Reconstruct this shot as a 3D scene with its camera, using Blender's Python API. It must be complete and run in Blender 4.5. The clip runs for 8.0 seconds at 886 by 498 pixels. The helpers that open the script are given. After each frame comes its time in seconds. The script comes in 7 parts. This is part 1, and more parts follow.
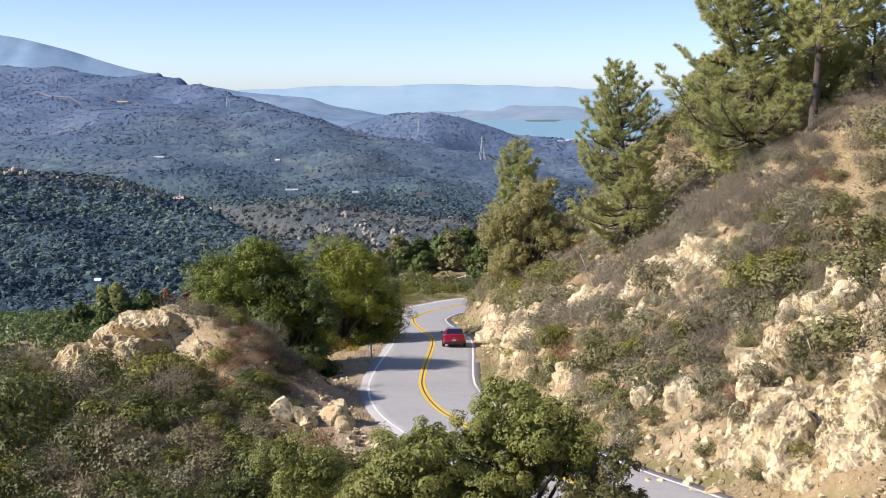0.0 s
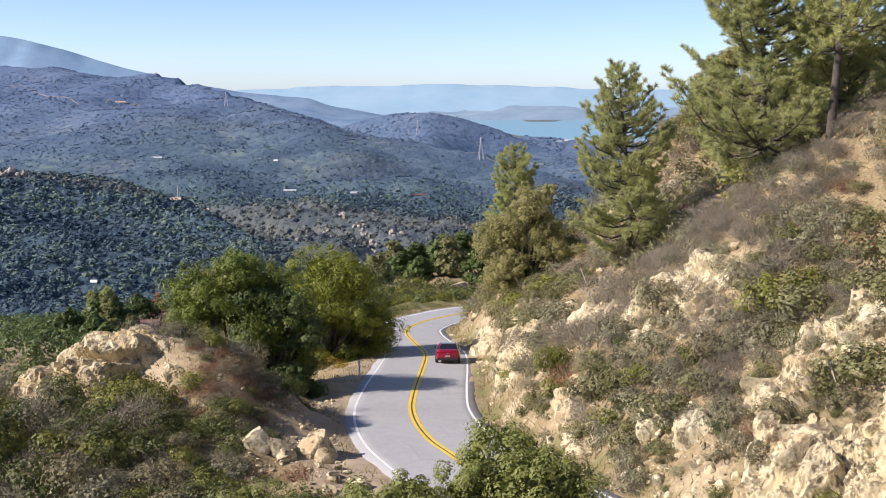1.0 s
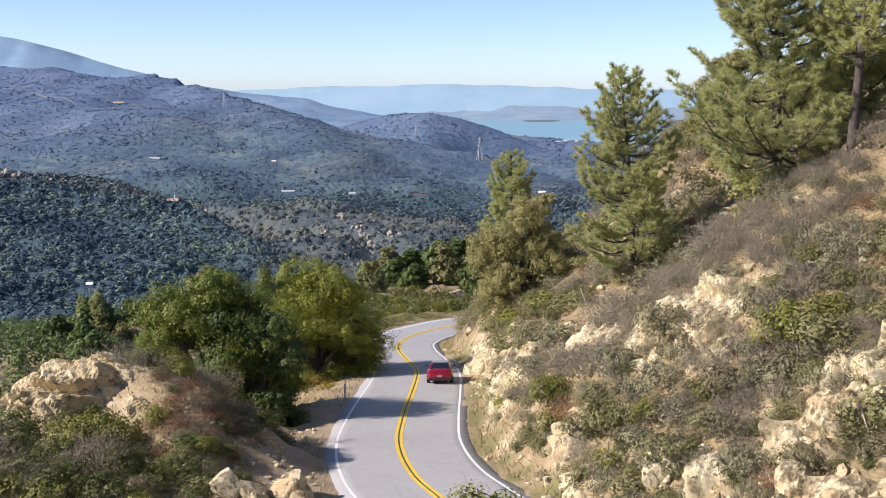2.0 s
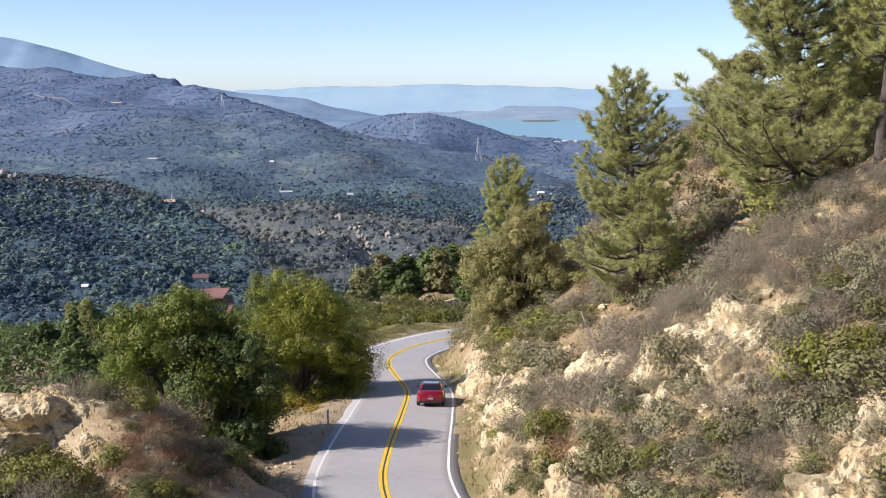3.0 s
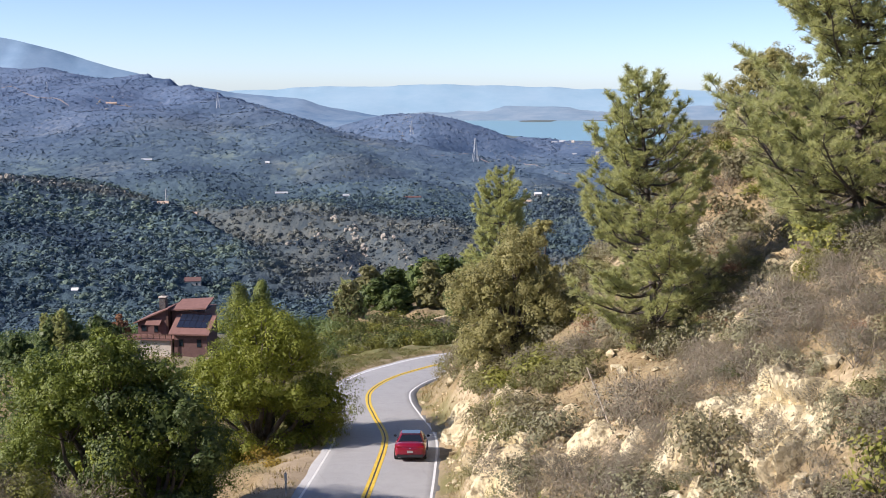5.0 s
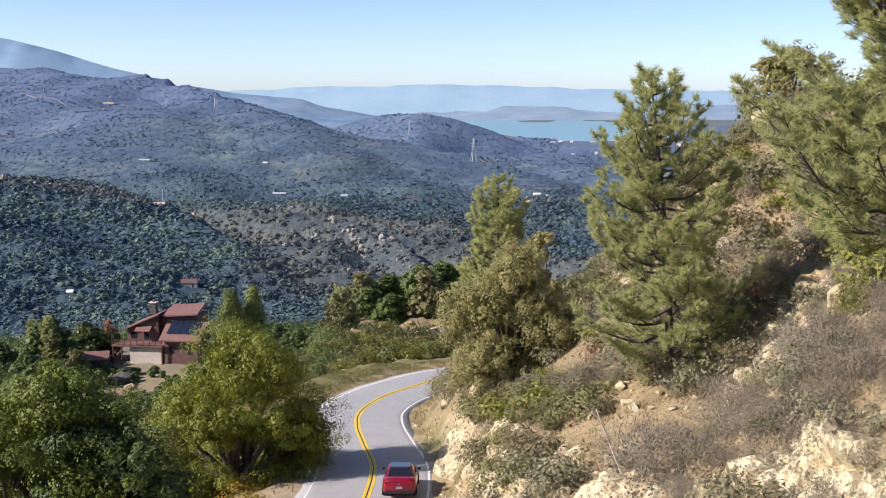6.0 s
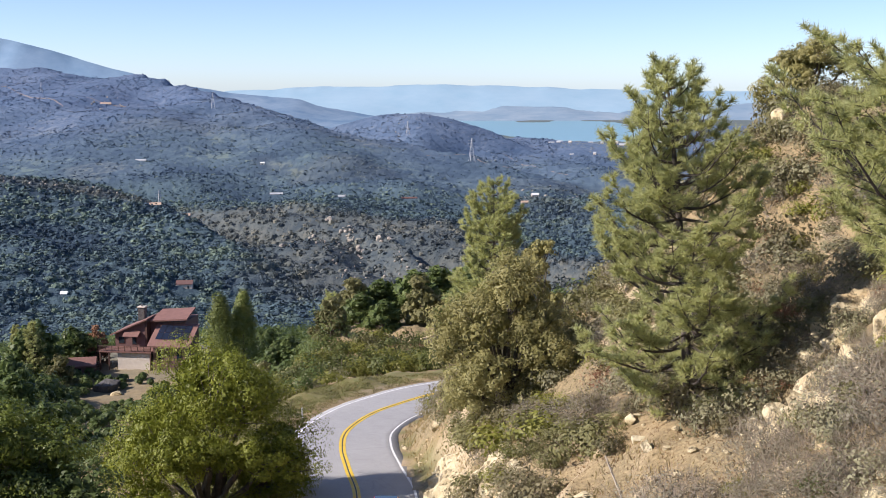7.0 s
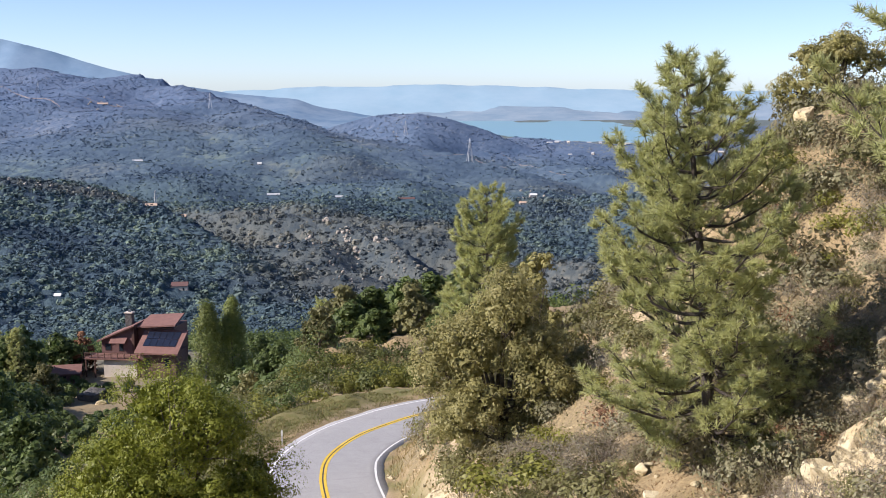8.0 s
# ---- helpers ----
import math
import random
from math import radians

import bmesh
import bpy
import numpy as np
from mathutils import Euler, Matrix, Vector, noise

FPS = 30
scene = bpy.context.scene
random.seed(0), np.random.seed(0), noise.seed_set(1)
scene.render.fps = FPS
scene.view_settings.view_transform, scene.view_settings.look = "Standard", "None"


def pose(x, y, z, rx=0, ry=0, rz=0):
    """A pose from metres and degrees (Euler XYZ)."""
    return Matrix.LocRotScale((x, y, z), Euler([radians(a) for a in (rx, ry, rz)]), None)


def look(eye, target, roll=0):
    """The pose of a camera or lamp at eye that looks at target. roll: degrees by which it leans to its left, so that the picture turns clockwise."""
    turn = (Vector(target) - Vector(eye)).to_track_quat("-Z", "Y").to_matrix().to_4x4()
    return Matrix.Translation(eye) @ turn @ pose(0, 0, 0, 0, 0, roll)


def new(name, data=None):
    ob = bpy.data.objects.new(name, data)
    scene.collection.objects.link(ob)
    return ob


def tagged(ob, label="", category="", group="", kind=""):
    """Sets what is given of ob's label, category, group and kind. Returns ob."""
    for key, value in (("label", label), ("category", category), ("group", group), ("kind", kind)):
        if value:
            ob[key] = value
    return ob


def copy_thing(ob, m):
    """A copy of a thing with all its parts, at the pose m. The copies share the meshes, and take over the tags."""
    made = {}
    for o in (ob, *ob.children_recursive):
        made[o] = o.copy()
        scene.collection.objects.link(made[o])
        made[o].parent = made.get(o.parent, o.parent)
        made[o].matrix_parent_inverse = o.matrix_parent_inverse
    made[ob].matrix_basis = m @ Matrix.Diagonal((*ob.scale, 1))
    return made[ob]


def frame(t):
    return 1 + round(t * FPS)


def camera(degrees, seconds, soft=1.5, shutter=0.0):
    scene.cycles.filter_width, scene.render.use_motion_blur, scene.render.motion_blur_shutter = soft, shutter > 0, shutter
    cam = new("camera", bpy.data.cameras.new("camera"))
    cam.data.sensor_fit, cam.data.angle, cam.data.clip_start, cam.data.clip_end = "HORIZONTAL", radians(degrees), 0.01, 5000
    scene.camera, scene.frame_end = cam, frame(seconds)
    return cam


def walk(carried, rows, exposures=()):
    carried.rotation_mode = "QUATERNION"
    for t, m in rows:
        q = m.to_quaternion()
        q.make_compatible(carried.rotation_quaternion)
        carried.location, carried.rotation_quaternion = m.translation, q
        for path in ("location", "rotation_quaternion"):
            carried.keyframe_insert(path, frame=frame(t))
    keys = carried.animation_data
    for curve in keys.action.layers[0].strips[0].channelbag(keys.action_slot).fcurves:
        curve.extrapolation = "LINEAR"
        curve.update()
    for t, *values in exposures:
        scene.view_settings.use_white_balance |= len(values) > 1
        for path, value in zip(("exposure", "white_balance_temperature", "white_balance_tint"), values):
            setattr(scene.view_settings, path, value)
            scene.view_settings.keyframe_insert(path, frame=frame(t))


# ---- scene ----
cam = camera(42.0, 8.0, soft=0.9)
METRES, EYE, TILT, LEAN, TURN = 46.0, 12.0, -8.1, 0.0, 0.0
K = 0.4707
ROWS = [
    (0.0, 0.0, 0.0, 0.0, 0.0, 0.0, 0.0),
    (0.5, 0.0099, 0.0493, 0.0195, -0.052, 0.004, 0.02),
    (1.0, 0.0211, 0.0989, 0.0386, -0.103, 0.006, 0.02),
    (1.5, 0.0331, 0.1496, 0.0611, -0.146, 0.012, 0.05),
    (3.0, 0.0712, 0.3112, 0.1282, -0.31, 0.012, 0.09),
    (3.5, 0.0821, 0.3678, 0.148, -0.378, 0.014, 0.1),
    (4.0, 0.0933, 0.4258, 0.167, -0.447, 0.014, 0.11),
    (4.5, 0.1051, 0.485, 0.1859, -0.525, 0.016, 0.12),
    (6.0, 0.1327, 0.6703, 0.2475, -0.731, 0.022, 0.14),
    (6.5, 0.1417, 0.734, 0.2621, -0.826, 0.03, 0.15),
    (7.0, 0.1556, 0.7981, 0.2743, -0.912, 0.032, 0.16),
    (7.5, 0.1709, 0.8631, 0.2903, -1.006, 0.034, 0.18),
    (8.0, 0.1842, 0.9301, 0.3094, -1.092, 0.036, 0.2),
]
walk(cam, [(t, pose(0, 0, EYE, TILT, LEAN, TURN) @ pose(METRES * x * K, METRES * y, METRES * z * K, 90 + pitch * K, roll, yaw * K)) for t, x, y, z, yaw, pitch, roll in ROWS],
     [(0.0, 0.62, 6660, 18.5), (8.0, 0.62, 6660, 18.5)])

# ---------------------------------------------------------------- light
SUN_TO = Vector((-0.79, -0.2, 0.57)).normalized()
world = bpy.data.worlds.new("sky")
scene.world = world
world.use_nodes = True
wn = world.node_tree.nodes
sky = wn.new("ShaderNodeTexSky")
sky.sky_type = "NISHITA"
sky.sun_disc = False
sky.sun_elevation = math.asin(SUN_TO.z)
sky.sun_rotation = math.atan2(SUN_TO.x, SUN_TO.y)
sky.air_density, sky.dust_density, sky.ozone_density = 0.55, 0.3, 3.8
wn["Background"].inputs["Strength"].default_value = 0.12
world.node_tree.links.new(sky.outputs["Color"], wn["Background"].inputs["Color"])
sun = new("sun", bpy.data.lights.new("sun", "SUN"))
sun.data.energy, sun.data.angle, sun.data.color = 4.6, radians(0.55), (1.0, 0.95, 0.87)
sun.matrix_world = look((0, 0, 60), Vector((0, 0, 60)) - SUN_TO)


# ---------------------------------------------------------------- small tools
def rng(seed):
    return np.random.default_rng(seed)


def lattice(ix, iy, seed):
    h = np.sin(ix * 127.1 + iy * 311.7 + seed * 74.7) * 43758.5453
    return h - np.floor(h)


def vnoise(x, y, seed=0):
    """Smooth value noise, 0 to 1, of arrays."""
    ix, iy = np.floor(x), np.floor(y)
    fx, fy = x - ix, y - iy
    fx, fy = fx * fx * (3 - 2 * fx), fy * fy * (3 - 2 * fy)
    a = lattice(ix, iy, seed) * (1 - fx) + lattice(ix + 1, iy, seed) * fx
    b = lattice(ix, iy + 1, seed) * (1 - fx) + lattice(ix + 1, iy + 1, seed) * fx
    return a * (1 - fy) + b * fy


def fbm(x, y, octaves=4, seed=0):
    total, amp, norm = 0, 1.0, 0
    for i in range(octaves):
        total = total + amp * vnoise(x * 2 ** i + 17.3 * i, y * 2 ** i - 9.1 * i, seed + i)
        norm += amp
        amp *= 0.5
    return total / norm


def smooth(a, b, x):
    t = np.clip((x - a) / (b - a), 0, 1)
    return t * t * (3 - 2 * t)


def mesh_of(name, verts, faces, materials=(), index=None, flat=True):
    """A mesh from arrays; faces is an (n, 3 or 4) array or a list of tuples."""
    me = bpy.data.meshes.new(name)
    if isinstance(faces, np.ndarray):
        n, k = faces.shape
        me.vertices.add(len(verts))
        me.vertices.foreach_set("co", np.asarray(verts, dtype=np.float32).ravel())
        me.loops.add(n * k)
        me.loops.foreach_set("vertex_index", faces.astype(np.int32).ravel())
        me.polygons.add(n)
        me.polygons.foreach_set("loop_start", np.arange(0, n * k, k, dtype=np.int32))
        me.update(calc_edges=True)
    else:
        me.from_pydata([tuple(v) for v in verts], [], faces)
    for m in materials:
        me.materials.append(m)
    if index is not None:
        me.polygons.foreach_set("material_index", np.asarray(index, dtype=np.int32))
    me.polygons.foreach_set("use_smooth", np.full(len(me.polygons), not flat))
    me.update()
    return me


def obj(name, me, parent=None, label="", m=None):
    ob = new(name, me)
    if m is not None:
        ob.matrix_basis = m
    if parent is not None:
        ob.parent = parent
    if label:
        ob["label"] = label
    return ob


def part(name, bm, material, parent, label="", smooth_faces=False):
    me = bpy.data.meshes.new(name)
    bmesh.ops.recalc_face_normals(bm, faces=bm.faces[:])
    bm.to_mesh(me)
    bm.free()
    me.materials.append(material)
    if smooth_faces:
        me.polygons.foreach_set("use_smooth", np.full(len(me.polygons), True))
    return obj(name, me, parent, label)


def box(x0, x1, y0, y1, z0, z1, bevel=0.0, bm=None):
    bm = bm or bmesh.new()
    r = bmesh.ops.create_cube(bm, size=1.0)
    for v in r["verts"]:
        v.co = Vector((x0 + (v.co.x + 0.5) * (x1 - x0), y0 + (v.co.y + 0.5) * (y1 - y0), z0 + (v.co.z + 0.5) * (z1 - z0)))
    if bevel:
        edges = {e for v in r["verts"] for e in v.link_edges}
        bmesh.ops.bevel(bm, geom=list(edges), offset=bevel, segments=2, affect="EDGES")
    return bm


def beam(a, b, w, h=None, bm=None):
    """A square bar from a to b."""
    bm = bm or bmesh.new()
    a, b = Vector(a), Vector(b)
    h = h or w
    r = bmesh.ops.create_cube(bm, size=1.0)
    turn = (b - a).to_track_quat("Z", "Y").to_matrix()
    for v in r["verts"]:
        v.co = (a + b) / 2 + turn @ Vector((v.co.x * w, v.co.y * h, v.co.z * (b - a).length))
    return bm


def slab(points, thick, bm=None):
    """A plate: a polygon of points, thickened downwards."""
    bm = bm or bmesh.new()
    top = [bm.verts.new(p) for p in points]
    low = [bm.verts.new((p[0], p[1], p[2] - thick)) for p in points]
    bm.faces.new(top)
    bm.faces.new(low[::-1])
    n = len(top)
    for i in range(n):
        bm.faces.new((top[i], low[i], low[(i + 1) % n], top[(i + 1) % n]))
    return bm


def tube(path, radii, sides=6):
    """Vertices and quads of a tapered tube along a path."""
    path = np.asarray(path, float)
    radii = np.asarray(radii, float)
    tang = np.gradient(path, axis=0)
    tang /= np.linalg.norm(tang, axis=1)[:, None] + 1e-9
    ref = np.array([0.31, 0.95, 0.05])
    u = np.cross(tang, ref)
    u /= np.linalg.norm(u, axis=1)[:, None] + 1e-9
    v = np.cross(tang, u)
    ang = np.arange(sides) * 2 * np.pi / sides
    ring = u[:, None, :] * np.cos(ang)[None, :, None] + v[:, None, :] * np.sin(ang)[None, :, None]
    verts = (path[:, None, :] + ring * radii[:, None, None]).reshape(-1, 3)
    n = len(path)
    i = np.arange(n - 1)[:, None] * sides
    j = np.arange(sides)[None, :]
    k = (j + 1) % sides
    faces = np.stack([i + j, i + k, i + sides + k, i + sides + j], axis=-1).reshape(-1, 4)
    return verts, faces


def join(pieces):
    """Joins (verts, faces) pairs of one face size."""
    vs, fs, n = [], [], 0
    for v, f in pieces:
        vs.append(v)
        fs.append(f + n)
        n += len(v)
    return np.concatenate(vs), np.concatenate(fs)


# ---------------------------------------------------------------- materials
def nodes_of(name):
    m = bpy.data.materials.new(name)
    m.use_nodes = True
    t = m.node_tree
    return m, t, t.nodes, t.links, t.nodes["Principled BSDF"]


def ramp(t, source, stops):
    r = t.nodes.new("ShaderNodeValToRGB")
    e = r.color_ramp.elements
    while len(e) < len(stops):
        e.new(0.5)
    for el, (p, c) in zip(e, stops):
        el.position, el.color = p, (*c, 1)
    t.links.new(source, r.inputs["Fac"])
    return r.outputs["Color"]


def grain(t, scale, detail=4.0, coord=None, rough=0.6):
    n = t.nodes.new("ShaderNodeTexNoise")
    n.inputs["Scale"].default_value, n.inputs["Detail"].default_value, n.inputs["Roughness"].default_value = scale, detail, rough
    if coord is not None:
        t.links.new(coord, n.inputs["Vector"])
    return n.outputs["Fac"]


def where(t):
    return t.nodes.new("ShaderNodeNewGeometry").outputs["Position"]


def mix(t, fac, a, b, blend="MIX"):
    n = t.nodes.new("ShaderNodeMix")
    n.data_type, n.blend_type = "RGBA", blend
    for i, v in ((0, fac), (6, a), (7, b)):
        if isinstance(v, (int, float)):
            n.inputs[i].default_value = v
        elif isinstance(v, tuple):
            n.inputs[i].default_value = (*v, 1)
        else:
            t.links.new(v, n.inputs[i])
    return n.outputs[2]


def bump(t, bsdf, height, strength, dist):
    b = t.nodes.new("ShaderNodeBump")
    b.inputs["Strength"].default_value, b.inputs["Distance"].default_value = strength, dist
    t.links.new(height, b.inputs["Height"])
    t.links.new(b.outputs["Normal"], bsdf.inputs["Normal"])


def surface(name, dark, light, scale=3.0, fine=40.0, rough=0.8, relief=0.4, dist=0.02, metal=0.0):
    """A plain material: two tones mixed at two scales, with fine relief."""
    m, t, n, l, b = nodes_of(name)
    pos = where(t)
    big, small = grain(t, scale, 5, pos), grain(t, fine, 3, pos)
    both = mix(t, 0.4, big, small)
    l.new(ramp(t, both, [(0.32, dark), (0.68, light)]), b.inputs["Base Color"])
    b.inputs["Roughness"].default_value, b.inputs["Metallic"].default_value = rough, metal
    if relief:
        bump(t, b, small, relief, dist)
    return m


def foliage(name, tones, rough=0.55, sheer=0.22):
    """Leaves: tones vary from leaf to leaf and from plant to plant."""
    m, t, n, l, b = nodes_of(name)
    geo = n.new("ShaderNodeNewGeometry")
    info = n.new("ShaderNodeObjectInfo")
    patch = grain(t, 0.55, 3, geo.outputs["Position"])
    mixed = mix(t, 0.74, geo.outputs["Random Per Island"], patch)
    c = ramp(t, mixed, [(0.15, tones[0]), (0.5, tones[1]), (0.85, tones[2])])
    hsv = n.new("ShaderNodeHueSaturation")
    mr = n.new("ShaderNodeMapRange")
    mr.inputs[3].default_value, mr.inputs[4].default_value = 0.8, 1.2
    l.new(info.outputs["Random"], mr.inputs[0])
    l.new(mr.outputs[0], hsv.inputs["Value"])
    l.new(c, hsv.inputs["Color"])
    l.new(hsv.outputs["Color"], b.inputs["Base Color"])
    b.inputs["Roughness"].default_value = rough
    b.inputs["Specular IOR Level"].default_value = 0.3
    tr = n.new("ShaderNodeBsdfTranslucent")
    l.new(hsv.outputs["Color"], tr.inputs["Color"])
    mx = n.new("ShaderNodeMixShader")
    mx.inputs[0].default_value = sheer
    l.new(b.outputs[0], mx.inputs[1])
    l.new(tr.outputs[0], mx.inputs[2])
    l.new(mx.outputs[0], n["Material Output"].inputs["Surface"])
    return m


def rock_material(name, dark, mid, light, rust=(0.45, 0.27, 0.11)):
    m, t, n, l, b = nodes_of(name)
    pos = where(t)
    big, small = grain(t, 0.45, 6, pos, 0.65), grain(t, 5.0, 6, pos, 0.7)
    c = ramp(t, mix(t, 0.45, big, small), [(0.28, dark), (0.47, mid), (0.66, light)])
    stain = ramp(t, grain(t, 0.8, 5, pos), [(0.5, (0, 0, 0)), (0.66, (1, 1, 1))])
    c = mix(t, mix(t, 0.45, (0, 0, 0), stain), c, rust)
    seam = ramp(t, grain(t, 1.9, 8, pos, 0.8), [(0.38, (0.32, 0.27, 0.22)), (0.47, (1, 1, 1))])
    c = mix(t, 0.7, c, seam, "MULTIPLY")
    l.new(c, b.inputs["Base Color"])
    b.inputs["Roughness"].default_value = 0.9
    bump(t, b, mix(t, 0.5, small, seam), 1.0, 0.16)
    return m


M_ROCK = rock_material("sandstone", (0.25, 0.195, 0.115), (0.53, 0.445, 0.275), (0.74, 0.665, 0.46))
M_BOULDER = rock_material("pale_sandstone", (0.28, 0.215, 0.13), (0.58, 0.485, 0.3), (0.78, 0.69, 0.48), (0.55, 0.42, 0.17))
M_CRAG = rock_material("golden_sandstone", (0.28, 0.205, 0.12), (0.53, 0.435, 0.265), (0.71, 0.62, 0.415), (0.54, 0.38, 0.14))
M_DARKROCK = rock_material("dark_stone", (0.05, 0.05, 0.05), (0.1, 0.1, 0.1), (0.16, 0.15, 0.15), (0.12, 0.1, 0.08))


# ---------------------------------------------------------------- the lie of the land
CENTRE = [(50, -120), (46, -60), (34, -8), (22, 18), (12.6, 32), (7.8, 40), (4.6, 46.5), (1.3, 55.7), (-0.35, 61.5), (-1.25, 68.5), (-1.27, 76),
          (-1.0, 86), (-0.85, 95), (-1.1, 100), (-2.05, 106), (-2.85, 112), (-2.95, 118), (-1.7, 124), (0.3, 128.2), (3.2, 132.2), (8, 136),
          (15, 138.5), (25, 139), (40, 134), (70, 125)]
FALL_Y = [-200, 20, 40, 54, 67, 79, 100, 113, 121, 137, 160]
FALL_Z = [12, -1.6, -3.4, -4.7, -6.1, -7.3, -10.1, -11.4, -12.4, -13.6, -15]
HALF = 3.3


def spline(points, step=0.5):
    """A Catmull-Rom line through points."""
    p = np.array(points, float)
    p = np.vstack([2 * p[0] - p[1], p, 2 * p[-1] - p[-2]])
    out = []
    for i in range(1, len(p) - 2):
        n = max(2, int(np.linalg.norm(p[i + 1] - p[i]) / step))
        t = np.linspace(0, 1, n, endpoint=False)[:, None]
        out.append(0.5 * (2 * p[i] + (p[i + 1] - p[i - 1]) * t + (2 * p[i - 1] - 5 * p[i] + 4 * p[i + 1] - p[i + 2]) * t ** 2
                          + (3 * p[i] - p[i - 1] - 3 * p[i + 1] + p[i + 2]) * t ** 3))
    return np.vstack(out + [p[-2][None]])


LINE = spline(CENTRE)
LINE_Z = np.interp(LINE[:, 1], FALL_Y, FALL_Z)
far_leg = LINE[:, 0] > 5
LINE_Z = np.where(far_leg & (LINE[:, 1] > 100), -13.5 - 0.06 * (LINE[:, 0] - 8), LINE_Z)
LINE_Z = np.convolve(np.pad(LINE_Z, 12, mode="edge"), np.ones(25) / 25, mode="valid")
TANG = np.gradient(LINE, axis=0)
TANG /= np.linalg.norm(TANG, axis=1)[:, None]
SIDE = np.stack([TANG[:, 1], -TANG[:, 0]], axis=1)


def beside(x, y):
    """Signed distance to the right of the road's centre, the road's height there, and the distance along."""
    out_s, out_z, out_i = np.empty(x.shape), np.empty(x.shape), np.empty(x.shape, int)
    fx, fy, fs, fz, fi = x.ravel(), y.ravel(), out_s.ravel(), out_z.ravel(), out_i.ravel()
    for a in range(0, len(fx), 20000):
        px, py = fx[a:a + 20000], fy[a:a + 20000]
        dx, dy = px[:, None] - LINE[None, :, 0], py[:, None] - LINE[None, :, 1]
        i = np.argmin(dx * dx + dy * dy, axis=1)
        k = np.arange(len(px))
        d = np.hypot(dx[k, i], dy[k, i])
        side = dx[k, i] * SIDE[i, 0] + dy[k, i] * SIDE[i, 1]
        fs[a:a + 20000] = np.where(side >= 0, d, -d)
        fz[a:a + 20000] = LINE_Z[i]
        fi[a:a + 20000] = i
    return fs.reshape(x.shape), fz.reshape(x.shape), fi.reshape(x.shape)


# crest lines of the hills: x, y, z of their points, the slope of their sides
HILLS = [
    ("wooded_spur", [(-700, 950, -40), (-403, 1050, -66), (-304, 1090, -82), (-235, 1040, -93), (-165, 940, -108), (-95, 800, -124)], 0.13),
    ("rocky_spur", [(-215, 1260, -118), (-132, 1200, -117), (-75, 1150, -119), (-33, 1050, -124), (10, 880, -140)], 0.22),
    ("long_ridge", [(-2600, 3000, 90), (-1500, 3050, 62), (-1152, 3000, 60), (-950, 2900, 57), (-800, 2800, 26), (-653, 2700, 40), (-470, 2500, 1),
                    (-320, 2300, -35), (-160, 2000, -71), (61, 1900, -99), (180, 1750, -128)], 0.12),
    ("round_hill", [(-330, 2450, -95), (-193, 2400, -72), (-110, 2400, -50), (-28, 2350, -41), (53, 2350, -59), (153, 2300, -92), (265, 2200, -145)], 0.24),
    ("east_slope", [(90, 60, 46), (170, 110, 60), (400, 160, 90), (900, 300, 160), (1800, 500, 300)], 0.62),
    ("home_slope", [(-250, -300, 60), (60, -200, 40), (140, -60, 60)], 0.3),
]


def crest(x, y, pts, slope):
    """Height and distance of the nearest point of a crest line."""
    best_d, best_z = np.full(x.shape, 1e9), np.zeros(x.shape)
    for (ax, ay, az), (bx, by, bz) in zip(pts[:-1], pts[1:]):
        ux, uy = bx - ax, by - ay
        t = np.clip(((x - ax) * ux + (y - ay) * uy) / (ux * ux + uy * uy), 0, 1)
        d = np.hypot(x - ax - t * ux, y - ay - t * uy)
        near = d < best_d
        best_d, best_z = np.where(near, d, best_d), np.where(near, az + t * (bz - az), best_z)
    return best_z, best_d


def eased(b, bear, vals, width):
    """Values along the bearings, their corners rounded over a width."""
    step = 0.002
    n = 2 * int(width / step / 2) + 3
    fine = np.arange(bear[0] - width, bear[-1] + width, step)
    win = np.hanning(n + 2)
    v = np.convolve(np.pad(np.interp(fine, bear, vals), n // 2 + 1, mode="edge"), win / win.sum(), mode="valid")
    return np.interp(b, fine, v[:len(fine)])


def flank(x, y, pts, slope, gully):
    """Height of a hill by bearing from the camera's start, fitted to its skyline: its crest, a front slope and a
    steeper back.
    """
    p = np.array(pts)
    bear, dist = p[:, 0] / p[:, 1], np.hypot(p[:, 0], p[:, 1])
    r = np.hypot(x, y)
    b = np.where(y > 1, x / np.maximum(y, 1), np.sign(x) * 50)
    top, far = eased(b, bear, p[:, 2], 0.035), eased(b, bear, dist, 0.06)
    if len(pts) > 9:
        calm = eased(b, bear, p[:, 2], 0.3)
        top = calm + (np.interp(b, bear, p[:, 2]) - calm) * np.exp(-np.abs(far - r) / 160.0)
    past = np.maximum(np.maximum(bear[0] - b, b - bear[-1]), 0) * far
    ahead = np.where(r < far, far - r, (r - far) * (4.0 if slope < 0.125 else 1.4))
    fall = np.hypot(ahead, 25.0) - 25.0
    return top - slope * fall * (1 + 0.5 * gully) + gully * np.minimum(fall * 0.34, 82.0) - 0.3 * past


def shoulder(x, y, pts, slope, gully):
    """Height of a near slope round its crest line."""
    top, d = crest(x, y, pts, slope)
    return top - slope * (np.hypot(d, 25.0) - 25.0) * (1 + 0.5 * gully) + gully * np.minimum(d * 0.25, 34.0)


FLOOR_R = [0, 140, 262, 400, 550, 800, 1200, 1500, 1900, 2140, 2320, 9000]
FLOOR_Z = [-8, -20, -41, -73, -104, -138, -143, -142, -140, -122, -105, -105]
LAKE_Z = -106.5


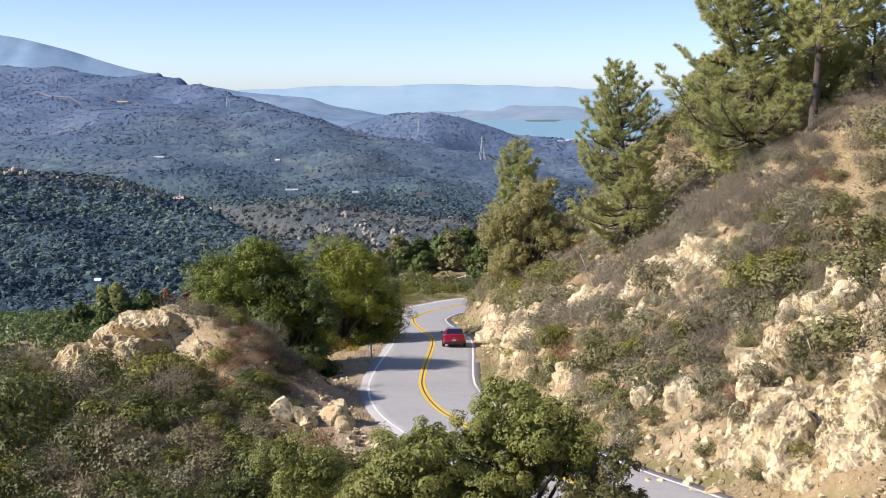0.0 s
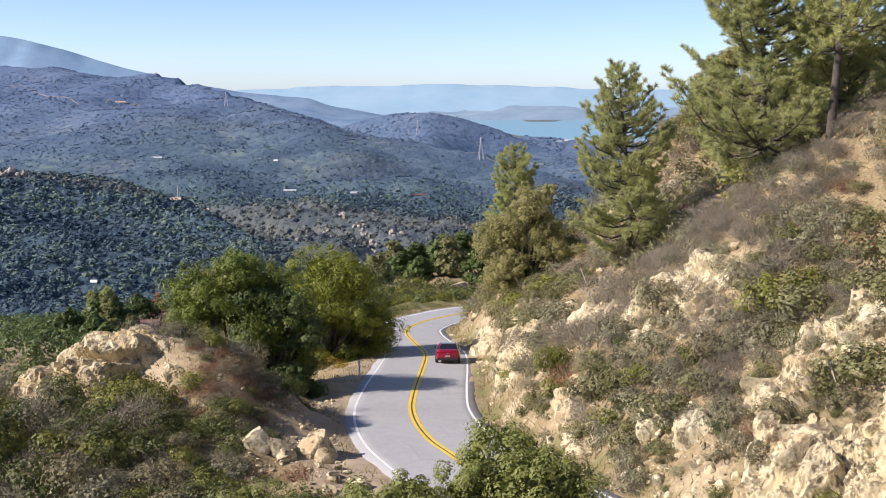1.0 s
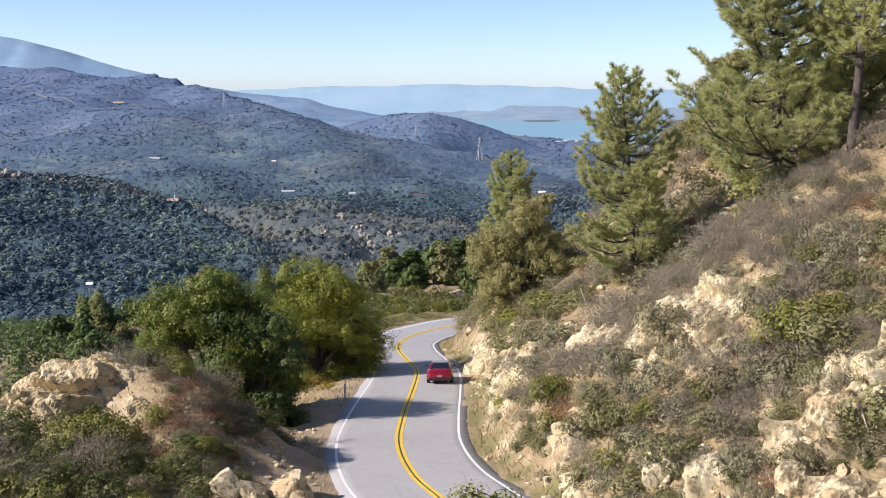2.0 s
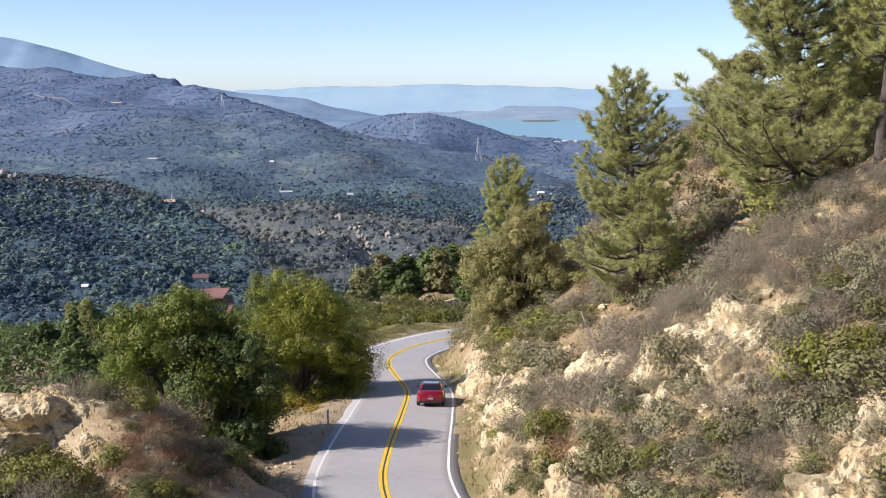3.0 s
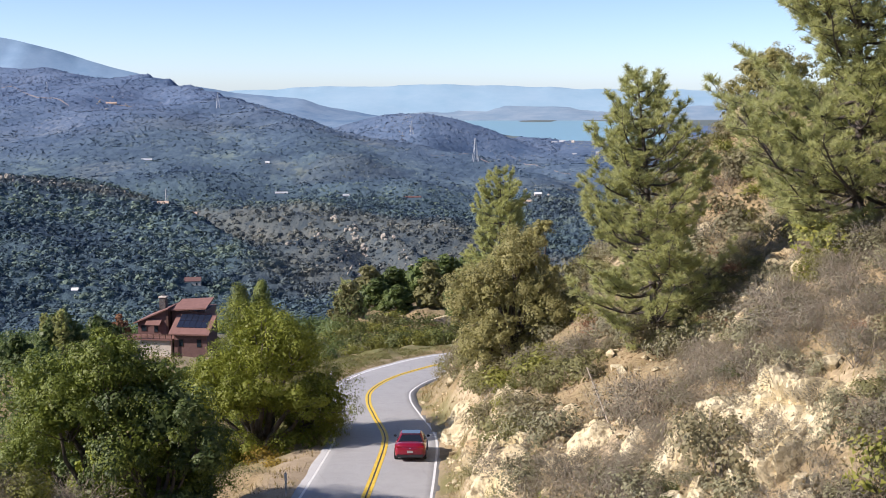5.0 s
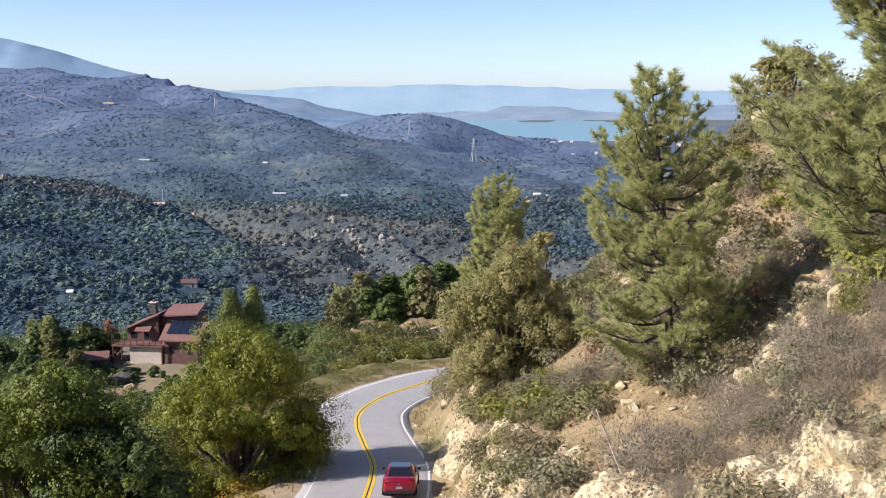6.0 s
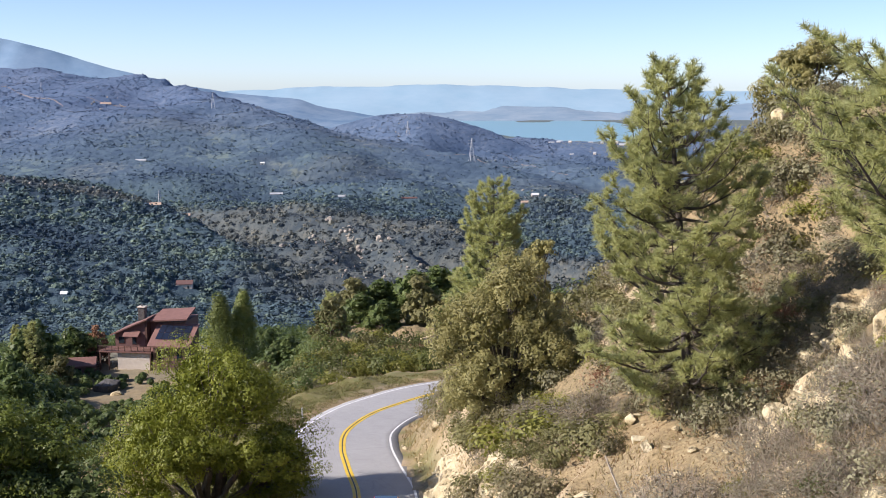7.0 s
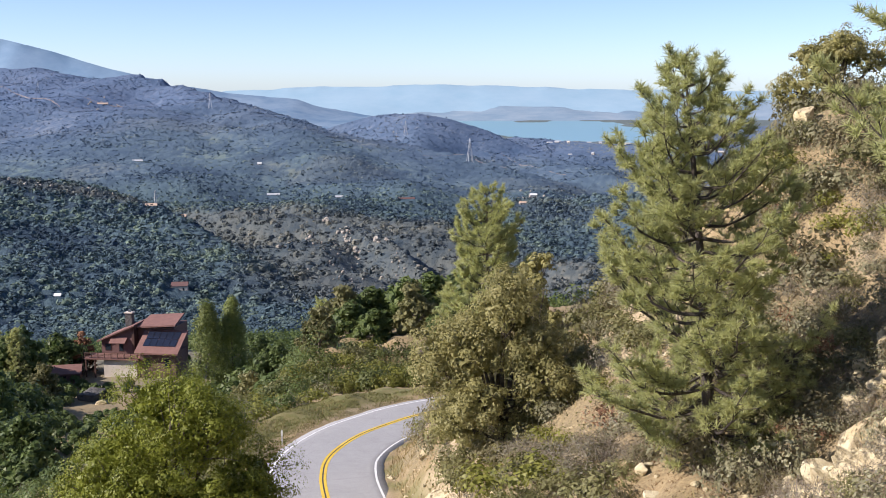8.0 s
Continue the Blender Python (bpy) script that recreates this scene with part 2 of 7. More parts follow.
def lake(x, y):
    """Above 0.5 where the lake lies."""
    a = np.exp(-((x - 330) / 330) ** 2 - ((y - 3250) / 800) ** 2)
    return a + (fbm(x / 160, y / 420, 3, 90) - 0.5) * 0.7


def mound(x, y, cx, cy, h, sx, sy):
    return h * np.exp(-((x - cx) / sx) ** 2 - ((y - cy) / sy) ** 2)


def distance_land(x, y):
    r = np.hypot(x, y - 20)
    east = smooth(-0.04, 0.06, x / (r + 1))
    z = np.interp(r, FLOOR_R, FLOOR_Z) * east + np.minimum(np.interp(r, FLOOR_R, FLOOR_Z), np.interp(r, [0, 800, 3000], [0, -138, -150])) * (1 - east) + (fbm(x / 130, y / 130, 3, 5) - 0.5) * 56 * smooth(420, 800, r) * (1 - smooth(1900, 2300, r))
    for i, (name, pts, slope) in enumerate(HILLS):
        big = pts[0][1] > 900
        gully = (fbm(x / 190 + i, y / 190, 3, 20 + i) - 0.5) if big else (fbm(x / 40, y / 40, 3, 20 + i) - 0.5) * 0.4
        z = np.maximum(z, (flank if big else shoulder)(x, y, pts, slope, gully) + (fbm(x / 110, y / 220, 3, 40 + i) - 0.5) * (8 if big else 3))
    z = z - mound(x, y, -42, 208, 7, 22, 42)
    yard = 1 - smooth(16, 42, np.hypot(x + 52, y - 262))
    z = z * (1 - yard) - 42.6 * yard
    return z - 9 * smooth(0.46, 0.54, lake(x, y)) * smooth(2300, 2500, r)


def land(x, y, detail=True):
    """The ground's height."""
    x, y = np.asarray(x, float), np.asarray(y, float)
    s, zr, _ = beside(x, y)
    far = distance_land(x, y)
    d = np.abs(s) - HALF
    # uphill side: verge, cut bank, then the hillside
    steep = np.interp(y, [56, 74, 104, 118], [0.75, 1.5, 1.5, 0.9])
    verge = np.interp(y, [50, 70, 100], [0.9, 1.5, 1.3])
    up = np.where(d < verge, 0.03 * d, 0.03 * verge + steep * np.minimum(d - verge, 2.3) + 0.72 * np.maximum(d - verge - 2.3, 0))
    up = np.minimum(up, 22 + 0.35 * d)
    up = up + mound(x, y, 21, 98, 5.5, 8, 9) + mound(x, y, 13.5, 59.5, 1.3, 4.5, 6) + mound(x, y, 20, 64, 2.0, 6, 6) - mound(x, y, 15, 75, 1.6, 4, 5)
    up = up + mound(x, y, 6.5, 86, 1.2, 2.5, 5) + mound(x, y, 5.5, 103, 1.0, 2.5, 6)
    # downhill side
    shelf = np.interp(y, [46, 54, 62, 72, 85, 110, 130], [1.4, 3.6, 4.0, 3.2, 2.6, 1.8, 4.5])
    down = np.where(d < shelf, -0.02 * d, -0.02 * shelf - np.interp(y, [50, 80, 130], [0.5, 0.42, 0.3]) * (d - shelf))
    down = down + (mound(x, y, -14.5, 64, 7.6, 5.6, 4.6) + mound(x, y, -10, 59, 2.0, 2.8, 3.4) + mound(x, y, -19.5, 61, 2.5, 3, 4) + mound(x, y, -10, 70, 2.5, 3.5, 4) + mound(x, y, -16.5, 53, 4.2, 8, 6) + mound(x, y, -18, 47, 2.5, 9, 5)) * smooth(shelf * 0.6, shelf + 2.5, d)
    deep = np.minimum(far, zr - 5 - 0.3 * np.minimum(d, 60.0))
    west = smooth(8, 18, -x)
    left = (zr + down) * (1 - smooth(12, 48, d)) + (np.minimum(far, zr + 8) * (1 - west) + deep * west) * smooth(12, 48, d)
    spur = -3.4 - 0.2 * np.maximum(60 - y, 0) - 0.3 * np.maximum(45 - y, 0) - 0.85 * np.maximum(y - 64, 0) - 0.5 * np.maximum(x + 9.5, 0) - 0.3 * np.maximum(-34 - x, 0)
    left = np.where(y < 90, np.maximum(left, spur), left)
    out = np.where(s > 0, zr + up, left)
    w = smooth(95, 190, np.hypot(x - 10, y - 75)) * smooth(8, 40, d)
    out = out * (1 - w) + far * w
    if detail:
        rough = smooth(0.5, 3.5, d) * (1 - smooth(120, 260, np.hypot(x, y - 75)))
        out = out + rough * ((fbm(x / 3.1, y / 3.1, 4, 3) - 0.5) * 1.5 + (fbm(x / 0.9, y / 0.9, 3, 9) - 0.5) * 0.55)
        ledge = fbm(x / 5, y / 5, 3, 33)
        bank = np.where(s > 0, smooth(1.0, 2.2, d) * (1 - smooth(9, 14, d)), 0) * rough
        out = out + bank * (np.abs(fbm(x / 1.7, y / 1.7, 3, 12) - 0.5) * -1.6 + 0.35) * smooth(0.42, 0.55, ledge)
    out = out - 0.09 * (1 - smooth(0.3, 1.2, d))
    bed = np.abs(s) < HALF + 0.02
    return np.where(bed, zr - 0.24, out)


def spaced(lo, hi, step, growth, a, b):
    """Coordinates with an even step between lo and hi, growing outside it to a and b."""
    mid = np.arange(lo, hi + 1e-6, step)
    right, v, st = [], mid[-1], step
    while v < b:
        st *= growth
        v = min(v + st, b)
        right.append(v)
    leftp, v, st = [], lo, step
    while v > a:
        st *= growth
        v = max(v - st, a)
        leftp.append(v)
    return np.concatenate([leftp[::-1], mid, right])


gx = spaced(-24, 27, 0.46, 1.055, -4850, 4850)
gy = spaced(40, 122, 0.46, 1.032, -1000, 4870)
GX, GY = np.meshgrid(gx, gy)
GZ = land(GX, GY)


def ground(x, y):
    """The built ground's height at single points or arrays (bilinear)."""
    x, y = np.asarray(x, float), np.asarray(y, float)
    i = np.clip(np.searchsorted(gx, x) - 1, 0, len(gx) - 2)
    j = np.clip(np.searchsorted(gy, y) - 1, 0, len(gy) - 2)
    u, v = (x - gx[i]) / (gx[i + 1] - gx[i]), (y - gy[j]) / (gy[j + 1] - gy[j])
    return (GZ[j, i] * (1 - u) + GZ[j, i + 1] * u) * (1 - v) + (GZ[j + 1, i] * (1 - u) + GZ[j + 1, i + 1] * u) * v


def ground_material():
    m, t, n, l, b = nodes_of("hillside_soil")
    pos = where(t)

    def zone(name):
        a = n.new("ShaderNodeAttribute")
        a.attribute_name = name
        return a.outputs["Fac"]

    big, mid, small = grain(t, 0.12, 5, pos), grain(t, 0.9, 6, pos, 0.65), grain(t, 7.0, 5, pos, 0.7)
    soil = ramp(t, mix(t, 0.5, mid, small), [(0.3, (0.155, 0.108, 0.058)), (0.5, (0.305, 0.225, 0.118)), (0.7, (0.46, 0.36, 0.2))])
    straw = ramp(t, small, [(0.35, (0.14, 0.11, 0.06)), (0.65, (0.34, 0.27, 0.15))])
    c = mix(t, ramp(t, big, [(0.42, (0, 0, 0)), (0.6, (1, 1, 1))]), soil, straw)
    stone = ramp(t, mix(t, 0.5, mid, small), [(0.3, (0.24, 0.18, 0.11)), (0.5, (0.44, 0.35, 0.22)), (0.68, (0.6, 0.5, 0.35))])
    c = mix(t, zone("stone"), c, stone)
    moss = ramp(t, mix(t, 0.5, mid, small), [(0.35, (0.22, 0.175, 0.085)), (0.5, (0.15, 0.145, 0.045)), (0.66, (0.09, 0.11, 0.028))])
    c = mix(t, zone("grass"), c, moss)
    dirt = ramp(t, mix(t, 0.5, mid, small), [(0.3, (0.24, 0.18, 0.11)), (0.68, (0.45, 0.36, 0.25))])
    c = mix(t, zone("gravel"), c, dirt)
    # far cover colour, greyed towards blue for the haze of distance
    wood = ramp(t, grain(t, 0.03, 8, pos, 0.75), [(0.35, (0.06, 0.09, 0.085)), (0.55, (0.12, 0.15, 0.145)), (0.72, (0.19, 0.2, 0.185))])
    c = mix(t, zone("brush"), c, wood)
    l.new(c, b.inputs["Base Color"])
    b.inputs["Roughness"].default_value = 0.95
    bump(t, b, mix(t, zone("brush"), mix(t, 0.6, mid, small), (0.5, 0.5, 0.5)), 0.7, 0.12)
    return m


def build_ground():
    ny, nx = GX.shape
    verts = np.stack([GX, GY, GZ], axis=-1).reshape(-1, 3)
    j, i = np.meshgrid(np.arange(ny - 1), np.arange(nx - 1), indexing="ij")
    a = (j * nx + i).ravel()
    faces = np.stack([a, a + 1, a + nx + 1, a + nx], axis=1)
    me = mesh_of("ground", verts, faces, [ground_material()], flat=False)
    x, y = verts[:, 0], verts[:, 1]
    s, zr, _ = beside(x, y)
    d = np.abs(s) - HALF
    near = 1 - smooth(100, 220, np.hypot(x, y - 75))
    slope = np.hypot(*np.gradient(GZ, gy, gx)).ravel()
    patch = fbm(x / 4.5, y / 4.5, 4, 70)
    stone = near * np.clip(smooth(0.5, 0.62, patch) * smooth(0.7, 1.3, slope) + (s > 0) * smooth(0.9, 1.5, slope) * (1 - smooth(6, 9, d)) * smooth(66, 76, y) * (1 - smooth(83, 88, y)), 0, 1)
    stone = np.maximum(stone, near * 0.9 * (s > 0) * smooth(2.2, 4.0, d) * (1 - smooth(20, 24, d)) * (1 - smooth(50, 58, y)) * smooth(0.42, 0.52, patch))
    stone = np.maximum(stone, near * 0.5 * mound(x, y, -14.5, 63.5, 1.0, 4, 2) * smooth(0.35, 0.5, patch))
    grass = near * np.where(s > 0, smooth(0.2, 0.5, d) * (1 - smooth(1.3, 2.4, d)), smooth(1.5, 2.5, d) * (1 - smooth(6, 9, d)) * smooth(86, 100, y)) * np.maximum(smooth(0.42, 0.6, fbm(x / 1.5, y / 1.5, 3, 71)) * 0.8, (s < 0) * 0.95)
    gravel = near * np.where(s < 0, (1 - smooth(1.8 + 1.6 * (np.abs(y - 58) < 8), 3.2 + 1.6 * (np.abs(y - 58) < 8), d)) * (1 - smooth(96, 108, y)), 1 - smooth(0.0, 0.5, d))
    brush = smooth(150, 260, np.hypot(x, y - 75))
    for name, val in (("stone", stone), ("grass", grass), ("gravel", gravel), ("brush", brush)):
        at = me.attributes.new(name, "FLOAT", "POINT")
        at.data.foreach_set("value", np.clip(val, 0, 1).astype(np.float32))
    return tagged(obj("ground", me), "dry sandy mountainside falling to a wooded valley", "ground", kind="structure")


build_ground()


# ---------------------------------------------------------------- road
def ribbon(name, material, lo, hi, lift, parent=None, a=0, b=None, label="", wobble=0.0, crown=0.0, skirt=0.0):
    """A strip along the road from lo to hi metres right of its centre."""
    b = b or len(LINE)
    p, sd, z = LINE[a:b], SIDE[a:b], LINE_Z[a:b]
    edge = (fbm(np.arange(a, b) / 3.0, np.full(b - a, 3.3 + lo), 3, 8) - 0.5) * wobble
    cross = np.linspace(lo, hi, 9 if hi - lo > 1 else 2)
    rows = []
    if skirt:
        rows.append(np.column_stack([p + sd * (lo - 0.06 + edge[:, None]), z + lift - skirt]))
    for c in cross:
        e = edge if c in (lo, hi) else 0 * edge
        rows.append(np.column_stack([p + sd * (c + e[:, None]), z + lift - crown * c * c]))
    if skirt:
        rows.append(np.column_stack([p + sd * (hi + 0.06 + edge[:, None]), z + lift - skirt]))
    v = np.stack(rows, axis=1)
    n, k = v.shape[:2]
    j, i = np.meshgrid(np.arange(n - 1), np.arange(k - 1), indexing="ij")
    q = (j * k + i).ravel()
    return obj(name, mesh_of(name, v.reshape(-1, 3), np.stack([q, q + 1, q + k + 1, q + k], axis=1), [material], flat=False), parent, label)


def asphalt():
    m, t, n, l, b = nodes_of("worn_asphalt")
    pos = where(t)
    big, mid, small = grain(t, 0.25, 5, pos), grain(t, 1.6, 5, pos), grain(t, 45.0, 3, pos)
    c = ramp(t, mix(t, 0.5, big, mid), [(0.3, (0.3, 0.3, 0.3)), (0.7, (0.41, 0.41, 0.41))])
    c = mix(t, 0.35, c, ramp(t, small, [(0.35, (0.18, 0.18, 0.18)), (0.65, (0.48, 0.48, 0.47))]))
    vor = n.new("ShaderNodeTexVoronoi")
    vor.feature = "DISTANCE_TO_EDGE"
    vor.inputs["Scale"].default_value = 0.28
    l.new(mix(t, 0.12, pos, grain(t, 1.2, 4, pos)), vor.inputs["Vector"])
    crack = ramp(t, vor.outputs["Distance"], [(0.0, (0.5, 0.5, 0.5)), (0.006, (1, 1, 1))])
    c = mix(t, 0.35, c, crack, "MULTIPLY")
    l.new(c, b.inputs["Base Color"])
    b.inputs["Roughness"].default_value = 0.85
    bump(t, b, small, 0.3, 0.01)
    return m


M_ASPHALT = asphalt()
M_WHITE = surface("road_paint_white", (0.62, 0.62, 0.6), (0.82, 0.82, 0.8), 1.2, 30, 0.6, 0.2)
M_YELLOW = surface("road_paint_yellow", (0.62, 0.4, 0.03), (0.8, 0.56, 0.05), 1.0, 25, 0.6, 0.2)
M_TAR = surface("tar_gap", (0.03, 0.03, 0.03), (0.07, 0.065, 0.06), 2, 30, 0.7, 0.2)
road = tagged(ribbon("road", M_ASPHALT, -HALF - 0.5, HALF + 0.5, 0.0, wobble=0.22, crown=0.003, skirt=0.2), "pale worn asphalt mountain road, two lanes", "road", kind="structure")
for name, mat_, lo, hi, lab in (("edge_line", M_WHITE, -HALF - 0.06, -HALF + 0.08, "white edge line"), ("edge_line", M_WHITE, HALF - 0.08, HALF + 0.06, "white edge line"),
                                ("centre_line", M_YELLOW, -0.22, -0.045, "yellow centre line"), ("centre_line", M_YELLOW, 0.045, 0.22, "yellow centre line"),
                                ("centre_gap", M_TAR, -0.035, 0.035, "dark strip between the yellow lines")):
    ribbon(name, mat_, lo, hi, 0.006 - 0.003 * max(lo * lo, hi * hi) + 0.002, road, label=lab, wobble=0.02)


# ---------------------------------------------------------------- water and the far distance
def water_material():
    m, t, n, l, b = nodes_of("lake_water")
    b.inputs["Base Color"].default_value = (0.2, 0.37, 0.42, 1)
    b.inputs["Roughness"].default_value = 0.3
    bump(t, b, grain(t, 0.05, 4, where(t)), 0.15, 2.0)
    return m


WX, WY = np.meshgrid(np.linspace(-150, 1100, 26), np.linspace(2350, 4600, 20))
wq = (np.arange(19)[:, None] * 26 + np.arange(25)[None, :]).ravel()
tagged(obj("water", mesh_of("water", np.stack([WX, WY, np.full(WX.shape, LAKE_Z)], axis=-1).reshape(-1, 3), np.stack([wq, wq + 1, wq + 27, wq + 26], axis=1), [water_material()])),
       "calm blue lake in the far valley", "lake", kind="structure")


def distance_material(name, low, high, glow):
    """Air-blue hills at the edge of sight, a backdrop; haze is put into their colour and glow."""
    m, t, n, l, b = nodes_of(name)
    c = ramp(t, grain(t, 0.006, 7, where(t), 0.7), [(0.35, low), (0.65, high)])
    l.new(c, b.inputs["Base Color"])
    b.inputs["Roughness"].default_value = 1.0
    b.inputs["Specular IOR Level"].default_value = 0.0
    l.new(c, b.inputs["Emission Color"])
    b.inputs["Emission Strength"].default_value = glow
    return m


def backdrop_ridge(name, pts, foot, seed, material, rough, label):
    """A far mountain chain: crest points joined, with folded flanks to both sides."""
    line = spline(pts, 22.0)
    n = len(line)
    t = np.arange(n) / 9.0
    rows = []
    for k, (fall, push) in enumerate([(1.0, -430), (0.72, -300), (0.42, -170), (0.16, -70), (0.0, 0), (0.5, 180), (1.0, 380)]):
        folds = (fbm(t * (1 + 0.2 * k), np.full(n, k * 0.7), 4, seed) - 0.5)
        z = line[:, 2] + folds * rough * (1 if k == 4 else 2.2 * (1 - fall)) - fall * (line[:, 2] - foot) - (6 if fall == 1 else 0)
        y = line[:, 1] + push + folds * 120 * (k != 4)
        rows.append(np.column_stack([line[:, 0], np.minimum(y, 4960), z]))
    v = np.stack(rows, axis=1)
    j, i = np.meshgrid(np.arange(n - 1), np.arange(6), indexing="ij")
    q = (j * 7 + i).ravel()
    me = mesh_of(name, v.reshape(-1, 3), np.stack([q, q + 1, q + 8, q + 7], axis=1), [material], flat=False)
    return tagged(obj(name, me), label, "mountains", kind="structure")


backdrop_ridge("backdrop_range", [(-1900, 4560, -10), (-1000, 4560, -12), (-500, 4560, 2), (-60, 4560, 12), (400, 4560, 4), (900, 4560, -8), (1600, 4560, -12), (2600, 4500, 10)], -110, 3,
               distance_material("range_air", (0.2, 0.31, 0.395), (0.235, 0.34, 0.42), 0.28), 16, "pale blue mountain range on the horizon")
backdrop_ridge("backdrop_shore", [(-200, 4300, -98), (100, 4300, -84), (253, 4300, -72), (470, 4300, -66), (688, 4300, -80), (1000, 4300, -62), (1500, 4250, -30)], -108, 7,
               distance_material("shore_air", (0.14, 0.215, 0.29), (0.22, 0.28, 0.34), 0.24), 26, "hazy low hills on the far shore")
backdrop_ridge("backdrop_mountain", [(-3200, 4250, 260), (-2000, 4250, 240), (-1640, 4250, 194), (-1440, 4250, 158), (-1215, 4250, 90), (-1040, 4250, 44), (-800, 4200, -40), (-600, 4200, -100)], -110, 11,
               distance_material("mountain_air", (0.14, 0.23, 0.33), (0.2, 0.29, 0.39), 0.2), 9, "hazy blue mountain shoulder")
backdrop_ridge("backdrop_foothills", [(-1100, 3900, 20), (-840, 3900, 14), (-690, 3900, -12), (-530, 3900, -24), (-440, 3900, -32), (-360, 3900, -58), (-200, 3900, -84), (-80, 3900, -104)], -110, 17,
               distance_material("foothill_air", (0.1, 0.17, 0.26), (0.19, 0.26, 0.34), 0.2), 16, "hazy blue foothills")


# ---------------------------------------------------------------- plants: shapes
def leaf_quads(c, size, r, up=0.3, out=None, loose=0.28):
    """Pointed leaves at the points c, loosely facing the way out where that is given."""
    n = len(c)
    face = r.normal(size=(n, 3))
    face /= np.linalg.norm(face, axis=1)[:, None]
    if out is not None:
        face = face * loose + out / (np.linalg.norm(out, axis=1)[:, None] + 1e-9)
        face[:, 2] += up
        face /= np.linalg.norm(face, axis=1)[:, None]
    a = np.cross(face, r.normal(size=(n, 3)))
    a /= np.linalg.norm(a, axis=1)[:, None] + 1e-9
    b = np.cross(face, a)
    sz = (size * r.uniform(0.6, 1.35, n))[:, None]
    v = np.stack([c - a * sz * 0.7 - b * sz * 0.6, c + a * sz * 0.7 - b * sz * 0.6, c + b * sz * 1.1], axis=1).reshape(-1, 3)
    return v, np.arange(3 * n).reshape(n, 3)


def slivers(c, way, length, width, r):
    """Thin tapering twigs from the points c, one long triangle each."""
    n = len(c)
    way = way + r.normal(size=(n, 3)) * 0.55
    way /= np.linalg.norm(way, axis=1)[:, None] + 1e-9
    across = np.cross(way, r.normal(size=(n, 3)))
    across /= np.linalg.norm(across, axis=1)[:, None] + 1e-9
    ln = (length * r.uniform(0.5, 1.4, n))[:, None]
    v = np.stack([c - across * width * 0.5, c + across * width * 0.5, c + way * ln], axis=1).reshape(-1, 3)
    return v, np.arange(3 * n).reshape(n, 3)


def ball(n, r, squash=1.0, low=-0.4):
    """Points on the upper part of a unit ball, near its skin."""
    p = r.normal(size=(n * 3 + 20, 3))
    p /= np.linalg.norm(p, axis=1)[:, None]
    p = p[p[:, 2] > low][:n]
    p *= r.uniform(0.62, 1.05, len(p))[:, None] ** 0.8
    p[:, 2] *= squash
    return p


def ico(subdivisions):
    bm = bmesh.new()
    bmesh.ops.create_icosphere(bm, subdivisions=subdivisions, radius=1.0)
    v = np.array([p.co[:] for p in bm.verts])
    f = np.array([[p.index for p in q.verts] for q in bm.faces])
    bm.free()
    return v, f


def blobs(base, centres, radii, squash, r, rough=0.3):
    """Uneven crowns, one at each centre, joined into one array."""
    bv, bf = base
    n, k = len(centres), len(bv)
    a = r.uniform(0, 2 * np.pi, n)
    ca, sa = np.cos(a)[:, None], np.sin(a)[:, None]
    dis = 1 + r.normal(size=(n, k)) * rough
    x, y, z = bv[None, :, 0] * dis, bv[None, :, 1] * dis, bv[None, :, 2] * dis
    v = np.stack([(x * ca - y * sa), (x * sa + y * ca), z * squash[:, None]], axis=-1) * radii[:, None, None] + centres[:, None, :]
    f = bf[None] + (np.arange(n) * k)[:, None, None]
    return v.reshape(-1, 3), f.reshape(-1, 3)


def limb(a, b, r0, r1, r, sag=0.0, wob=0.08, n=7, sides=6):
    a, b = np.asarray(a, float), np.asarray(b, float)
    t = np.linspace(0, 1, n)[:, None]
    p = a + (b - a) * t
    length = np.linalg.norm(b - a)
    w = np.cumsum(r.normal(size=(n, 3)), axis=0) * wob * length / n
    w -= t * w[-1]
    p = p + w
    p[:, 2] += -sag * length * np.sin(np.pi * t[:, 0])
    return tube(p, r0 + (r1 - r0) * t[:, 0] ** 0.8, sides)


M_BARK = surface("oak_bark", (0.05, 0.04, 0.03), (0.17, 0.14, 0.11), 4, 25, 0.95, 0.8, 0.05)
M_PINEBARK = surface("pine_bark", (0.04, 0.034, 0.03), (0.14, 0.115, 0.097), 3, 18, 0.95, 0.9, 0.06)
M_TWIG = surface("grey_twigs", (0.15, 0.12, 0.088), (0.35, 0.295, 0.225), 3, 20, 0.95, 0.0)
M_OAK = foliage("oak_leaves", [(0.1, 0.125, 0.017), (0.2, 0.228, 0.028), (0.305, 0.325, 0.05)], 0.5, 0.28)
M_OAKMID = foliage("live_oak_leaves", [(0.06, 0.085, 0.016), (0.135, 0.17, 0.028), (0.23, 0.265, 0.05)], 0.5, 0.28)
M_OAKDARK = foliage("dark_oak_leaves", [(0.045, 0.076, 0.027), (0.105, 0.148, 0.044), (0.195, 0.238, 0.072)], 0.5, 0.32)
M_PINE = foliage("pine_needles", [(0.26, 0.285, 0.11), (0.475, 0.495, 0.21), (0.66, 0.655, 0.35)], 0.45, 0.5)
M_SHRUB = foliage("olive_shrub_leaves", [(0.1, 0.102, 0.04), (0.2, 0.195, 0.08), (0.33, 0.305, 0.145)], 0.55, 0.35)
M_GREEN = foliage("bright_shrub_leaves", [(0.09, 0.1, 0.02), (0.185, 0.19, 0.036), (0.3, 0.29, 0.075)], 0.5, 0.3)
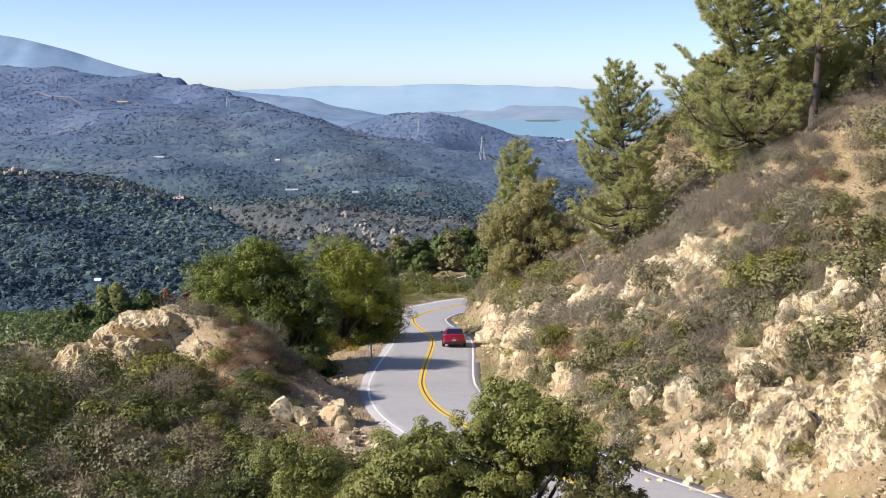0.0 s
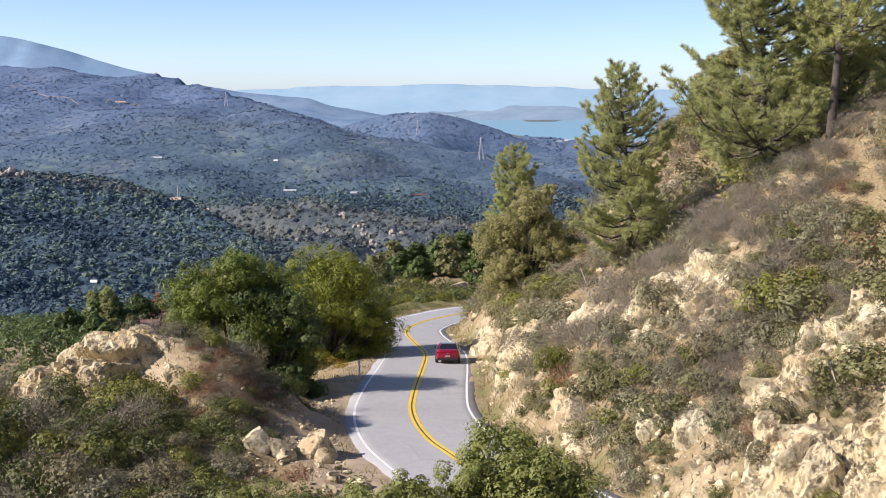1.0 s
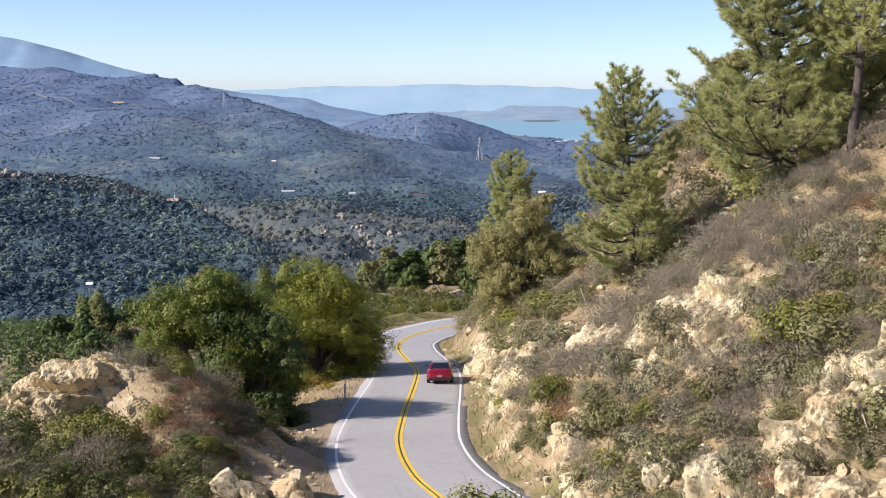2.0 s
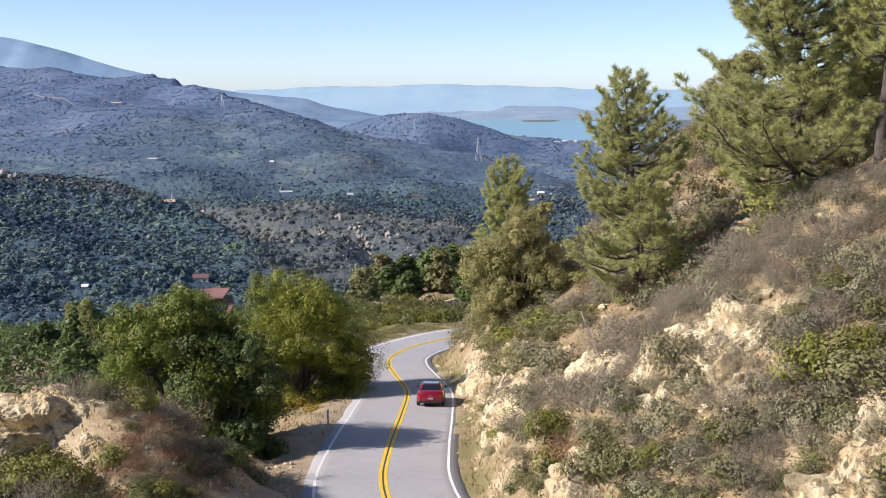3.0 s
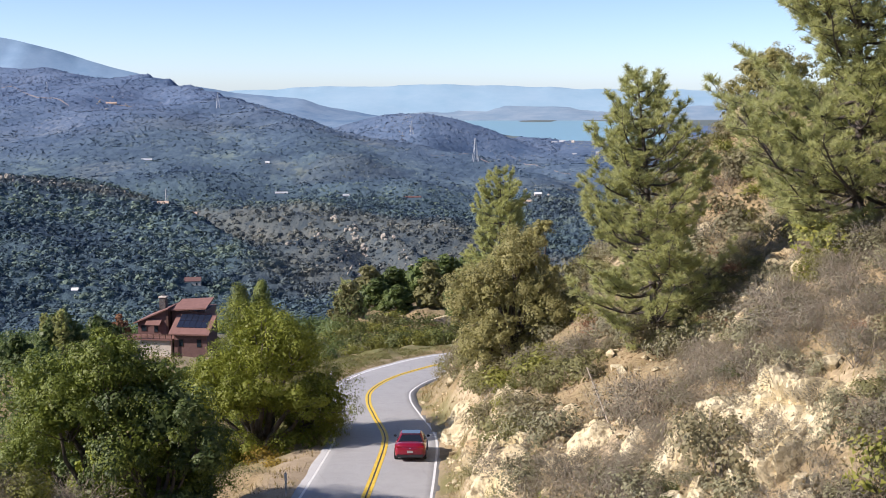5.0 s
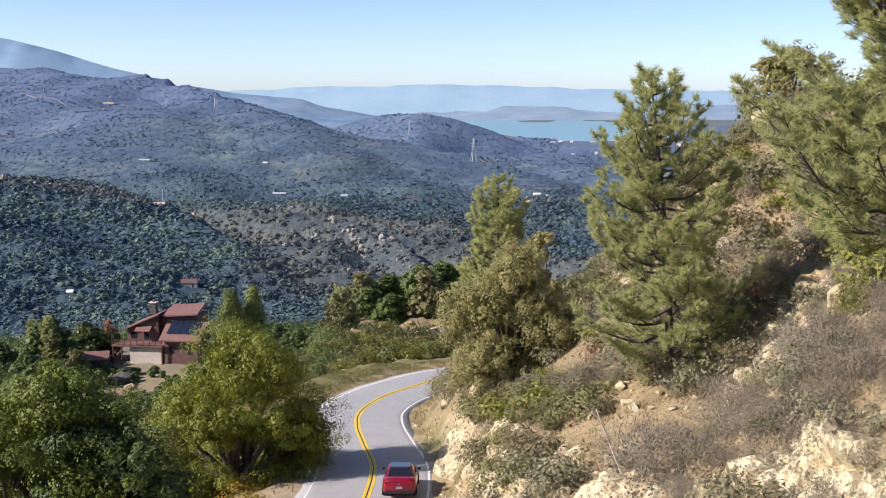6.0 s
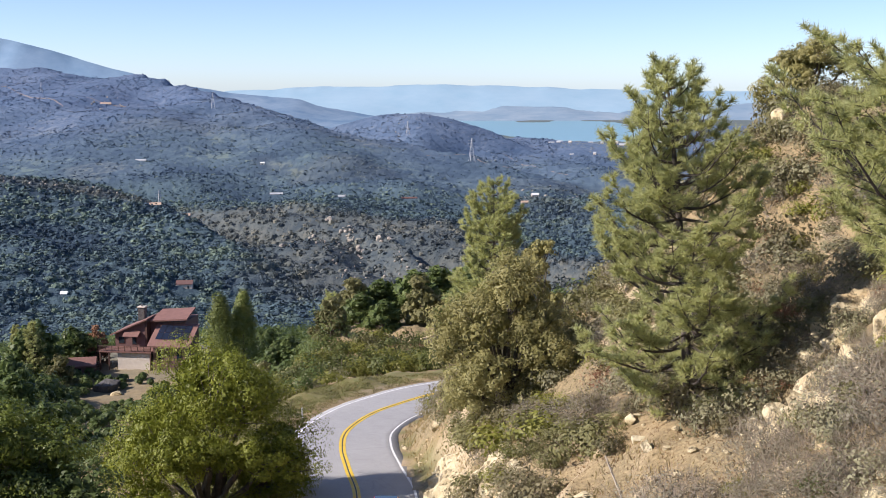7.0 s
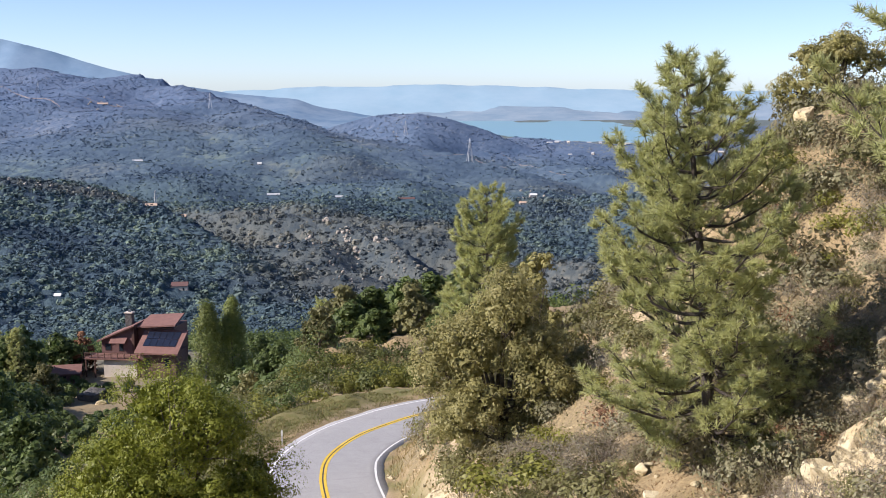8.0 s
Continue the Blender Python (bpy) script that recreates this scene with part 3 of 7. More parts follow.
M_SAGE = foliage("sage_leaves", [(0.13, 0.13, 0.07), (0.23, 0.22, 0.125), (0.36, 0.34, 0.21)])
M_DRY = foliage("dry_brush", [(0.115, 0.106, 0.07), (0.215, 0.198, 0.136), (0.35, 0.325, 0.235)], 0.8, 0.3)
M_RUST = foliage("rust_brush", [(0.14, 0.07, 0.04), (0.24, 0.125, 0.07), (0.33, 0.19, 0.11)], 0.8, 0.1)
M_SCRUB = foliage("scrub_oak_leaves", [(0.11, 0.1, 0.052), (0.21, 0.188, 0.1), (0.33, 0.29, 0.17)], 0.55, 0.35)
M_DARKBUSH = foliage("dark_shrub_leaves", [(0.045, 0.062, 0.02), (0.105, 0.125, 0.034), (0.2, 0.21, 0.066)], 0.5, 0.32)
M_TWIGGY = foliage("leafless_brush", [(0.13, 0.122, 0.085), (0.225, 0.21, 0.152), (0.35, 0.33, 0.25)], 0.8, 0.3)
M_SCRUBOAK = foliage("scrub_oak_crown", [(0.1, 0.115, 0.03), (0.2, 0.218, 0.058), (0.32, 0.33, 0.105)], 0.5, 0.3)
M_OLIVE = foliage("olive_oak_leaves", [(0.19, 0.18, 0.065), (0.35, 0.325, 0.125), (0.5, 0.455, 0.215)], 0.55, 0.35)
M_LITTER = foliage("needle_litter", [(0.17, 0.105, 0.055), (0.3, 0.19, 0.1), (0.42, 0.29, 0.165)], 0.9, 0.1)
M_POPLAR = foliage("pale_tree_leaves", [(0.09, 0.125, 0.03), (0.185, 0.225, 0.06), (0.29, 0.32, 0.1)], 0.5, 0.3)
M_GOLD = foliage("golden_leaves", [(0.2, 0.13, 0.02), (0.36, 0.25, 0.04), (0.5, 0.38, 0.08)])
M_BANK = foliage("olive_bank_grass", [(0.095, 0.1, 0.034), (0.165, 0.165, 0.058), (0.26, 0.24, 0.1)], 0.8, 0.2)
M_STRAW = foliage("dry_grass", [(0.2, 0.15, 0.07), (0.34, 0.27, 0.13), (0.47, 0.4, 0.22)], 0.8, 0.2)


def canopy_material(name="far_canopy", relief=0.8):
    """Woods seen from afar: tone by tree, woods or chaparral by zone, haze put into the colours."""
    m, t, n, l, b = nodes_of(name)
    pos = where(t)

    def zone(name):
        a = n.new("ShaderNodeAttribute")
        a.attribute_name = name
        return a.outputs["Fac"]

    fine = grain(t, 0.55, 5, pos, 0.75)
    tone = mix(t, 0.45 if relief else 0.2, zone("tree"), fine)
    patch = ramp(t, grain(t, 0.009, 5, pos, 0.6), [(0.36, (0, 0, 0)), (0.64, (1, 1, 1))])
    tone = mix(t, 0.2, tone, patch)
    # all three ramps carry painted haze: blued darks, bluest on the far ridges
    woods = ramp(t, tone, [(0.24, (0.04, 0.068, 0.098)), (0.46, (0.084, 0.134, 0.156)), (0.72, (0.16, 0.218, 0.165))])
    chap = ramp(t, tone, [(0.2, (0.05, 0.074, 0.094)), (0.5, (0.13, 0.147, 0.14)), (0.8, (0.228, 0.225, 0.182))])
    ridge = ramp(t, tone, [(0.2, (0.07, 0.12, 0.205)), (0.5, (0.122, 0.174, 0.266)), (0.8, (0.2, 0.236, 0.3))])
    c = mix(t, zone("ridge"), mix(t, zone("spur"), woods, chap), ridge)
    l.new(c, b.inputs["Base Color"])
    b.inputs["Roughness"].default_value = 0.9
    b.inputs["Specular IOR Level"].default_value = 0.15
    if relief:
        bump(t, b, fine, relief, 1.2)
    return m


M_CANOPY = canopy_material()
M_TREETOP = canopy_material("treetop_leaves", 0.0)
# leaf tones blued to stand in for haze over the plain
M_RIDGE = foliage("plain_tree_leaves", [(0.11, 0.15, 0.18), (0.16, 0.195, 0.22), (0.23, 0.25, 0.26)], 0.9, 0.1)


def oak(name, seed, height, radius, leaves, leaf, material, lobes=9, bare=0.3, lean=(0, 0)):
    """A broad tree: forked trunk with limbs, and a crown of leaf clumps gathered in lobes."""
    r = rng(seed)
    root = new(name)
    wood, tips, centres = [], [], []
    fork = np.array([lean[0] * 0.4, lean[1] * 0.4, height * bare])
    tr = radius * 0.055 + 0.06
    wood.append(limb((0, 0, -0.4), fork, tr * 1.3, tr, r, wob=0.12))
    for i in range(lobes):
        a = i * 2.4 + r.uniform(-0.4, 0.4)
        q = math.sqrt((i + 0.5) / lobes)
        top = np.array([math.cos(a) * radius * 0.76 * q + lean[0], math.sin(a) * radius * 0.76 * q + lean[1], height * (0.8 - 0.58 * q * q + r.uniform(-0.12, 0.12))])
        tips.append((top, radius * r.uniform(0.28, 0.44)))
        wood.append(limb(fork, top, tr * 0.62, tr * 0.12, r, sag=-0.05, wob=0.2, n=8))
    for i in range(5 if bare < 0.15 else 3):
        a = i * 1.257 + r.uniform(-0.3, 0.3)
        top = np.array([math.cos(a) * radius * 0.62 + lean[0] * 0.6, math.sin(a) * radius * 0.62 + lean[1] * 0.6, height * r.uniform(0.1, 0.22)])
        tips.append((top, radius * r.uniform(0.32, 0.42)))
        wood.append(limb(fork * 0.6, top, tr * 0.4, tr * 0.1, r, wob=0.2, n=6))
    per = leaves // len(tips)
    pts, outs = [], []
    for top, rad in tips:
        hub = ball(24, r, 0.85, -0.8) * rad + top
        for h in hub[:(9 if leaves > 4000 else 3)]:
            wood.append(limb(top * 0.8 + fork * 0.2, h, tr * 0.14, 0.012, r, wob=0.2, n=4, sides=3))
        k = max(4, per // len(hub))
        for h in hub:
            ball_ = ball(k, r, 0.75, -0.75)
            pts.append(ball_ * (rad * r.uniform(0.2, 0.38)) + h)
            outs.append(ball_ * 1.0 + (h - top) / rad * 0.6)
    v, f = leaf_quads(np.concatenate(pts), leaf, r, 0.3, np.concatenate(outs), 0.32)
    obj("trunk", mesh_of("trunk", *join(wood), [M_BARK], flat=False), root)
    obj("crown", mesh_of("crown", v, f, [material]), root)
    deep = [ball(max(20, leaves // 90), r, 0.85, -1.1) * q * r.uniform(0.35, 0.85, (1, 1)) + t_ for t_, q in tips]
    v, f = leaf_quads(np.concatenate(deep), leaf * 2.3, r)
    obj("inner_foliage", mesh_of("inner_foliage", v, f, [material]), root)
    return root


def spire(name, seed, height, radius, leaves, leaf, material):
    """A tall narrow tree, leafy nearly to the ground."""
    r = rng(seed)
    root = new(name)
    t = r.uniform(0.06, 1, 150) ** 0.85
    prof = radius * np.clip(1.25 * (1 - t) ** 0.6, 0.08, 1) * r.uniform(0.55, 1.05, 150)
    a = r.uniform(0, 6.3, 150)
    hub = np.column_stack([np.cos(a) * prof, np.sin(a) * prof, t * height])
    k = leaves // 150
    pts, outs = [], []
    for h in hub:
        ball_ = ball(k, r, 1.3, -0.8)
        pts.append(ball_ * radius * 0.34 + h)
        outs.append(ball_ + h * np.array([1, 1, 0]) / radius)
    v, f = leaf_quads(np.concatenate(pts), leaf, r, 0.3, np.concatenate(outs))
    obj("trunk", mesh_of("trunk", *limb((0, 0, -0.4), (0, 0, height * 0.9), 0.22, 0.04, r, wob=0.04, n=9), [M_BARK], flat=False), root)
    obj("crown", mesh_of("crown", v, f, [material]), root)
    return root


def pine(name, seed, height, spread, tufts=1.0, lean=(0, 0), bare=0.1, needle=0.28, width=0.028, blades=31):
    """A long-needled pine: leaning trunk, whorls of limbs, brushes of needles at the twigs."""
    r = rng(seed)
    root = new(name)
    t = np.linspace(0, 1, 16)
    bow = np.sin(t * np.pi) * 0.12
    path = np.column_stack([lean[0] * t + bow, lean[1] * t - bow * 0.6, height * t - 0.4 * (1 - t)])
    tr = 0.0145 * height
    trunk = tube(path, tr * (1 - t) ** 0.75 + 0.02, 9)
    wood, hubs, dirs = [], [], []
    level, turn = bare, 0.0
    while level < 0.985:
        base = np.array([np.interp(level, t, path[:, k]) for k in range(3)])
        shape = min(1.0, (level - bare + 0.12) / 0.25) * (1 - level) ** 0.5 + 0.05
        count = r.integers(3, 6) if level < 0.9 else 3
        for b in range(count):
            turn += 2.399 + r.uniform(-0.6, 0.6)
            length = spread * shape * r.uniform(0.5, 1.03)
            rise = 0.1 + 0.75 * level + r.uniform(-0.2, 0.25)
            d = np.array([math.cos(turn), math.sin(turn), rise])
            d /= np.linalg.norm(d)
            tip = base + d * length
            n = 7
            s = np.linspace(0, 1, n)
            p = base + (tip - base) * s[:, None]
            p[:, 2] += length * (-0.18 * np.sin(s * np.pi) + 0.12 * s ** 3)
            p[:, :2] += np.cumsum(r.normal(size=(n, 2)), axis=0) * 0.035 * length
            r0 = 0.012 + 0.014 * length
            wood.append(tube(p, r0 * (1 - s) + 0.008, 5))
            twigs = int(max(5, length * 4.2 * tufts))
            for k in range(twigs):
                q = 0.16 + 0.84 * ((k + r.uniform(0, 1)) / twigs) ** 0.8
                at = np.array([np.interp(q, s, p[:, m]) for m in range(3)])
                side = np.cross(d, (0, 0, 1.0)) * (1 if k % 2 else -1)
                side = side / (np.linalg.norm(side) + 1e-9)
                td = d * r.uniform(0.35, 0.9) + side * r.uniform(0.25, 1.0) + np.array([0, 0, r.uniform(-0.1, 0.6)])
                td /= np.linalg.norm(td)
                tl = (0.25 + 0.3 * length * (1.1 - q)) * r.uniform(0.6, 1.3)
                end = at + td * tl
                wood.append(tube(np.array([at, end]), np.array([0.016, 0.008]), 3))
                hubs.append(end)
                dirs.append(td)
                for fork in (-1, 1):
                    if tl > 0.32:
                        start = at + td * tl * r.uniform(0.45, 0.8)
                        fd = td + np.cross(td, (0, 0, 1.0)) * fork * r.uniform(0.5, 1.0) + np.array([0, 0, r.uniform(0, 0.6)])
                        fd /= np.linalg.norm(fd)
                        tip2 = start + fd * tl * r.uniform(0.3, 0.55)
                        wood.append(tube(np.array([start, tip2]), np.array([0.01, 0.006]), 3))
                        hubs.append(tip2)
                        dirs.append(fd)
            hubs.append(p[-1])
            dirs.append(d)
        level += r.uniform(0.024, 0.047) * 12 / height
    hubs.append(path[-1])
    dirs.append(np.array([0, 0, 1.0]))
    hubs, dirs = np.array(hubs), np.array(dirs)
    n = len(hubs)
    rep_h, rep_d = np.repeat(hubs, blades, axis=0), np.repeat(dirs, blades, axis=0)
    w = r.normal(size=(n * blades, 3))
    w /= np.linalg.norm(w, axis=1)[:, None]
    way = rep_d * 0.55 + w * 0.9 + np.array([0, 0, 0.3])
    way /= np.linalg.norm(way, axis=1)[:, None]
    ln = (needle * r.uniform(0.7, 1.2, n * blades))[:, None]
    start = rep_h - rep_d * (r.uniform(0, 0.22, n * blades))[:, None]
    across = np.cross(way, r.normal(size=way.shape))
    across /= np.linalg.norm(across, axis=1)[:, None]
    v = np.stack([start - across * width * 0.5, start + across * width * 0.5, start + way * ln], axis=1).reshape(-1, 3)
    obj("trunk", mesh_of("trunk", *trunk, [M_PINEBARK], flat=False), root)
    tagged(obj("branchwork", mesh_of("branchwork", *join(wood), [M_PINEBARK], flat=False), root), kind="stuff")
    obj("needle_foliage", mesh_of("needle_foliage", v, np.arange(3 * n * blades).reshape(-1, 3), [M_PINE]), root)
    return root


def shrub(name, seed, material, leaves=900, leaf=0.075, twigs=8, height=0.75, lobes=6, fine=300, twig_material=None):
    """A bush about two metres across, one unit of radius: stems from the root, leaves and fine twigs in lobes."""
    r = rng(seed)
    root = new(name)
    stems = []
    cs = [(np.array([math.cos(i * 2.4) * 0.55 * math.sqrt(i / lobes), math.sin(i * 2.4) * 0.55 * math.sqrt(i / lobes), height * r.uniform(0.3, 0.6)]), r.uniform(0.36, 0.56)) for i in range(lobes)]
    pts, outs = [], []
    for c, rad in cs:
        hub = ball(14, r, height, -0.6) * rad + c
        k = max(3, leaves // (14 * lobes))
        for h in hub:
            ball_ = ball(k, r, 0.8, -0.9)
            pts.append(ball_ * rad * r.uniform(0.3, 0.55) + h)
            outs.append(ball_ * 0.6 + (h - c) / rad * 0.9)
    for i in range(twigs):
        c, rad = cs[i % lobes]
        end = c + ball(1, r, height, -0.2)[0] * rad * r.uniform(0.9, 1.2)
        start = np.array([r.uniform(-0.12, 0.12), r.uniform(-0.12, 0.12), -0.12])
        stems.append(limb(start, end, 0.013, 0.004, r, wob=0.3, n=3, sides=3))
    pts, outs = np.concatenate(pts), np.concatenate(outs)
    v, f = leaf_quads(pts, leaf, r, 0.3, outs)
    v[:, 2] = np.maximum(v[:, 2], -0.1)
    obj("foliage", mesh_of("foliage", v, f, [material]), root)
    wv, wf = join(stems)
    wood = [(wv, np.concatenate([wf[:, [0, 1, 2]], wf[:, [0, 2, 3]]]))]
    if fine:
        k = r.integers(0, len(pts), fine)
        wood.append(slivers(pts[k] * 0.93, outs[k] + np.array([0, 0, 0.5]), 0.2, 0.0075, r))
    tagged(obj("stemwork", mesh_of("stemwork", *join(wood), [twig_material or M_TWIG]), root), kind="stuff")
    return root


def stow(root):
    """Takes a pattern plant out of the scene once it has been copied."""
    for o in [*root.children_recursive, root]:
        bpy.data.objects.remove(o)


def planted(x, y, turn=0.0, size=1.0, sink=0.0, tall=1.0):
    z = float(ground(x, y)) - sink
    return Matrix.Translation((x, y, z)) @ Matrix.Rotation(turn, 4, "Z") @ Matrix.Diagonal((size, size, size * tall, 1))


def put_copy(root, m):
    """A copy of a plant, with the pose and size m."""
    ob = copy_thing(root, Matrix())
    ob.matrix_basis = m
    return ob


# ---------------------------------------------------------------- woods of the valley and the ridges
def fan(n, r, r0, r1, half=34.0):
    """Points spread evenly over a fan of the view's country, r0 to r1 metres away."""
    rad = np.sqrt(r.uniform(r0 * r0, r1 * r1, n))
    a = np.radians(r.uniform(-half, half, n))
    return rad * np.sin(a), 20 + rad * np.cos(a)


def clear_of(x, y):
    """Where woods may stand: not on the house's yard, the gate's drive, the road, the lake or the near slopes."""
    s, _, _ = beside(x, y)
    ok = (np.hypot((x + 53) / 13, (y - 261) / 9) > 1) & (np.abs(s) > 9)
    # the last ellipse keeps the yard boulder open to the camera's view
    ok &= ~((np.abs(x + 16) < 7) & (np.abs(y - 190) < 10)) & (np.hypot((x + 55.5) / 4.5, (y - 236) / 9) > 1)
    return ok & ((lake(x, y) < 0.44) | (np.hypot(x, y) < 2300))


SPUR_LINE = HILLS[1][1]
WEST_TOP = [(-425, 1030, 0), (-320, 1062, 0), (-268, 1062, 0)]


def sight_line(x, y):
    """Distance from the camera's sight line to the house, along which plants are kept low."""
    return np.abs(x + 52 - 56 * (262 - y) / 219) + 100 * (y > 258)

FAR_HOUSES = [(-216, 1046), (-243, 1052), (-155, 760), (-214, 706), (-420, 1708), (-242, 1689), (-198, 1507), (-111, 1463), (-29, 1470), (132, 1502), (122, 1490), (112, 1420)]

W = rng(5)
x, y = fan(4300, W, 70, 470)
keep = clear_of(x, y) & ((x < -17 - 0.05 * np.abs(y - 120)) | (y > 215)) & (x < 20 + 0.05 * y)
x, y = x[keep], y[keep]
xs, ys = W.uniform(-78, -8, 1500), W.uniform(100, 262, 1500)
strip = clear_of(xs, ys) & (sight_line(xs, ys) < 26)
x, y = np.concatenate([x, xs[strip]]), np.concatenate([y, ys[strip]])
# crowns shrink near that line so the house shows from the camera
rad = W.uniform(1.6, 3.8, len(x)) * (0.3 + 0.7 * smooth(8, 24, sight_line(x, y) + 100 * (np.hypot(x + 52, y - 262) < 20) * 0))
rad = np.where(np.hypot(x + 50, y - 250) < 22, np.minimum(rad, 1.2), rad)
low = ground(x, y)
for name_, pick, n_leaf, leaf_ in (("hillside_scrub", np.hypot(x, y) < 185, 230, 0.125), ("near_valley_woods", np.hypot(x, y) >= 185, 70, 0.4)):
    pts, outs = [], []
    for px, py, pz, pr in zip(x[pick], y[pick], low[pick], rad[pick]):
        ball_ = ball(n_leaf, W, 0.85, -0.5)
        pts.append(ball_ * pr * W.uniform(0.7, 1.1, (n_leaf, 1)) + np.array([px, py, pz + pr * 0.75]))
        outs.append(ball_)
    v, f = leaf_quads(np.concatenate(pts), leaf_, W, 0.3, np.concatenate(outs))
    tagged(obj(name_, mesh_of(name_, v, f, [M_OAKDARK])), "dark green oak scrub below the road" if leaf_ < 0.4 else "dark green oak woods below the house", "woods", kind="stuff")


def domes(x, y, cell, seed, dense):
    """Heights and tones of tree crowns in the jittered cells of a lattice, as dense as given; pale between."""
    ix, iy = np.floor(x / cell), np.floor(y / cell)
    best, tone = np.zeros(x.shape), np.where(dense < 1.0, 0.45, 0.36)
    for dx in (-1, 0, 1):
        for dy in (-1, 0, 1):
            cx, cy = ix + dx, iy + dy
            px, py = (cx + lattice(cx, cy, seed)) * cell, (cy + lattice(cx, cy, seed + 1)) * cell
            rr = cell * (0.45 + 0.5 * lattice(cx, cy, seed + 2)) * np.where(lattice(cx, cy, seed + 5) < dense, 1.0, 0.01)
            h = rr * (0.65 + 0.5 * lattice(cx, cy, seed + 3)) * np.sqrt(np.clip(1 - ((x - px) ** 2 + (y - py) ** 2) / rr ** 2, 0, 1))
            tall = h > best
            best, tone = np.where(tall, h, best), np.where(tall, lattice(cx, cy, seed + 4) * np.where(dense < 1.0, 0.5, 1.0), tone)
    return best, tone


def canopy_height(x, y, R, cell, seed):
    """Height of the treetops, tone of each tree, and how far chaparral takes over."""
    spur = 1 - smooth(95, 170, crest(x, y, SPUR_LINE, 0.22)[1] + 70 * (fbm(x / 60, y / 60, 3, 77) - 0.5))
    spur = np.maximum(spur, 1 - smooth(14, 44, crest(x, y, WEST_TOP, 0.22)[1] + 40 * (fbm(x / 30, y / 30, 3, 76) - 0.5)))
    spur = np.maximum(spur, smooth(0.57, 0.66, fbm(x / 150, y / 150, 4, 78)) * 0.5 * smooth(1250, 1500, R))
    thin = np.maximum(spur, smooth(1500, 2300, R) * 0.7)
    dense = 1.05 - (0.75 - 0.3 * (spur > 0.3)) * thin + thin * (fbm(x / 110, y / 110, 4, 91) - 0.5) * 2.4
    big, tone = domes(x, y, cell, seed, dense)
    low, tone2 = domes(x, y, cell * 0.55, seed + 20, dense)
    h = big * (1 - 0.75 * thin) * (0.7 + 0.6 * fbm(x / 40, y / 40, 2, 66))
    h2 = low * (1 - 0.2 * thin)
    tone = np.where(h2 > h, tone2, tone)
    h = np.maximum(h, h2) * (0.5 - 0.25 * smooth(1200, 1800, R)) + (vnoise(x / (cell * 0.42), y / (cell * 0.42), 5) - 0.5) * cell * 0.12
    # in the woods the tone is cut: shade between crowns put into the colour
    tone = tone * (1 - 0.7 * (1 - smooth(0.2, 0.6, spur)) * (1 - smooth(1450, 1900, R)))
    return ground(x, y) + h + 0.7 + 1.8 * smooth(1400, 1700, R), tone, spur


def canopy(name, r0, r1, rows, cell, label, seed):
    """The closed tree cover of the far slopes, crown by crown, over the ground between two distances."""
    rad = r0 * (r1 / r0) ** np.linspace(0, 1, rows)
    ang = np.radians(np.arange(-24, 24.01, 0.1))
    A, R = np.meshgrid(ang, rad)
    x, y = R * np.sin(A), 20 + R * np.cos(A)
    z, tone, spur = canopy_height(x, y, R, cell, seed)
    wet = (lake(x, y) > 0.4) & (R > 2200)
    plain = (x > (0.105 + 0.06 * (fbm(x / 120, y / 300, 3, 88) - 0.5)) * y) & (R > 2150 + 400 * (fbm(x / 90, y / 200, 3, 89) - 0.5))
    edge = 1 - smooth(0.93, 1.0, (R - r0) / (r1 - r0)) - (1 - smooth(0.0, 0.012, (R - r0) / (r1 - r0)))
    yard = smooth(26, 46, np.hypot(x + 52, y - 262))
    z = np.where(wet, ground(x, y) - 8, np.where(plain, ground(x, y) + 1.2, z - (1 - edge) * 7 - (1 - yard) * 12))
    ny, nx = x.shape
    j, i = np.meshgrid(np.arange(ny - 1), np.arange(nx - 1), indexing="ij")
    a = (j * nx + i).ravel()
    me = mesh_of(name, np.stack([x, y, z], axis=-1).reshape(-1, 3), np.stack([a, a + 1, a + nx + 1, a + nx], axis=1), [M_CANOPY], flat=False)
    # rises with distance and brings in the haze-blue ramp
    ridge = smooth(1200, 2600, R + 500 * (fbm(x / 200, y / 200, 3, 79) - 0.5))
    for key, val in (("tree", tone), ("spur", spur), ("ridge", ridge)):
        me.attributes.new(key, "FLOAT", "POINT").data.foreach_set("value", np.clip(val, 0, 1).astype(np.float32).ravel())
    return tagged(obj(name, me), label, "woods", kind="stuff")


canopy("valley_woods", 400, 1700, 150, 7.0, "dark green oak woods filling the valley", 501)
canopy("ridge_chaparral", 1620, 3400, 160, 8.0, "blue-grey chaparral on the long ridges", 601)


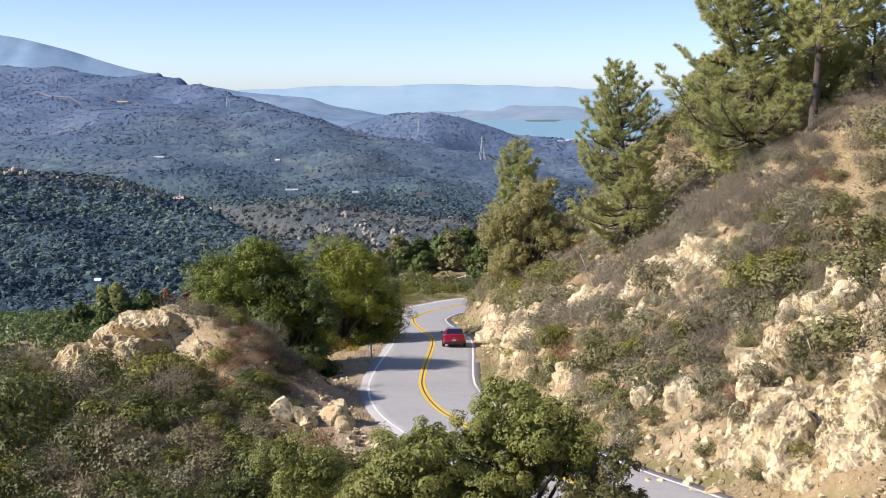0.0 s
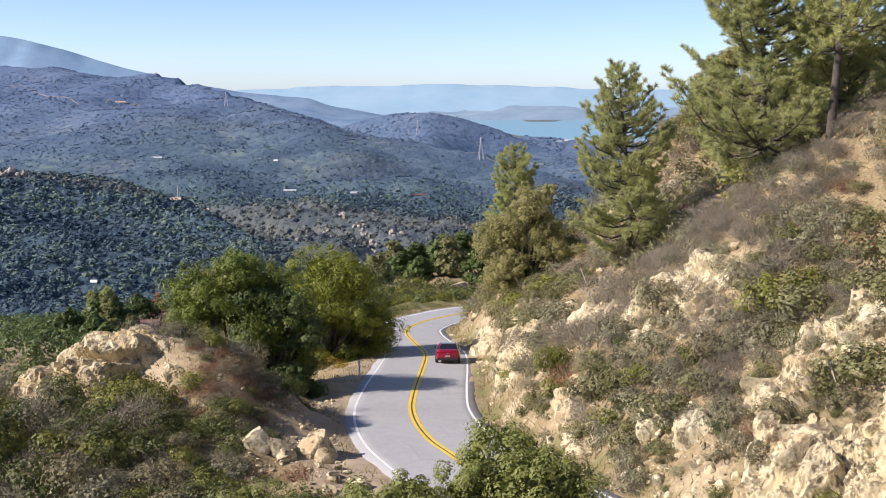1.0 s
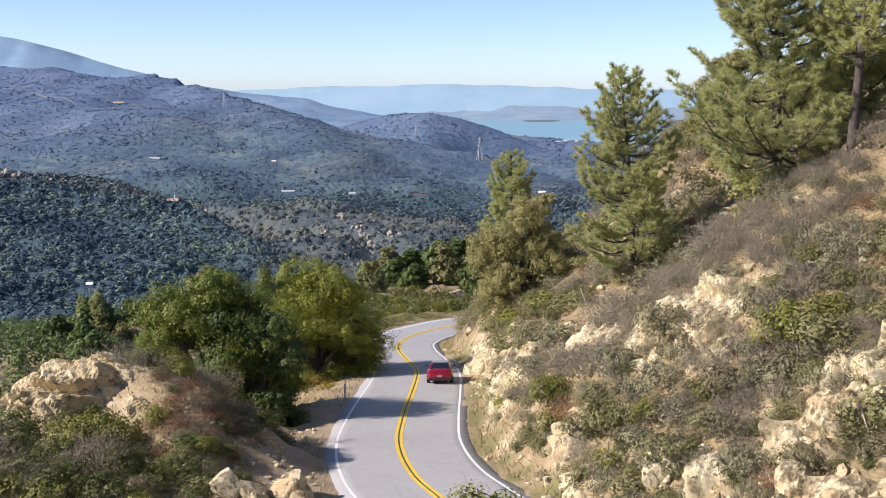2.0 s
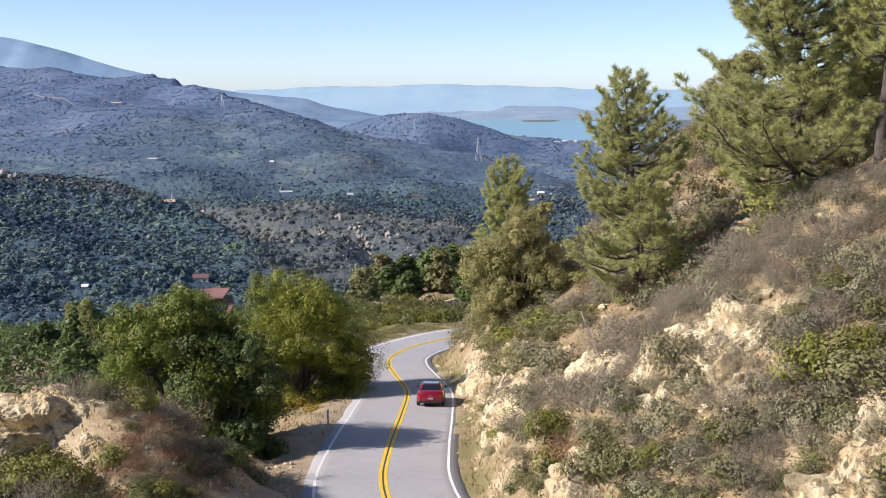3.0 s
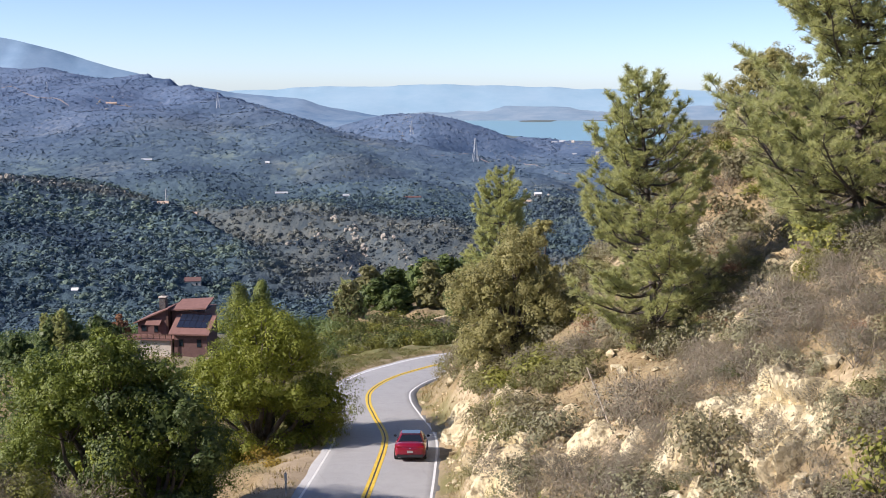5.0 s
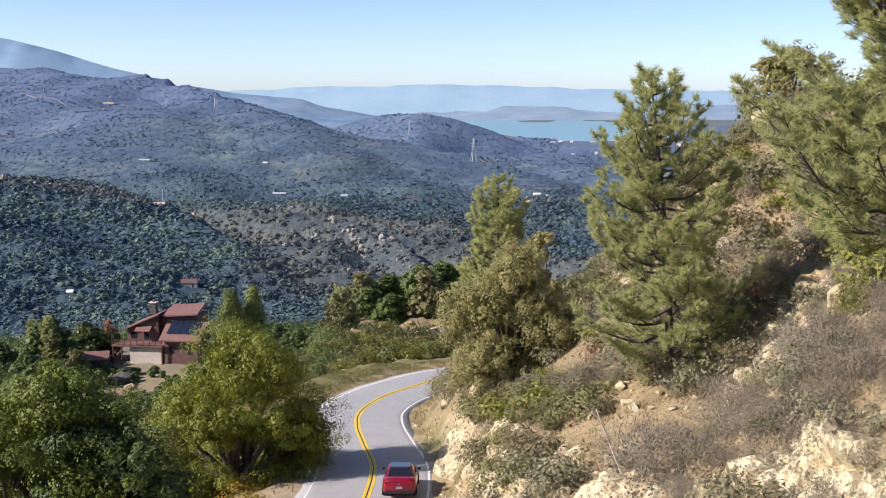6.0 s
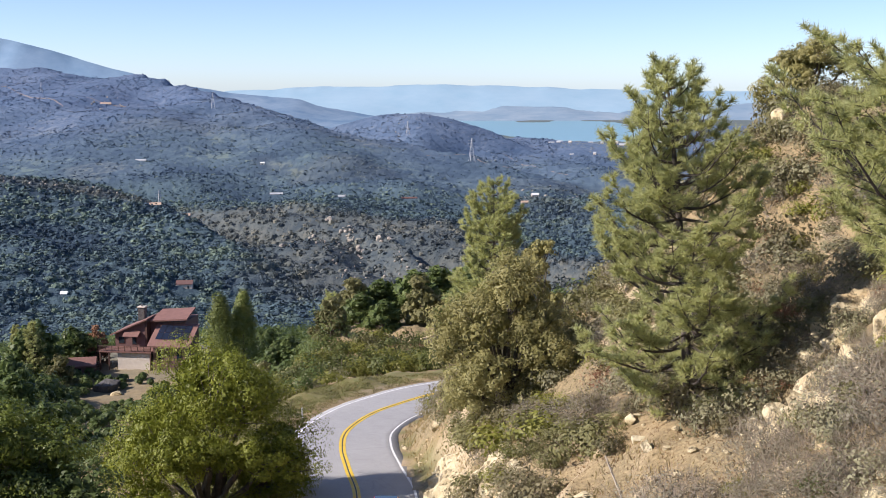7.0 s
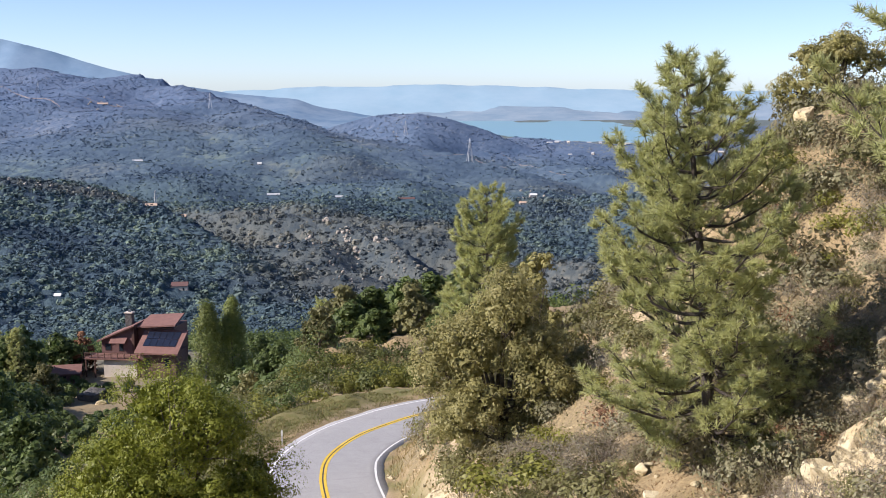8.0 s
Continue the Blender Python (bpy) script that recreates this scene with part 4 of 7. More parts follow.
def crowns(name, r0, r1, gap, small_, big_, leaves, leaf, label, seed, scrub=False):
    """Single tree crowns of leaf clumps over the far slopes, close together in the woods and scattered in the chaparral."""
    r = rng(seed)
    side = r1 * math.tan(radians(23.0))
    X, Y = np.meshgrid(np.arange(-side, side, gap), np.arange(20 + r0 * 0.9, 20 + r1, gap))
    x, y = (X + r.uniform(-0.5, 0.5, X.shape) * gap).ravel(), (Y + r.uniform(-0.5, 0.5, X.shape) * gap).ravel()
    R = np.hypot(x, y - 20)
    inside = (R > r0) & (R < r1) & (np.abs(x) < (y - 20) * math.tan(radians(23.0)))
    x, y, R = x[inside], y[inside], R[inside]
    _, _, spur = canopy_height(x, y, R, gap, 501)
    thick = 1.05 - 0.85 * spur - 0.15 * smooth(1500, 2500, R) + (fbm(x / 150, y / 150, 4, 92) - 0.5) * 1.7 * smooth(1200, 1800, R)
    if scrub:
        thick = np.where(spur > 0.35, 0.5 + 1.1 * fbm(x / 30, y / 30, 3, 94), 0.0)
    z = ground(x, y)
    away = (ground(x * (1 + 8 / R), 20 + (y - 20) * (1 + 8 / R)) - z) / 8
    plain = ((x > 0.105 * y) & (R > 2150)) | (lake(x, y) > 0.4) & (R > 2200)
    keep = (r.uniform(0, 1, len(x)) < thick) & (away > -0.16) & ~plain & (np.hypot(x + 52, y - 262) > 46)
    for hx, hy in FAR_HOUSES:
        keep &= np.hypot((x - hx) / 6, (y - hy + 8) / 13) > 1
    x, y, z, R, spur = x[keep], y[keep], z[keep], R[keep], spur[keep]
    n = len(x)
    rad = (small_ + (big_ - small_) * r.uniform(0, 1, n) ** 2.0) * (0.7 + 0.6 * fbm(x / 55, y / 55, 2, 93))
    skin = r.normal(size=(n * leaves, 3))
    skin /= np.linalg.norm(skin, axis=1)[:, None]
    skin[:, 2] = np.abs(skin[:, 2] + 0.2)
    lump = np.repeat(rad, leaves)[:, None] * r.uniform(0.55, 1.05, (n * leaves, 1)) * np.array([1, 1, 0.85])
    c = np.repeat(np.stack([x, y, z + 0.4 + rad * 0.3], axis=1), leaves, axis=0) + skin * lump
    v, f = leaf_quads(c, leaf * np.repeat(np.sqrt(rad / 3.0), leaves), r, 0.05, skin, 0.12)
    me = mesh_of(name, v, f, [M_TREETOP])
    # distance weight: far crowns get haze blue and a lighter tone
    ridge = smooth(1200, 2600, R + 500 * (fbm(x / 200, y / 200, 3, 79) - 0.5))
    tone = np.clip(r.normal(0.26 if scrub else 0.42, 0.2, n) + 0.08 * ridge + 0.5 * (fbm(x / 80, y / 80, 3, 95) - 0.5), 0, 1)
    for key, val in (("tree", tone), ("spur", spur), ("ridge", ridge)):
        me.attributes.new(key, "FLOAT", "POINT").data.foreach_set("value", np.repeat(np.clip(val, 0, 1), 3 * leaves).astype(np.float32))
    return tagged(obj(name, me), label, "trees", kind="stuff")


crowns("valley_trees", 400, 620, 4.6, 2.2, 5.2, 84, 0.62, "rounded dark oaks standing close in the valley", 515)
crowns("valley_side_trees", 620, 900, 4.6, 2.2, 5.4, 50, 0.92, "rounded dark oaks standing close on the valley's slopes", 511)
crowns("slope_trees", 900, 1450, 5.0, 2.0, 5.2, 24, 1.3, "rounded dark oaks on the slopes across the valley", 512)
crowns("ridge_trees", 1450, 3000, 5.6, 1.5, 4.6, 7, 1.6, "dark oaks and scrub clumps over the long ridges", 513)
crowns("spur_scrub", 800, 1350, 3.1, 0.7, 1.9, 7, 0.9, "grey-green chaparral dotting the rocky spur", 514, True)

x, y = fan(4500, W, 2150, 2700, 16)
keep = (x > 0.1 * y) & (y > 2150) & (lake(x, y) < 0.4)
x, y = x[keep], y[keep]
rad = W.uniform(1.5, 3.6, len(x))
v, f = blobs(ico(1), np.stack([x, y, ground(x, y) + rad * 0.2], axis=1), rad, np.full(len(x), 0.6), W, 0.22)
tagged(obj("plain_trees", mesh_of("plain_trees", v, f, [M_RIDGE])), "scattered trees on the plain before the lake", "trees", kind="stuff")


# ---------------------------------------------------------------- rocks
def rock_mesh(name, seed, material, cuts=26, level=4, jag=0.035):
    """A broken block: a ball cut by planes, with a rough skin."""
    r = rng(seed)
    v, f = ico(level)
    for _ in range(cuts):
        d = r.normal(size=3)
        d /= np.linalg.norm(d)
        h = r.uniform(0.36, 0.8)
        over = np.maximum(v @ d - h, 0)
        v = v - over[:, None] * d * 0.96
    for i, (sc, amp) in enumerate(((1.6, jag * 2.2), (4.0, jag), (9.0, jag * 0.5))):
        bumps = np.array([noise.noise(Vector(p) * sc + Vector((seed * 3.1, i, 0))) for p in v])
        v = v * (1 + amp * bumps)[:, None]
    return mesh_of(name, v, f, [material], flat=True)


ROCKS = [rock_mesh("boulder", 100 + i, M_BOULDER if i % 2 else M_ROCK) for i in range(7)]
STONES = [rock_mesh("boulder", 120 + i, M_BOULDER if i % 2 else M_ROCK, 12, 3) for i in range(7)]


def hashed(p):
    h = math.sin(p[0] * 12.99 + p[1] * 78.23 + p[2] * 37.7) * 43758.5453
    return h - math.floor(h)


def blocky(p, seed, small=1.0):
    """Relief of fractured bedrock, about 0 to 1: tilted slabs of uneven height parted by cracks."""
    off = Vector((seed * 7.3, seed * 1.7, seed * 3.1))
    bend = Vector((noise.noise(p * 0.5 + off), noise.noise(p * 0.5 - off), noise.noise(p * 0.45 + off * 2)))
    total = 0.0
    for freq, amp in ((0.75, 0.62), (1.9, 0.25 * small), (4.6, 0.1 * small)):
        q = Vector((p.x * freq, p.y * freq, p.z * freq * 0.6)) + off + bend * 0.7
        dist, near = noise.voronoi(q)
        edge = min(1.0, (dist[1] - dist[0]) / 0.3)
        edge = edge * edge * (3 - 2 * edge)
        lean = (q - near[0]).dot(Vector((hashed(near[1]) - 0.5, hashed(near[0] * 1.7) - 0.5, 0.35)))
        total += amp * (0.35 + hashed(near[0]) * 0.75 + lean * 0.6) * (0.25 + 0.75 * edge)
    return total + 0.07 * noise.noise(p * 3.0 + off) + 0.04 * noise.noise(p * 9.0 + off)


def ledge(cx, cy, rx, ry, rise, seed, material, label, turn=0.0, step=0.09):
    """Bedrock that breaks through the slope: a fractured sheet set into the ground round (cx, cy)."""
    us, vs = np.arange(-rx * 1.25, rx * 1.25 + step, step), np.arange(-ry * 1.25, ry * 1.25 + step, step)
    U, V = np.meshgrid(us, vs)
    X, Y = cx + U * math.cos(turn) - V * math.sin(turn), cy + U * math.sin(turn) + V * math.cos(turn)
    Z = ground(X, Y)
    e = 0.5
    nx_, ny_ = (ground(X - e, Y) - ground(X + e, Y)) / (2 * e), (ground(X, Y - e) - ground(X, Y + e)) / (2 * e)
    ln = np.sqrt(nx_ ** 2 + ny_ ** 2 + 0.5)
    mask = 1 - np.hypot(U / rx, V / ry) + (fbm(X / 1.3 + seed, Y / 1.3, 3, seed) - 0.5) * 1.25
    mask = np.clip(mask / 0.3, -1, 1)
    rel = np.array([blocky(Vector((a, b, c)) * 0.8, seed, 0.6) for a, b, c in zip(X.ravel(), Y.ravel(), Z.ravel())]).reshape(X.shape)
    lift = np.where(mask > 0, np.maximum(mask, 0) ** 0.7 * rise * (0.12 + 1.1 * rel), mask * 0.4) - 0.06
    P = np.stack([X + nx_ / ln * lift, Y + ny_ / ln * lift, Z + (0.75 / ln) * lift], axis=-1)
    n, k = X.shape
    jj, ii = np.meshgrid(np.arange(n - 1), np.arange(k - 1), indexing="ij")
    a = (jj * k + ii).ravel()
    shown = ((mask[:-1, :-1] > -0.9) | (mask[1:, 1:] > -0.9)).ravel()
    f = np.stack([a, a + 1, a + k + 1, a + k], axis=1)[shown]
    return tagged(obj("rock_crag", mesh_of("rock_crag", P.reshape(-1, 3), f, [material])), label, "rock crag", "rock crags")


def knoll_crag():
    """The jagged crag that crowns the knoll: one wall of rock with an uneven crest, steep in front."""
    us = np.arange(-22.6, -10.8, 0.1)
    ws = np.linspace(0, 1, 58)
    top = np.interp(us, [-22.6, -21.5, -19.5, -18, -16.5, -14.6, -13, -12, -10.8], [-3.9, -2.8, -1.5, -0.6, -0.5, -0.35, -0.9, -1.7, -3.6])
    wide = np.interp(us, [-22.6, -20, -17, -13.5, -12, -10.8], [0.8, 1.5, 2.4, 2.4, 1.6, 0.8])
    verts = []
    for u, t_, wd in zip(us, top, wide):
        yf, yb = 63.0 - wd, 63.0 + wd
        zf, zb = float(ground(u, yf)) - 0.5, float(ground(u, yb)) - 0.5
        for w in ws:
            front = w < 0.6
            q = w / 0.6 if front else (1 - w) / 0.4
            g = q ** 0.75 if front else 1 - (1 - q) ** 2
            y_ = yf + (63.0 - yf) * (q ** 1.5) if front else yb + (63.0 - yb) * q
            z_ = (zf if front else zb) + (t_ - (zf if front else zb)) * g
            p = Vector((u, y_, z_))
            rel = blocky(Vector((u * 0.55 + z_ * 0.38, y_ * 0.5, z_ * 0.34)), 5, 0.6) - 0.43
            push = rel * 2.3 * min(1.0, q * 2.5)
            back = min(1.0, max(0.0, (w - 0.45) / 0.3))
            verts.append((u - 0.3 * push, y_ + (1.1 * back - 0.8) * push, z_ + 0.5 * push))
    n, k = len(us), len(ws)
    jj, ii = np.meshgrid(np.arange(n - 1), np.arange(k - 1), indexing="ij")
    a = (jj * k + ii).ravel()
    me = mesh_of("rock_crag", np.array(verts), np.stack([a, a + k, a + k + 1, a + 1], axis=1), [M_CRAG])
    return tagged(obj("rock_crag", me), "golden fractured sandstone crag crowning the knoll", "rock crag", "rock crags")


def boulder(x, y, sx, sy, sz, kind=0, turn=0.0, tip=0.0, sink=0.3, label="pale yellow sandstone boulder on the slope", group="hillside boulders", lift=0.0):
    ob = new("boulder", (ROCKS if sx > 0.55 else STONES)[kind % 7])
    z = float(ground(x, y)) + sz * (1 - 2 * sink) * 0.5 + lift
    ob.matrix_basis = Matrix.Translation((x, y, z)) @ Matrix.Rotation(turn, 4, "Z") @ Matrix.Rotation(tip, 4, "X") @ Matrix.Diagonal((sx, sy, sz, 1))
    return tagged(ob, label, "boulder", group)


def outcrop(name, cx, cy, spread, count, size, seed, label, stretch=(1, 1, 1), tilt=0.5):
    """A bedrock outcrop: one thing of broken blocks set into the slope."""
    r = rng(seed)
    root = new(name)
    root.matrix_basis = Matrix.Translation((cx, cy, float(ground(cx, cy))))
    for i in range(count):
        dx, dy = r.normal(size=2) * np.array(spread) * 0.5
        s = size * r.uniform(0.45, 1.15) * (1.25 if i < 3 else 0.8)
        z = float(ground(cx + dx, cy + dy)) - root.location.z + s * 0.12
        ob = obj("block", (ROCKS if s > 0.7 else STONES)[int(r.integers(7))], root)
        ob.matrix_basis = (Matrix.Translation((dx, dy, z)) @ Euler((r.normal() * 0.3, tilt + r.normal() * 0.25, r.uniform(0, 6.3))).to_matrix().to_4x4()
                           @ Matrix.Diagonal((s * stretch[0], s * stretch[1] * r.uniform(0.7, 1.1), s * stretch[2] * r.uniform(0.7, 1.2), 1)))
    return tagged(root, label, "rock outcrop", "hillside outcrops")


outcrop("rock_outcrop", 12.4, 56.2, (2.0, 1.6), 8, 0.7, 1, "cracked pale sandstone outcrop among grey brush", (1, 1, 1.3))
outcrop("rock_outcrop", 10.3, 59.4, (1.6, 1.4), 7, 0.7, 2, "low ledge of pale sandstone blocks")
outcrop("rock_outcrop", 14.2, 46.6, (4.4, 4.0), 44, 0.55, 3, "broad broken sandstone outcrop above the road", (1.2, 1, 1))
outcrop("rock_outcrop", 17.0, 48.4, (2.4, 2.6), 10, 0.6, 4, "sunlit sandstone ledge with rubble")
outcrop("rock_outcrop", 12.0, 45.0, (4.0, 3.6), 40, 0.45, 5, "yellow sandstone blocks over the bank")
outcrop("rock_outcrop", 5.8, 83.0, (1.0, 3.0), 10, 0.5, 6, "cream sandstone road-cut face", (1, 1, 1.3))
outcrop("rock_outcrop", 5.2, 79.0, (0.8, 3.4), 12, 0.45, 7, "cream sandstone blocks at the foot of the bank")
outcrop("rock_outcrop", 6.2, 57.5, (0.9, 3.6), 11, 0.6, 8, "rounded sandstone blocks along the verge")
outcrop("rock_outcrop", 15.6, 74.0, (2.0, 1.6), 9, 0.8, 9, "tumbled pale blocks below the pine")
outcrop("rock_outcrop", 17.8, 77.2, (2.0, 1.6), 8, 0.75, 10, "broken sandstone on the upper slope")
knoll_crag()
ledge(13.1, 59.4, 1.7, 2.1, 1.1, 3, M_BOULDER, "cracked pale sandstone crag among grey brush")
ledge(11.0, 62.0, 1.5, 1.1, 0.9, 4, M_BOULDER, "low arm of pale sandstone on the slope")
ledge(9.6, 65.0, 1.0, 0.8, 0.7, 5, M_ROCK, "small pale sandstone ledge above bare soil")
ledge(15.2, 48.6, 1.9, 1.7, 1.6, 6, M_ROCK, "broad fractured sandstone crag above the road")
ledge(17.6, 49.6, 2.2, 1.6, 1.3, 7, M_BOULDER, "sunlit sandstone ledge on the upper bank")
ledge(15.4, 42.4, 2.5, 2.3, 1.2, 8, M_BOULDER, "wide sunlit sandstone slabs over the bank")
ledge(13.0, 45.2, 1.7, 1.8, 0.9, 9, M_ROCK, "broken sandstone slabs on the bank")
ledge(11.2, 49.8, 1.1, 1.3, 1.1, 10, M_ROCK, "pale upright ledge on the lower bank")
ledge(9.6, 52.0, 0.9, 1.1, 0.9, 11, M_ROCK, "pale broken ledge on the lower bank")
ledge(6.9, 59.0, 0.9, 1.5, 1.2, 12, M_ROCK, "large split sandstone block above the verge")
ledge(7.3, 55.2, 0.9, 1.2, 0.8, 13, M_ROCK, "rounded sandstone ledge along the verge")
ledge(5.5, 75.0, 1.4, 5.6, 0.9, 14, M_BOULDER, "cream sandstone road-cut face")
ledge(5.2, 84.0, 1.1, 3.4, 0.7, 15, M_ROCK, "cream sandstone ledge at the bank's foot")
ledge(8.0, 68.8, 1.5, 1.0, 0.8, 16, M_BOULDER, "pale broken ledge below bare soil")
ledge(17.6, 72.0, 1.6, 1.3, 1.0, 17, M_ROCK, "tumbled sandstone below the broad pine")
ledge(14.9, 72.0, 1.4, 1.3, 1.3, 20, M_BOULDER, "stacked pale blocks on the slope below the pines")
ledge(18.6, 77.4, 1.3, 1.2, 0.8, 18, M_ROCK, "broken sandstone on the upper slope")
ledge(3.7, 97.0, 0.9, 4.0, 0.7, 19, M_ROCK, "tan earthy road-cut face at the bend")
outcrop("rock_outcrop", -3.6, 52.6, (1.4, 1.6), 8, 0.55, 14, "sandstone rubble below the road's edge")
outcrop("rock_outcrop", -7.0, 56.5, (1.6, 0.9), 7, 1.05, 15, "pale pointed boulders beside the turnout", (1, 1, 1.2))
outcrop("rock_outcrop", 9.6, 51.0, (2.6, 4.6), 40, 0.36, 17, "pale broken blocks on the lower bank")
outcrop("rock_outcrop", 3.6, 112.5, (0.8, 4.0), 7, 0.5, 16, "small tan rocks in the road bank")
boulder(8.4, 74.8, 0.95, 0.8, 0.6, 1, 0.4, 0.3, 0.2, "flat-topped yellow boulder on bare soil")
boulder(21.4, 97.6, 0.9, 0.8, 1.15, 3, 0.2, 0.1, 0.1, "upright pale boulder on the brushy spur")
boulder(23.2, 98.4, 0.6, 0.5, 0.4, 5, 1.2, 0, 0.2, "small pale boulder on the brushy spur")
boulder(17.3, 88.6, 0.8, 0.7, 0.8, 1, 2.1, 0.2, 0.15, "pale boulder on the brushy spur")
boulder(16.2, 88.2, 0.45, 0.4, 0.45, 2, 0.6, 0, 0.2, "pale boulder on the brushy spur")
boulder(16.8, 84.6, 0.6, 0.5, 0.5, 4, 1.6, 0, 0.2, "pale boulder on the brushy spur")
boulder(17.6, 62.4, 0.8, 0.7, 0.55, 3, 0.9, 0.2, 0.3, "tan boulder in the brush")
boulder(15.7, 73.6, 1.2, 1.0, 0.85, 2, 0.5, 0.2, 0.2, "large pale sandstone block below the pines")
boulder(14.0, 73.0, 0.8, 0.65, 0.55, 5, 1.1, 0.15, 0.2, "yellow boulder beside dry brush")
boulder(14.8, 70.6, 0.75, 0.6, 0.5, 1, 2.4, 0.2, 0.2, "yellow boulder beside dry brush")
boulder(9.4, 72.2, 0.7, 0.6, 0.5, 6, 0.3, 0.1, 0.25)
boulder(8.1, 69.4, 0.7, 0.55, 0.6, 2, 1.0, 0.4, 0.3)
boulder(7.2, 60.4, 0.8, 0.65, 0.75, 4, 1.8, 0.2, 0.25)
R2 = rng(21)
for i in range(90):
    y_ = R2.uniform(42, 92)
    s_ = R2.uniform(HALF + 1.2, HALF + 13)
    k = int(np.argmin(np.abs(LINE[:, 1] - y_)))
    q = R2.uniform(0.14, 0.5)
    boulder(LINE[k, 0] + SIDE[k, 0] * s_, LINE[k, 1] + SIDE[k, 1] * s_, q, q * R2.uniform(0.7, 1), q * R2.uniform(0.5, 0.95), i, R2.uniform(0, 6), R2.normal() * 0.3, 0.25,
            "loose pale stone lying on the slope", "loose stones")

x, y = R2.uniform(-22, 24, 16000), R2.uniform(38, 112, 16000)
s_, _, _ = beside(x, y)
d_ = np.abs(s_) - HALF
keep = ((s_ > 0) & (d_ > 0.7) & (d_ < 14) & ((fbm(x / 4, y / 4, 3, 70) > 0.46) | (y < 56))) | ((s_ < 0) & (d_ > 1.2) & (d_ < 9) & (y < 72) & (y > 48) & (fbm(x / 3, y / 3, 3, 71) > 0.5))
x, y = x[keep], y[keep]
rad = 0.03 + 0.16 * R2.uniform(0, 1, len(x)) ** 2.5
v, f = blobs(ico(1), np.stack([x, y, ground(x, y) + rad * 0.2], axis=1), rad, R2.uniform(0.5, 0.9, len(x)), R2, 0.18)
tagged(obj("rubble", mesh_of("rubble", v, f, [M_ROCK])), "small tan stones strewn over the banks", "rubble", kind="stuff")

FR = rng(31)
M_FARROCK = surface("far_sandstone", (0.27, 0.24, 0.2), (0.46, 0.42, 0.36), 0.2, 1.0, 0.95, 0.0)
fx, fy, fr = [], [], []
for cx, cy, sp, n, big in ((-101, 1167, 5, 5, 4.2), (-78, 1119, 7, 12, 3.4), (-72, 1095, 9, 12, 3.4), (-66, 1048, 7, 8, 4.2), (-60, 1035, 9, 7, 3.2), (-112, 1123, 4, 4, 3.2), (-43, 1045, 6, 5, 4.0), (-127, 1022, 8, 3, 3.6),
                           (-51, 905, 14, 7, 3.0), (-60, 960, 30, 14, 2.6), (-95, 1040, 40, 16, 2.4), (-30, 960, 20, 9, 2.8), (-391, 1034, 7, 8, 7.0), (-376, 1040, 8, 7, 5.0), (-345, 1050, 16, 8, 3.6), (-300, 1066, 18, 7, 3.0),
                           (132, 1502, 22, 16, 3.4), (180, 1640, 50, 20, 2.6), (-57, 2300, 12, 6, 3.0), (-52, 2230, 16, 10, 3.2), (-56, 2190, 14, 6, 3.0), (-20, 2290, 30, 5, 2.4), (-641, 2327, 40, 10, 5)):
    fx.append(cx + FR.normal(size=n) * sp * 0.6)
    fy.append(cy + FR.normal(size=n) * sp)
    fr.append(big * 0.5 * FR.uniform(0.35, 1.2, n))
fx, fy, fr = map(np.concatenate, (fx, fy, fr))
v, f = blobs(ico(2), np.stack([fx, fy, ground(fx, fy) + 1.5 + fr * 0.6], axis=1), fr, FR.uniform(0.7, 1.3, len(fx)), FR, 0.14)
tagged(obj("far_rocks", mesh_of("far_rocks", v, f, [M_FARROCK])), "pale boulders showing through the far chaparral", "rocks", kind="stuff")


# ---------------------------------------------------------------- trees
def stand(root, x, y, turn=0.0, sink=0.1, label="", category="tree", group="", size=1.0):
    root.matrix_basis = planted(x, y, turn, size, sink)
    return tagged(root, label, category, group)


stand(pine("pine_tree", 11, 12.7, 5.0, 1.2, (-1.1, 0.3), 0.06), 12.7, 78.2, 0, 0.1, "tall long-needled pine leaning over the slope", "pine tree", "hillside pines")
stand(pine("pine_tree", 12, 12.6, 4.2, 1.6, (0.2, 0), 0.15), 7.0, 111, 0.5, 0.1, "slender dark pine on the spur above the bend", "pine tree", "hillside pines")
stand(pine("pine_tree", 13, 13.0, 6.8, 1.3, (-1.4, 0.6), 0.08), 18.2, 68.0, 1.2, 0.1, "broad spreading pine on the upper slope", "pine tree", "hillside pines")
stand(pine("pine_tree", 14, 15.5, 4.6, 0.55, (-1.2, 0), 0.3), 20.4, 64.2, 2.2, 0.1, "tall open pine with a bare dark trunk", "pine tree", "hillside pines")
stand(pine("pine_tree", 15, 6.0, 1.7, 1.0, (0.1, 0), 0.15), 24.3, 66.5, 0.2, 0.1, "young pine on the upper slope", "pine tree", "hillside pines")
stand(pine("pine_tree", 16, 12.0, 5.4, 1.4, (-0.4, 0), 0.1), 23.6, 72.5, 0.7, 0.1, "broad pine behind the front trees", "pine tree", "hillside pines")

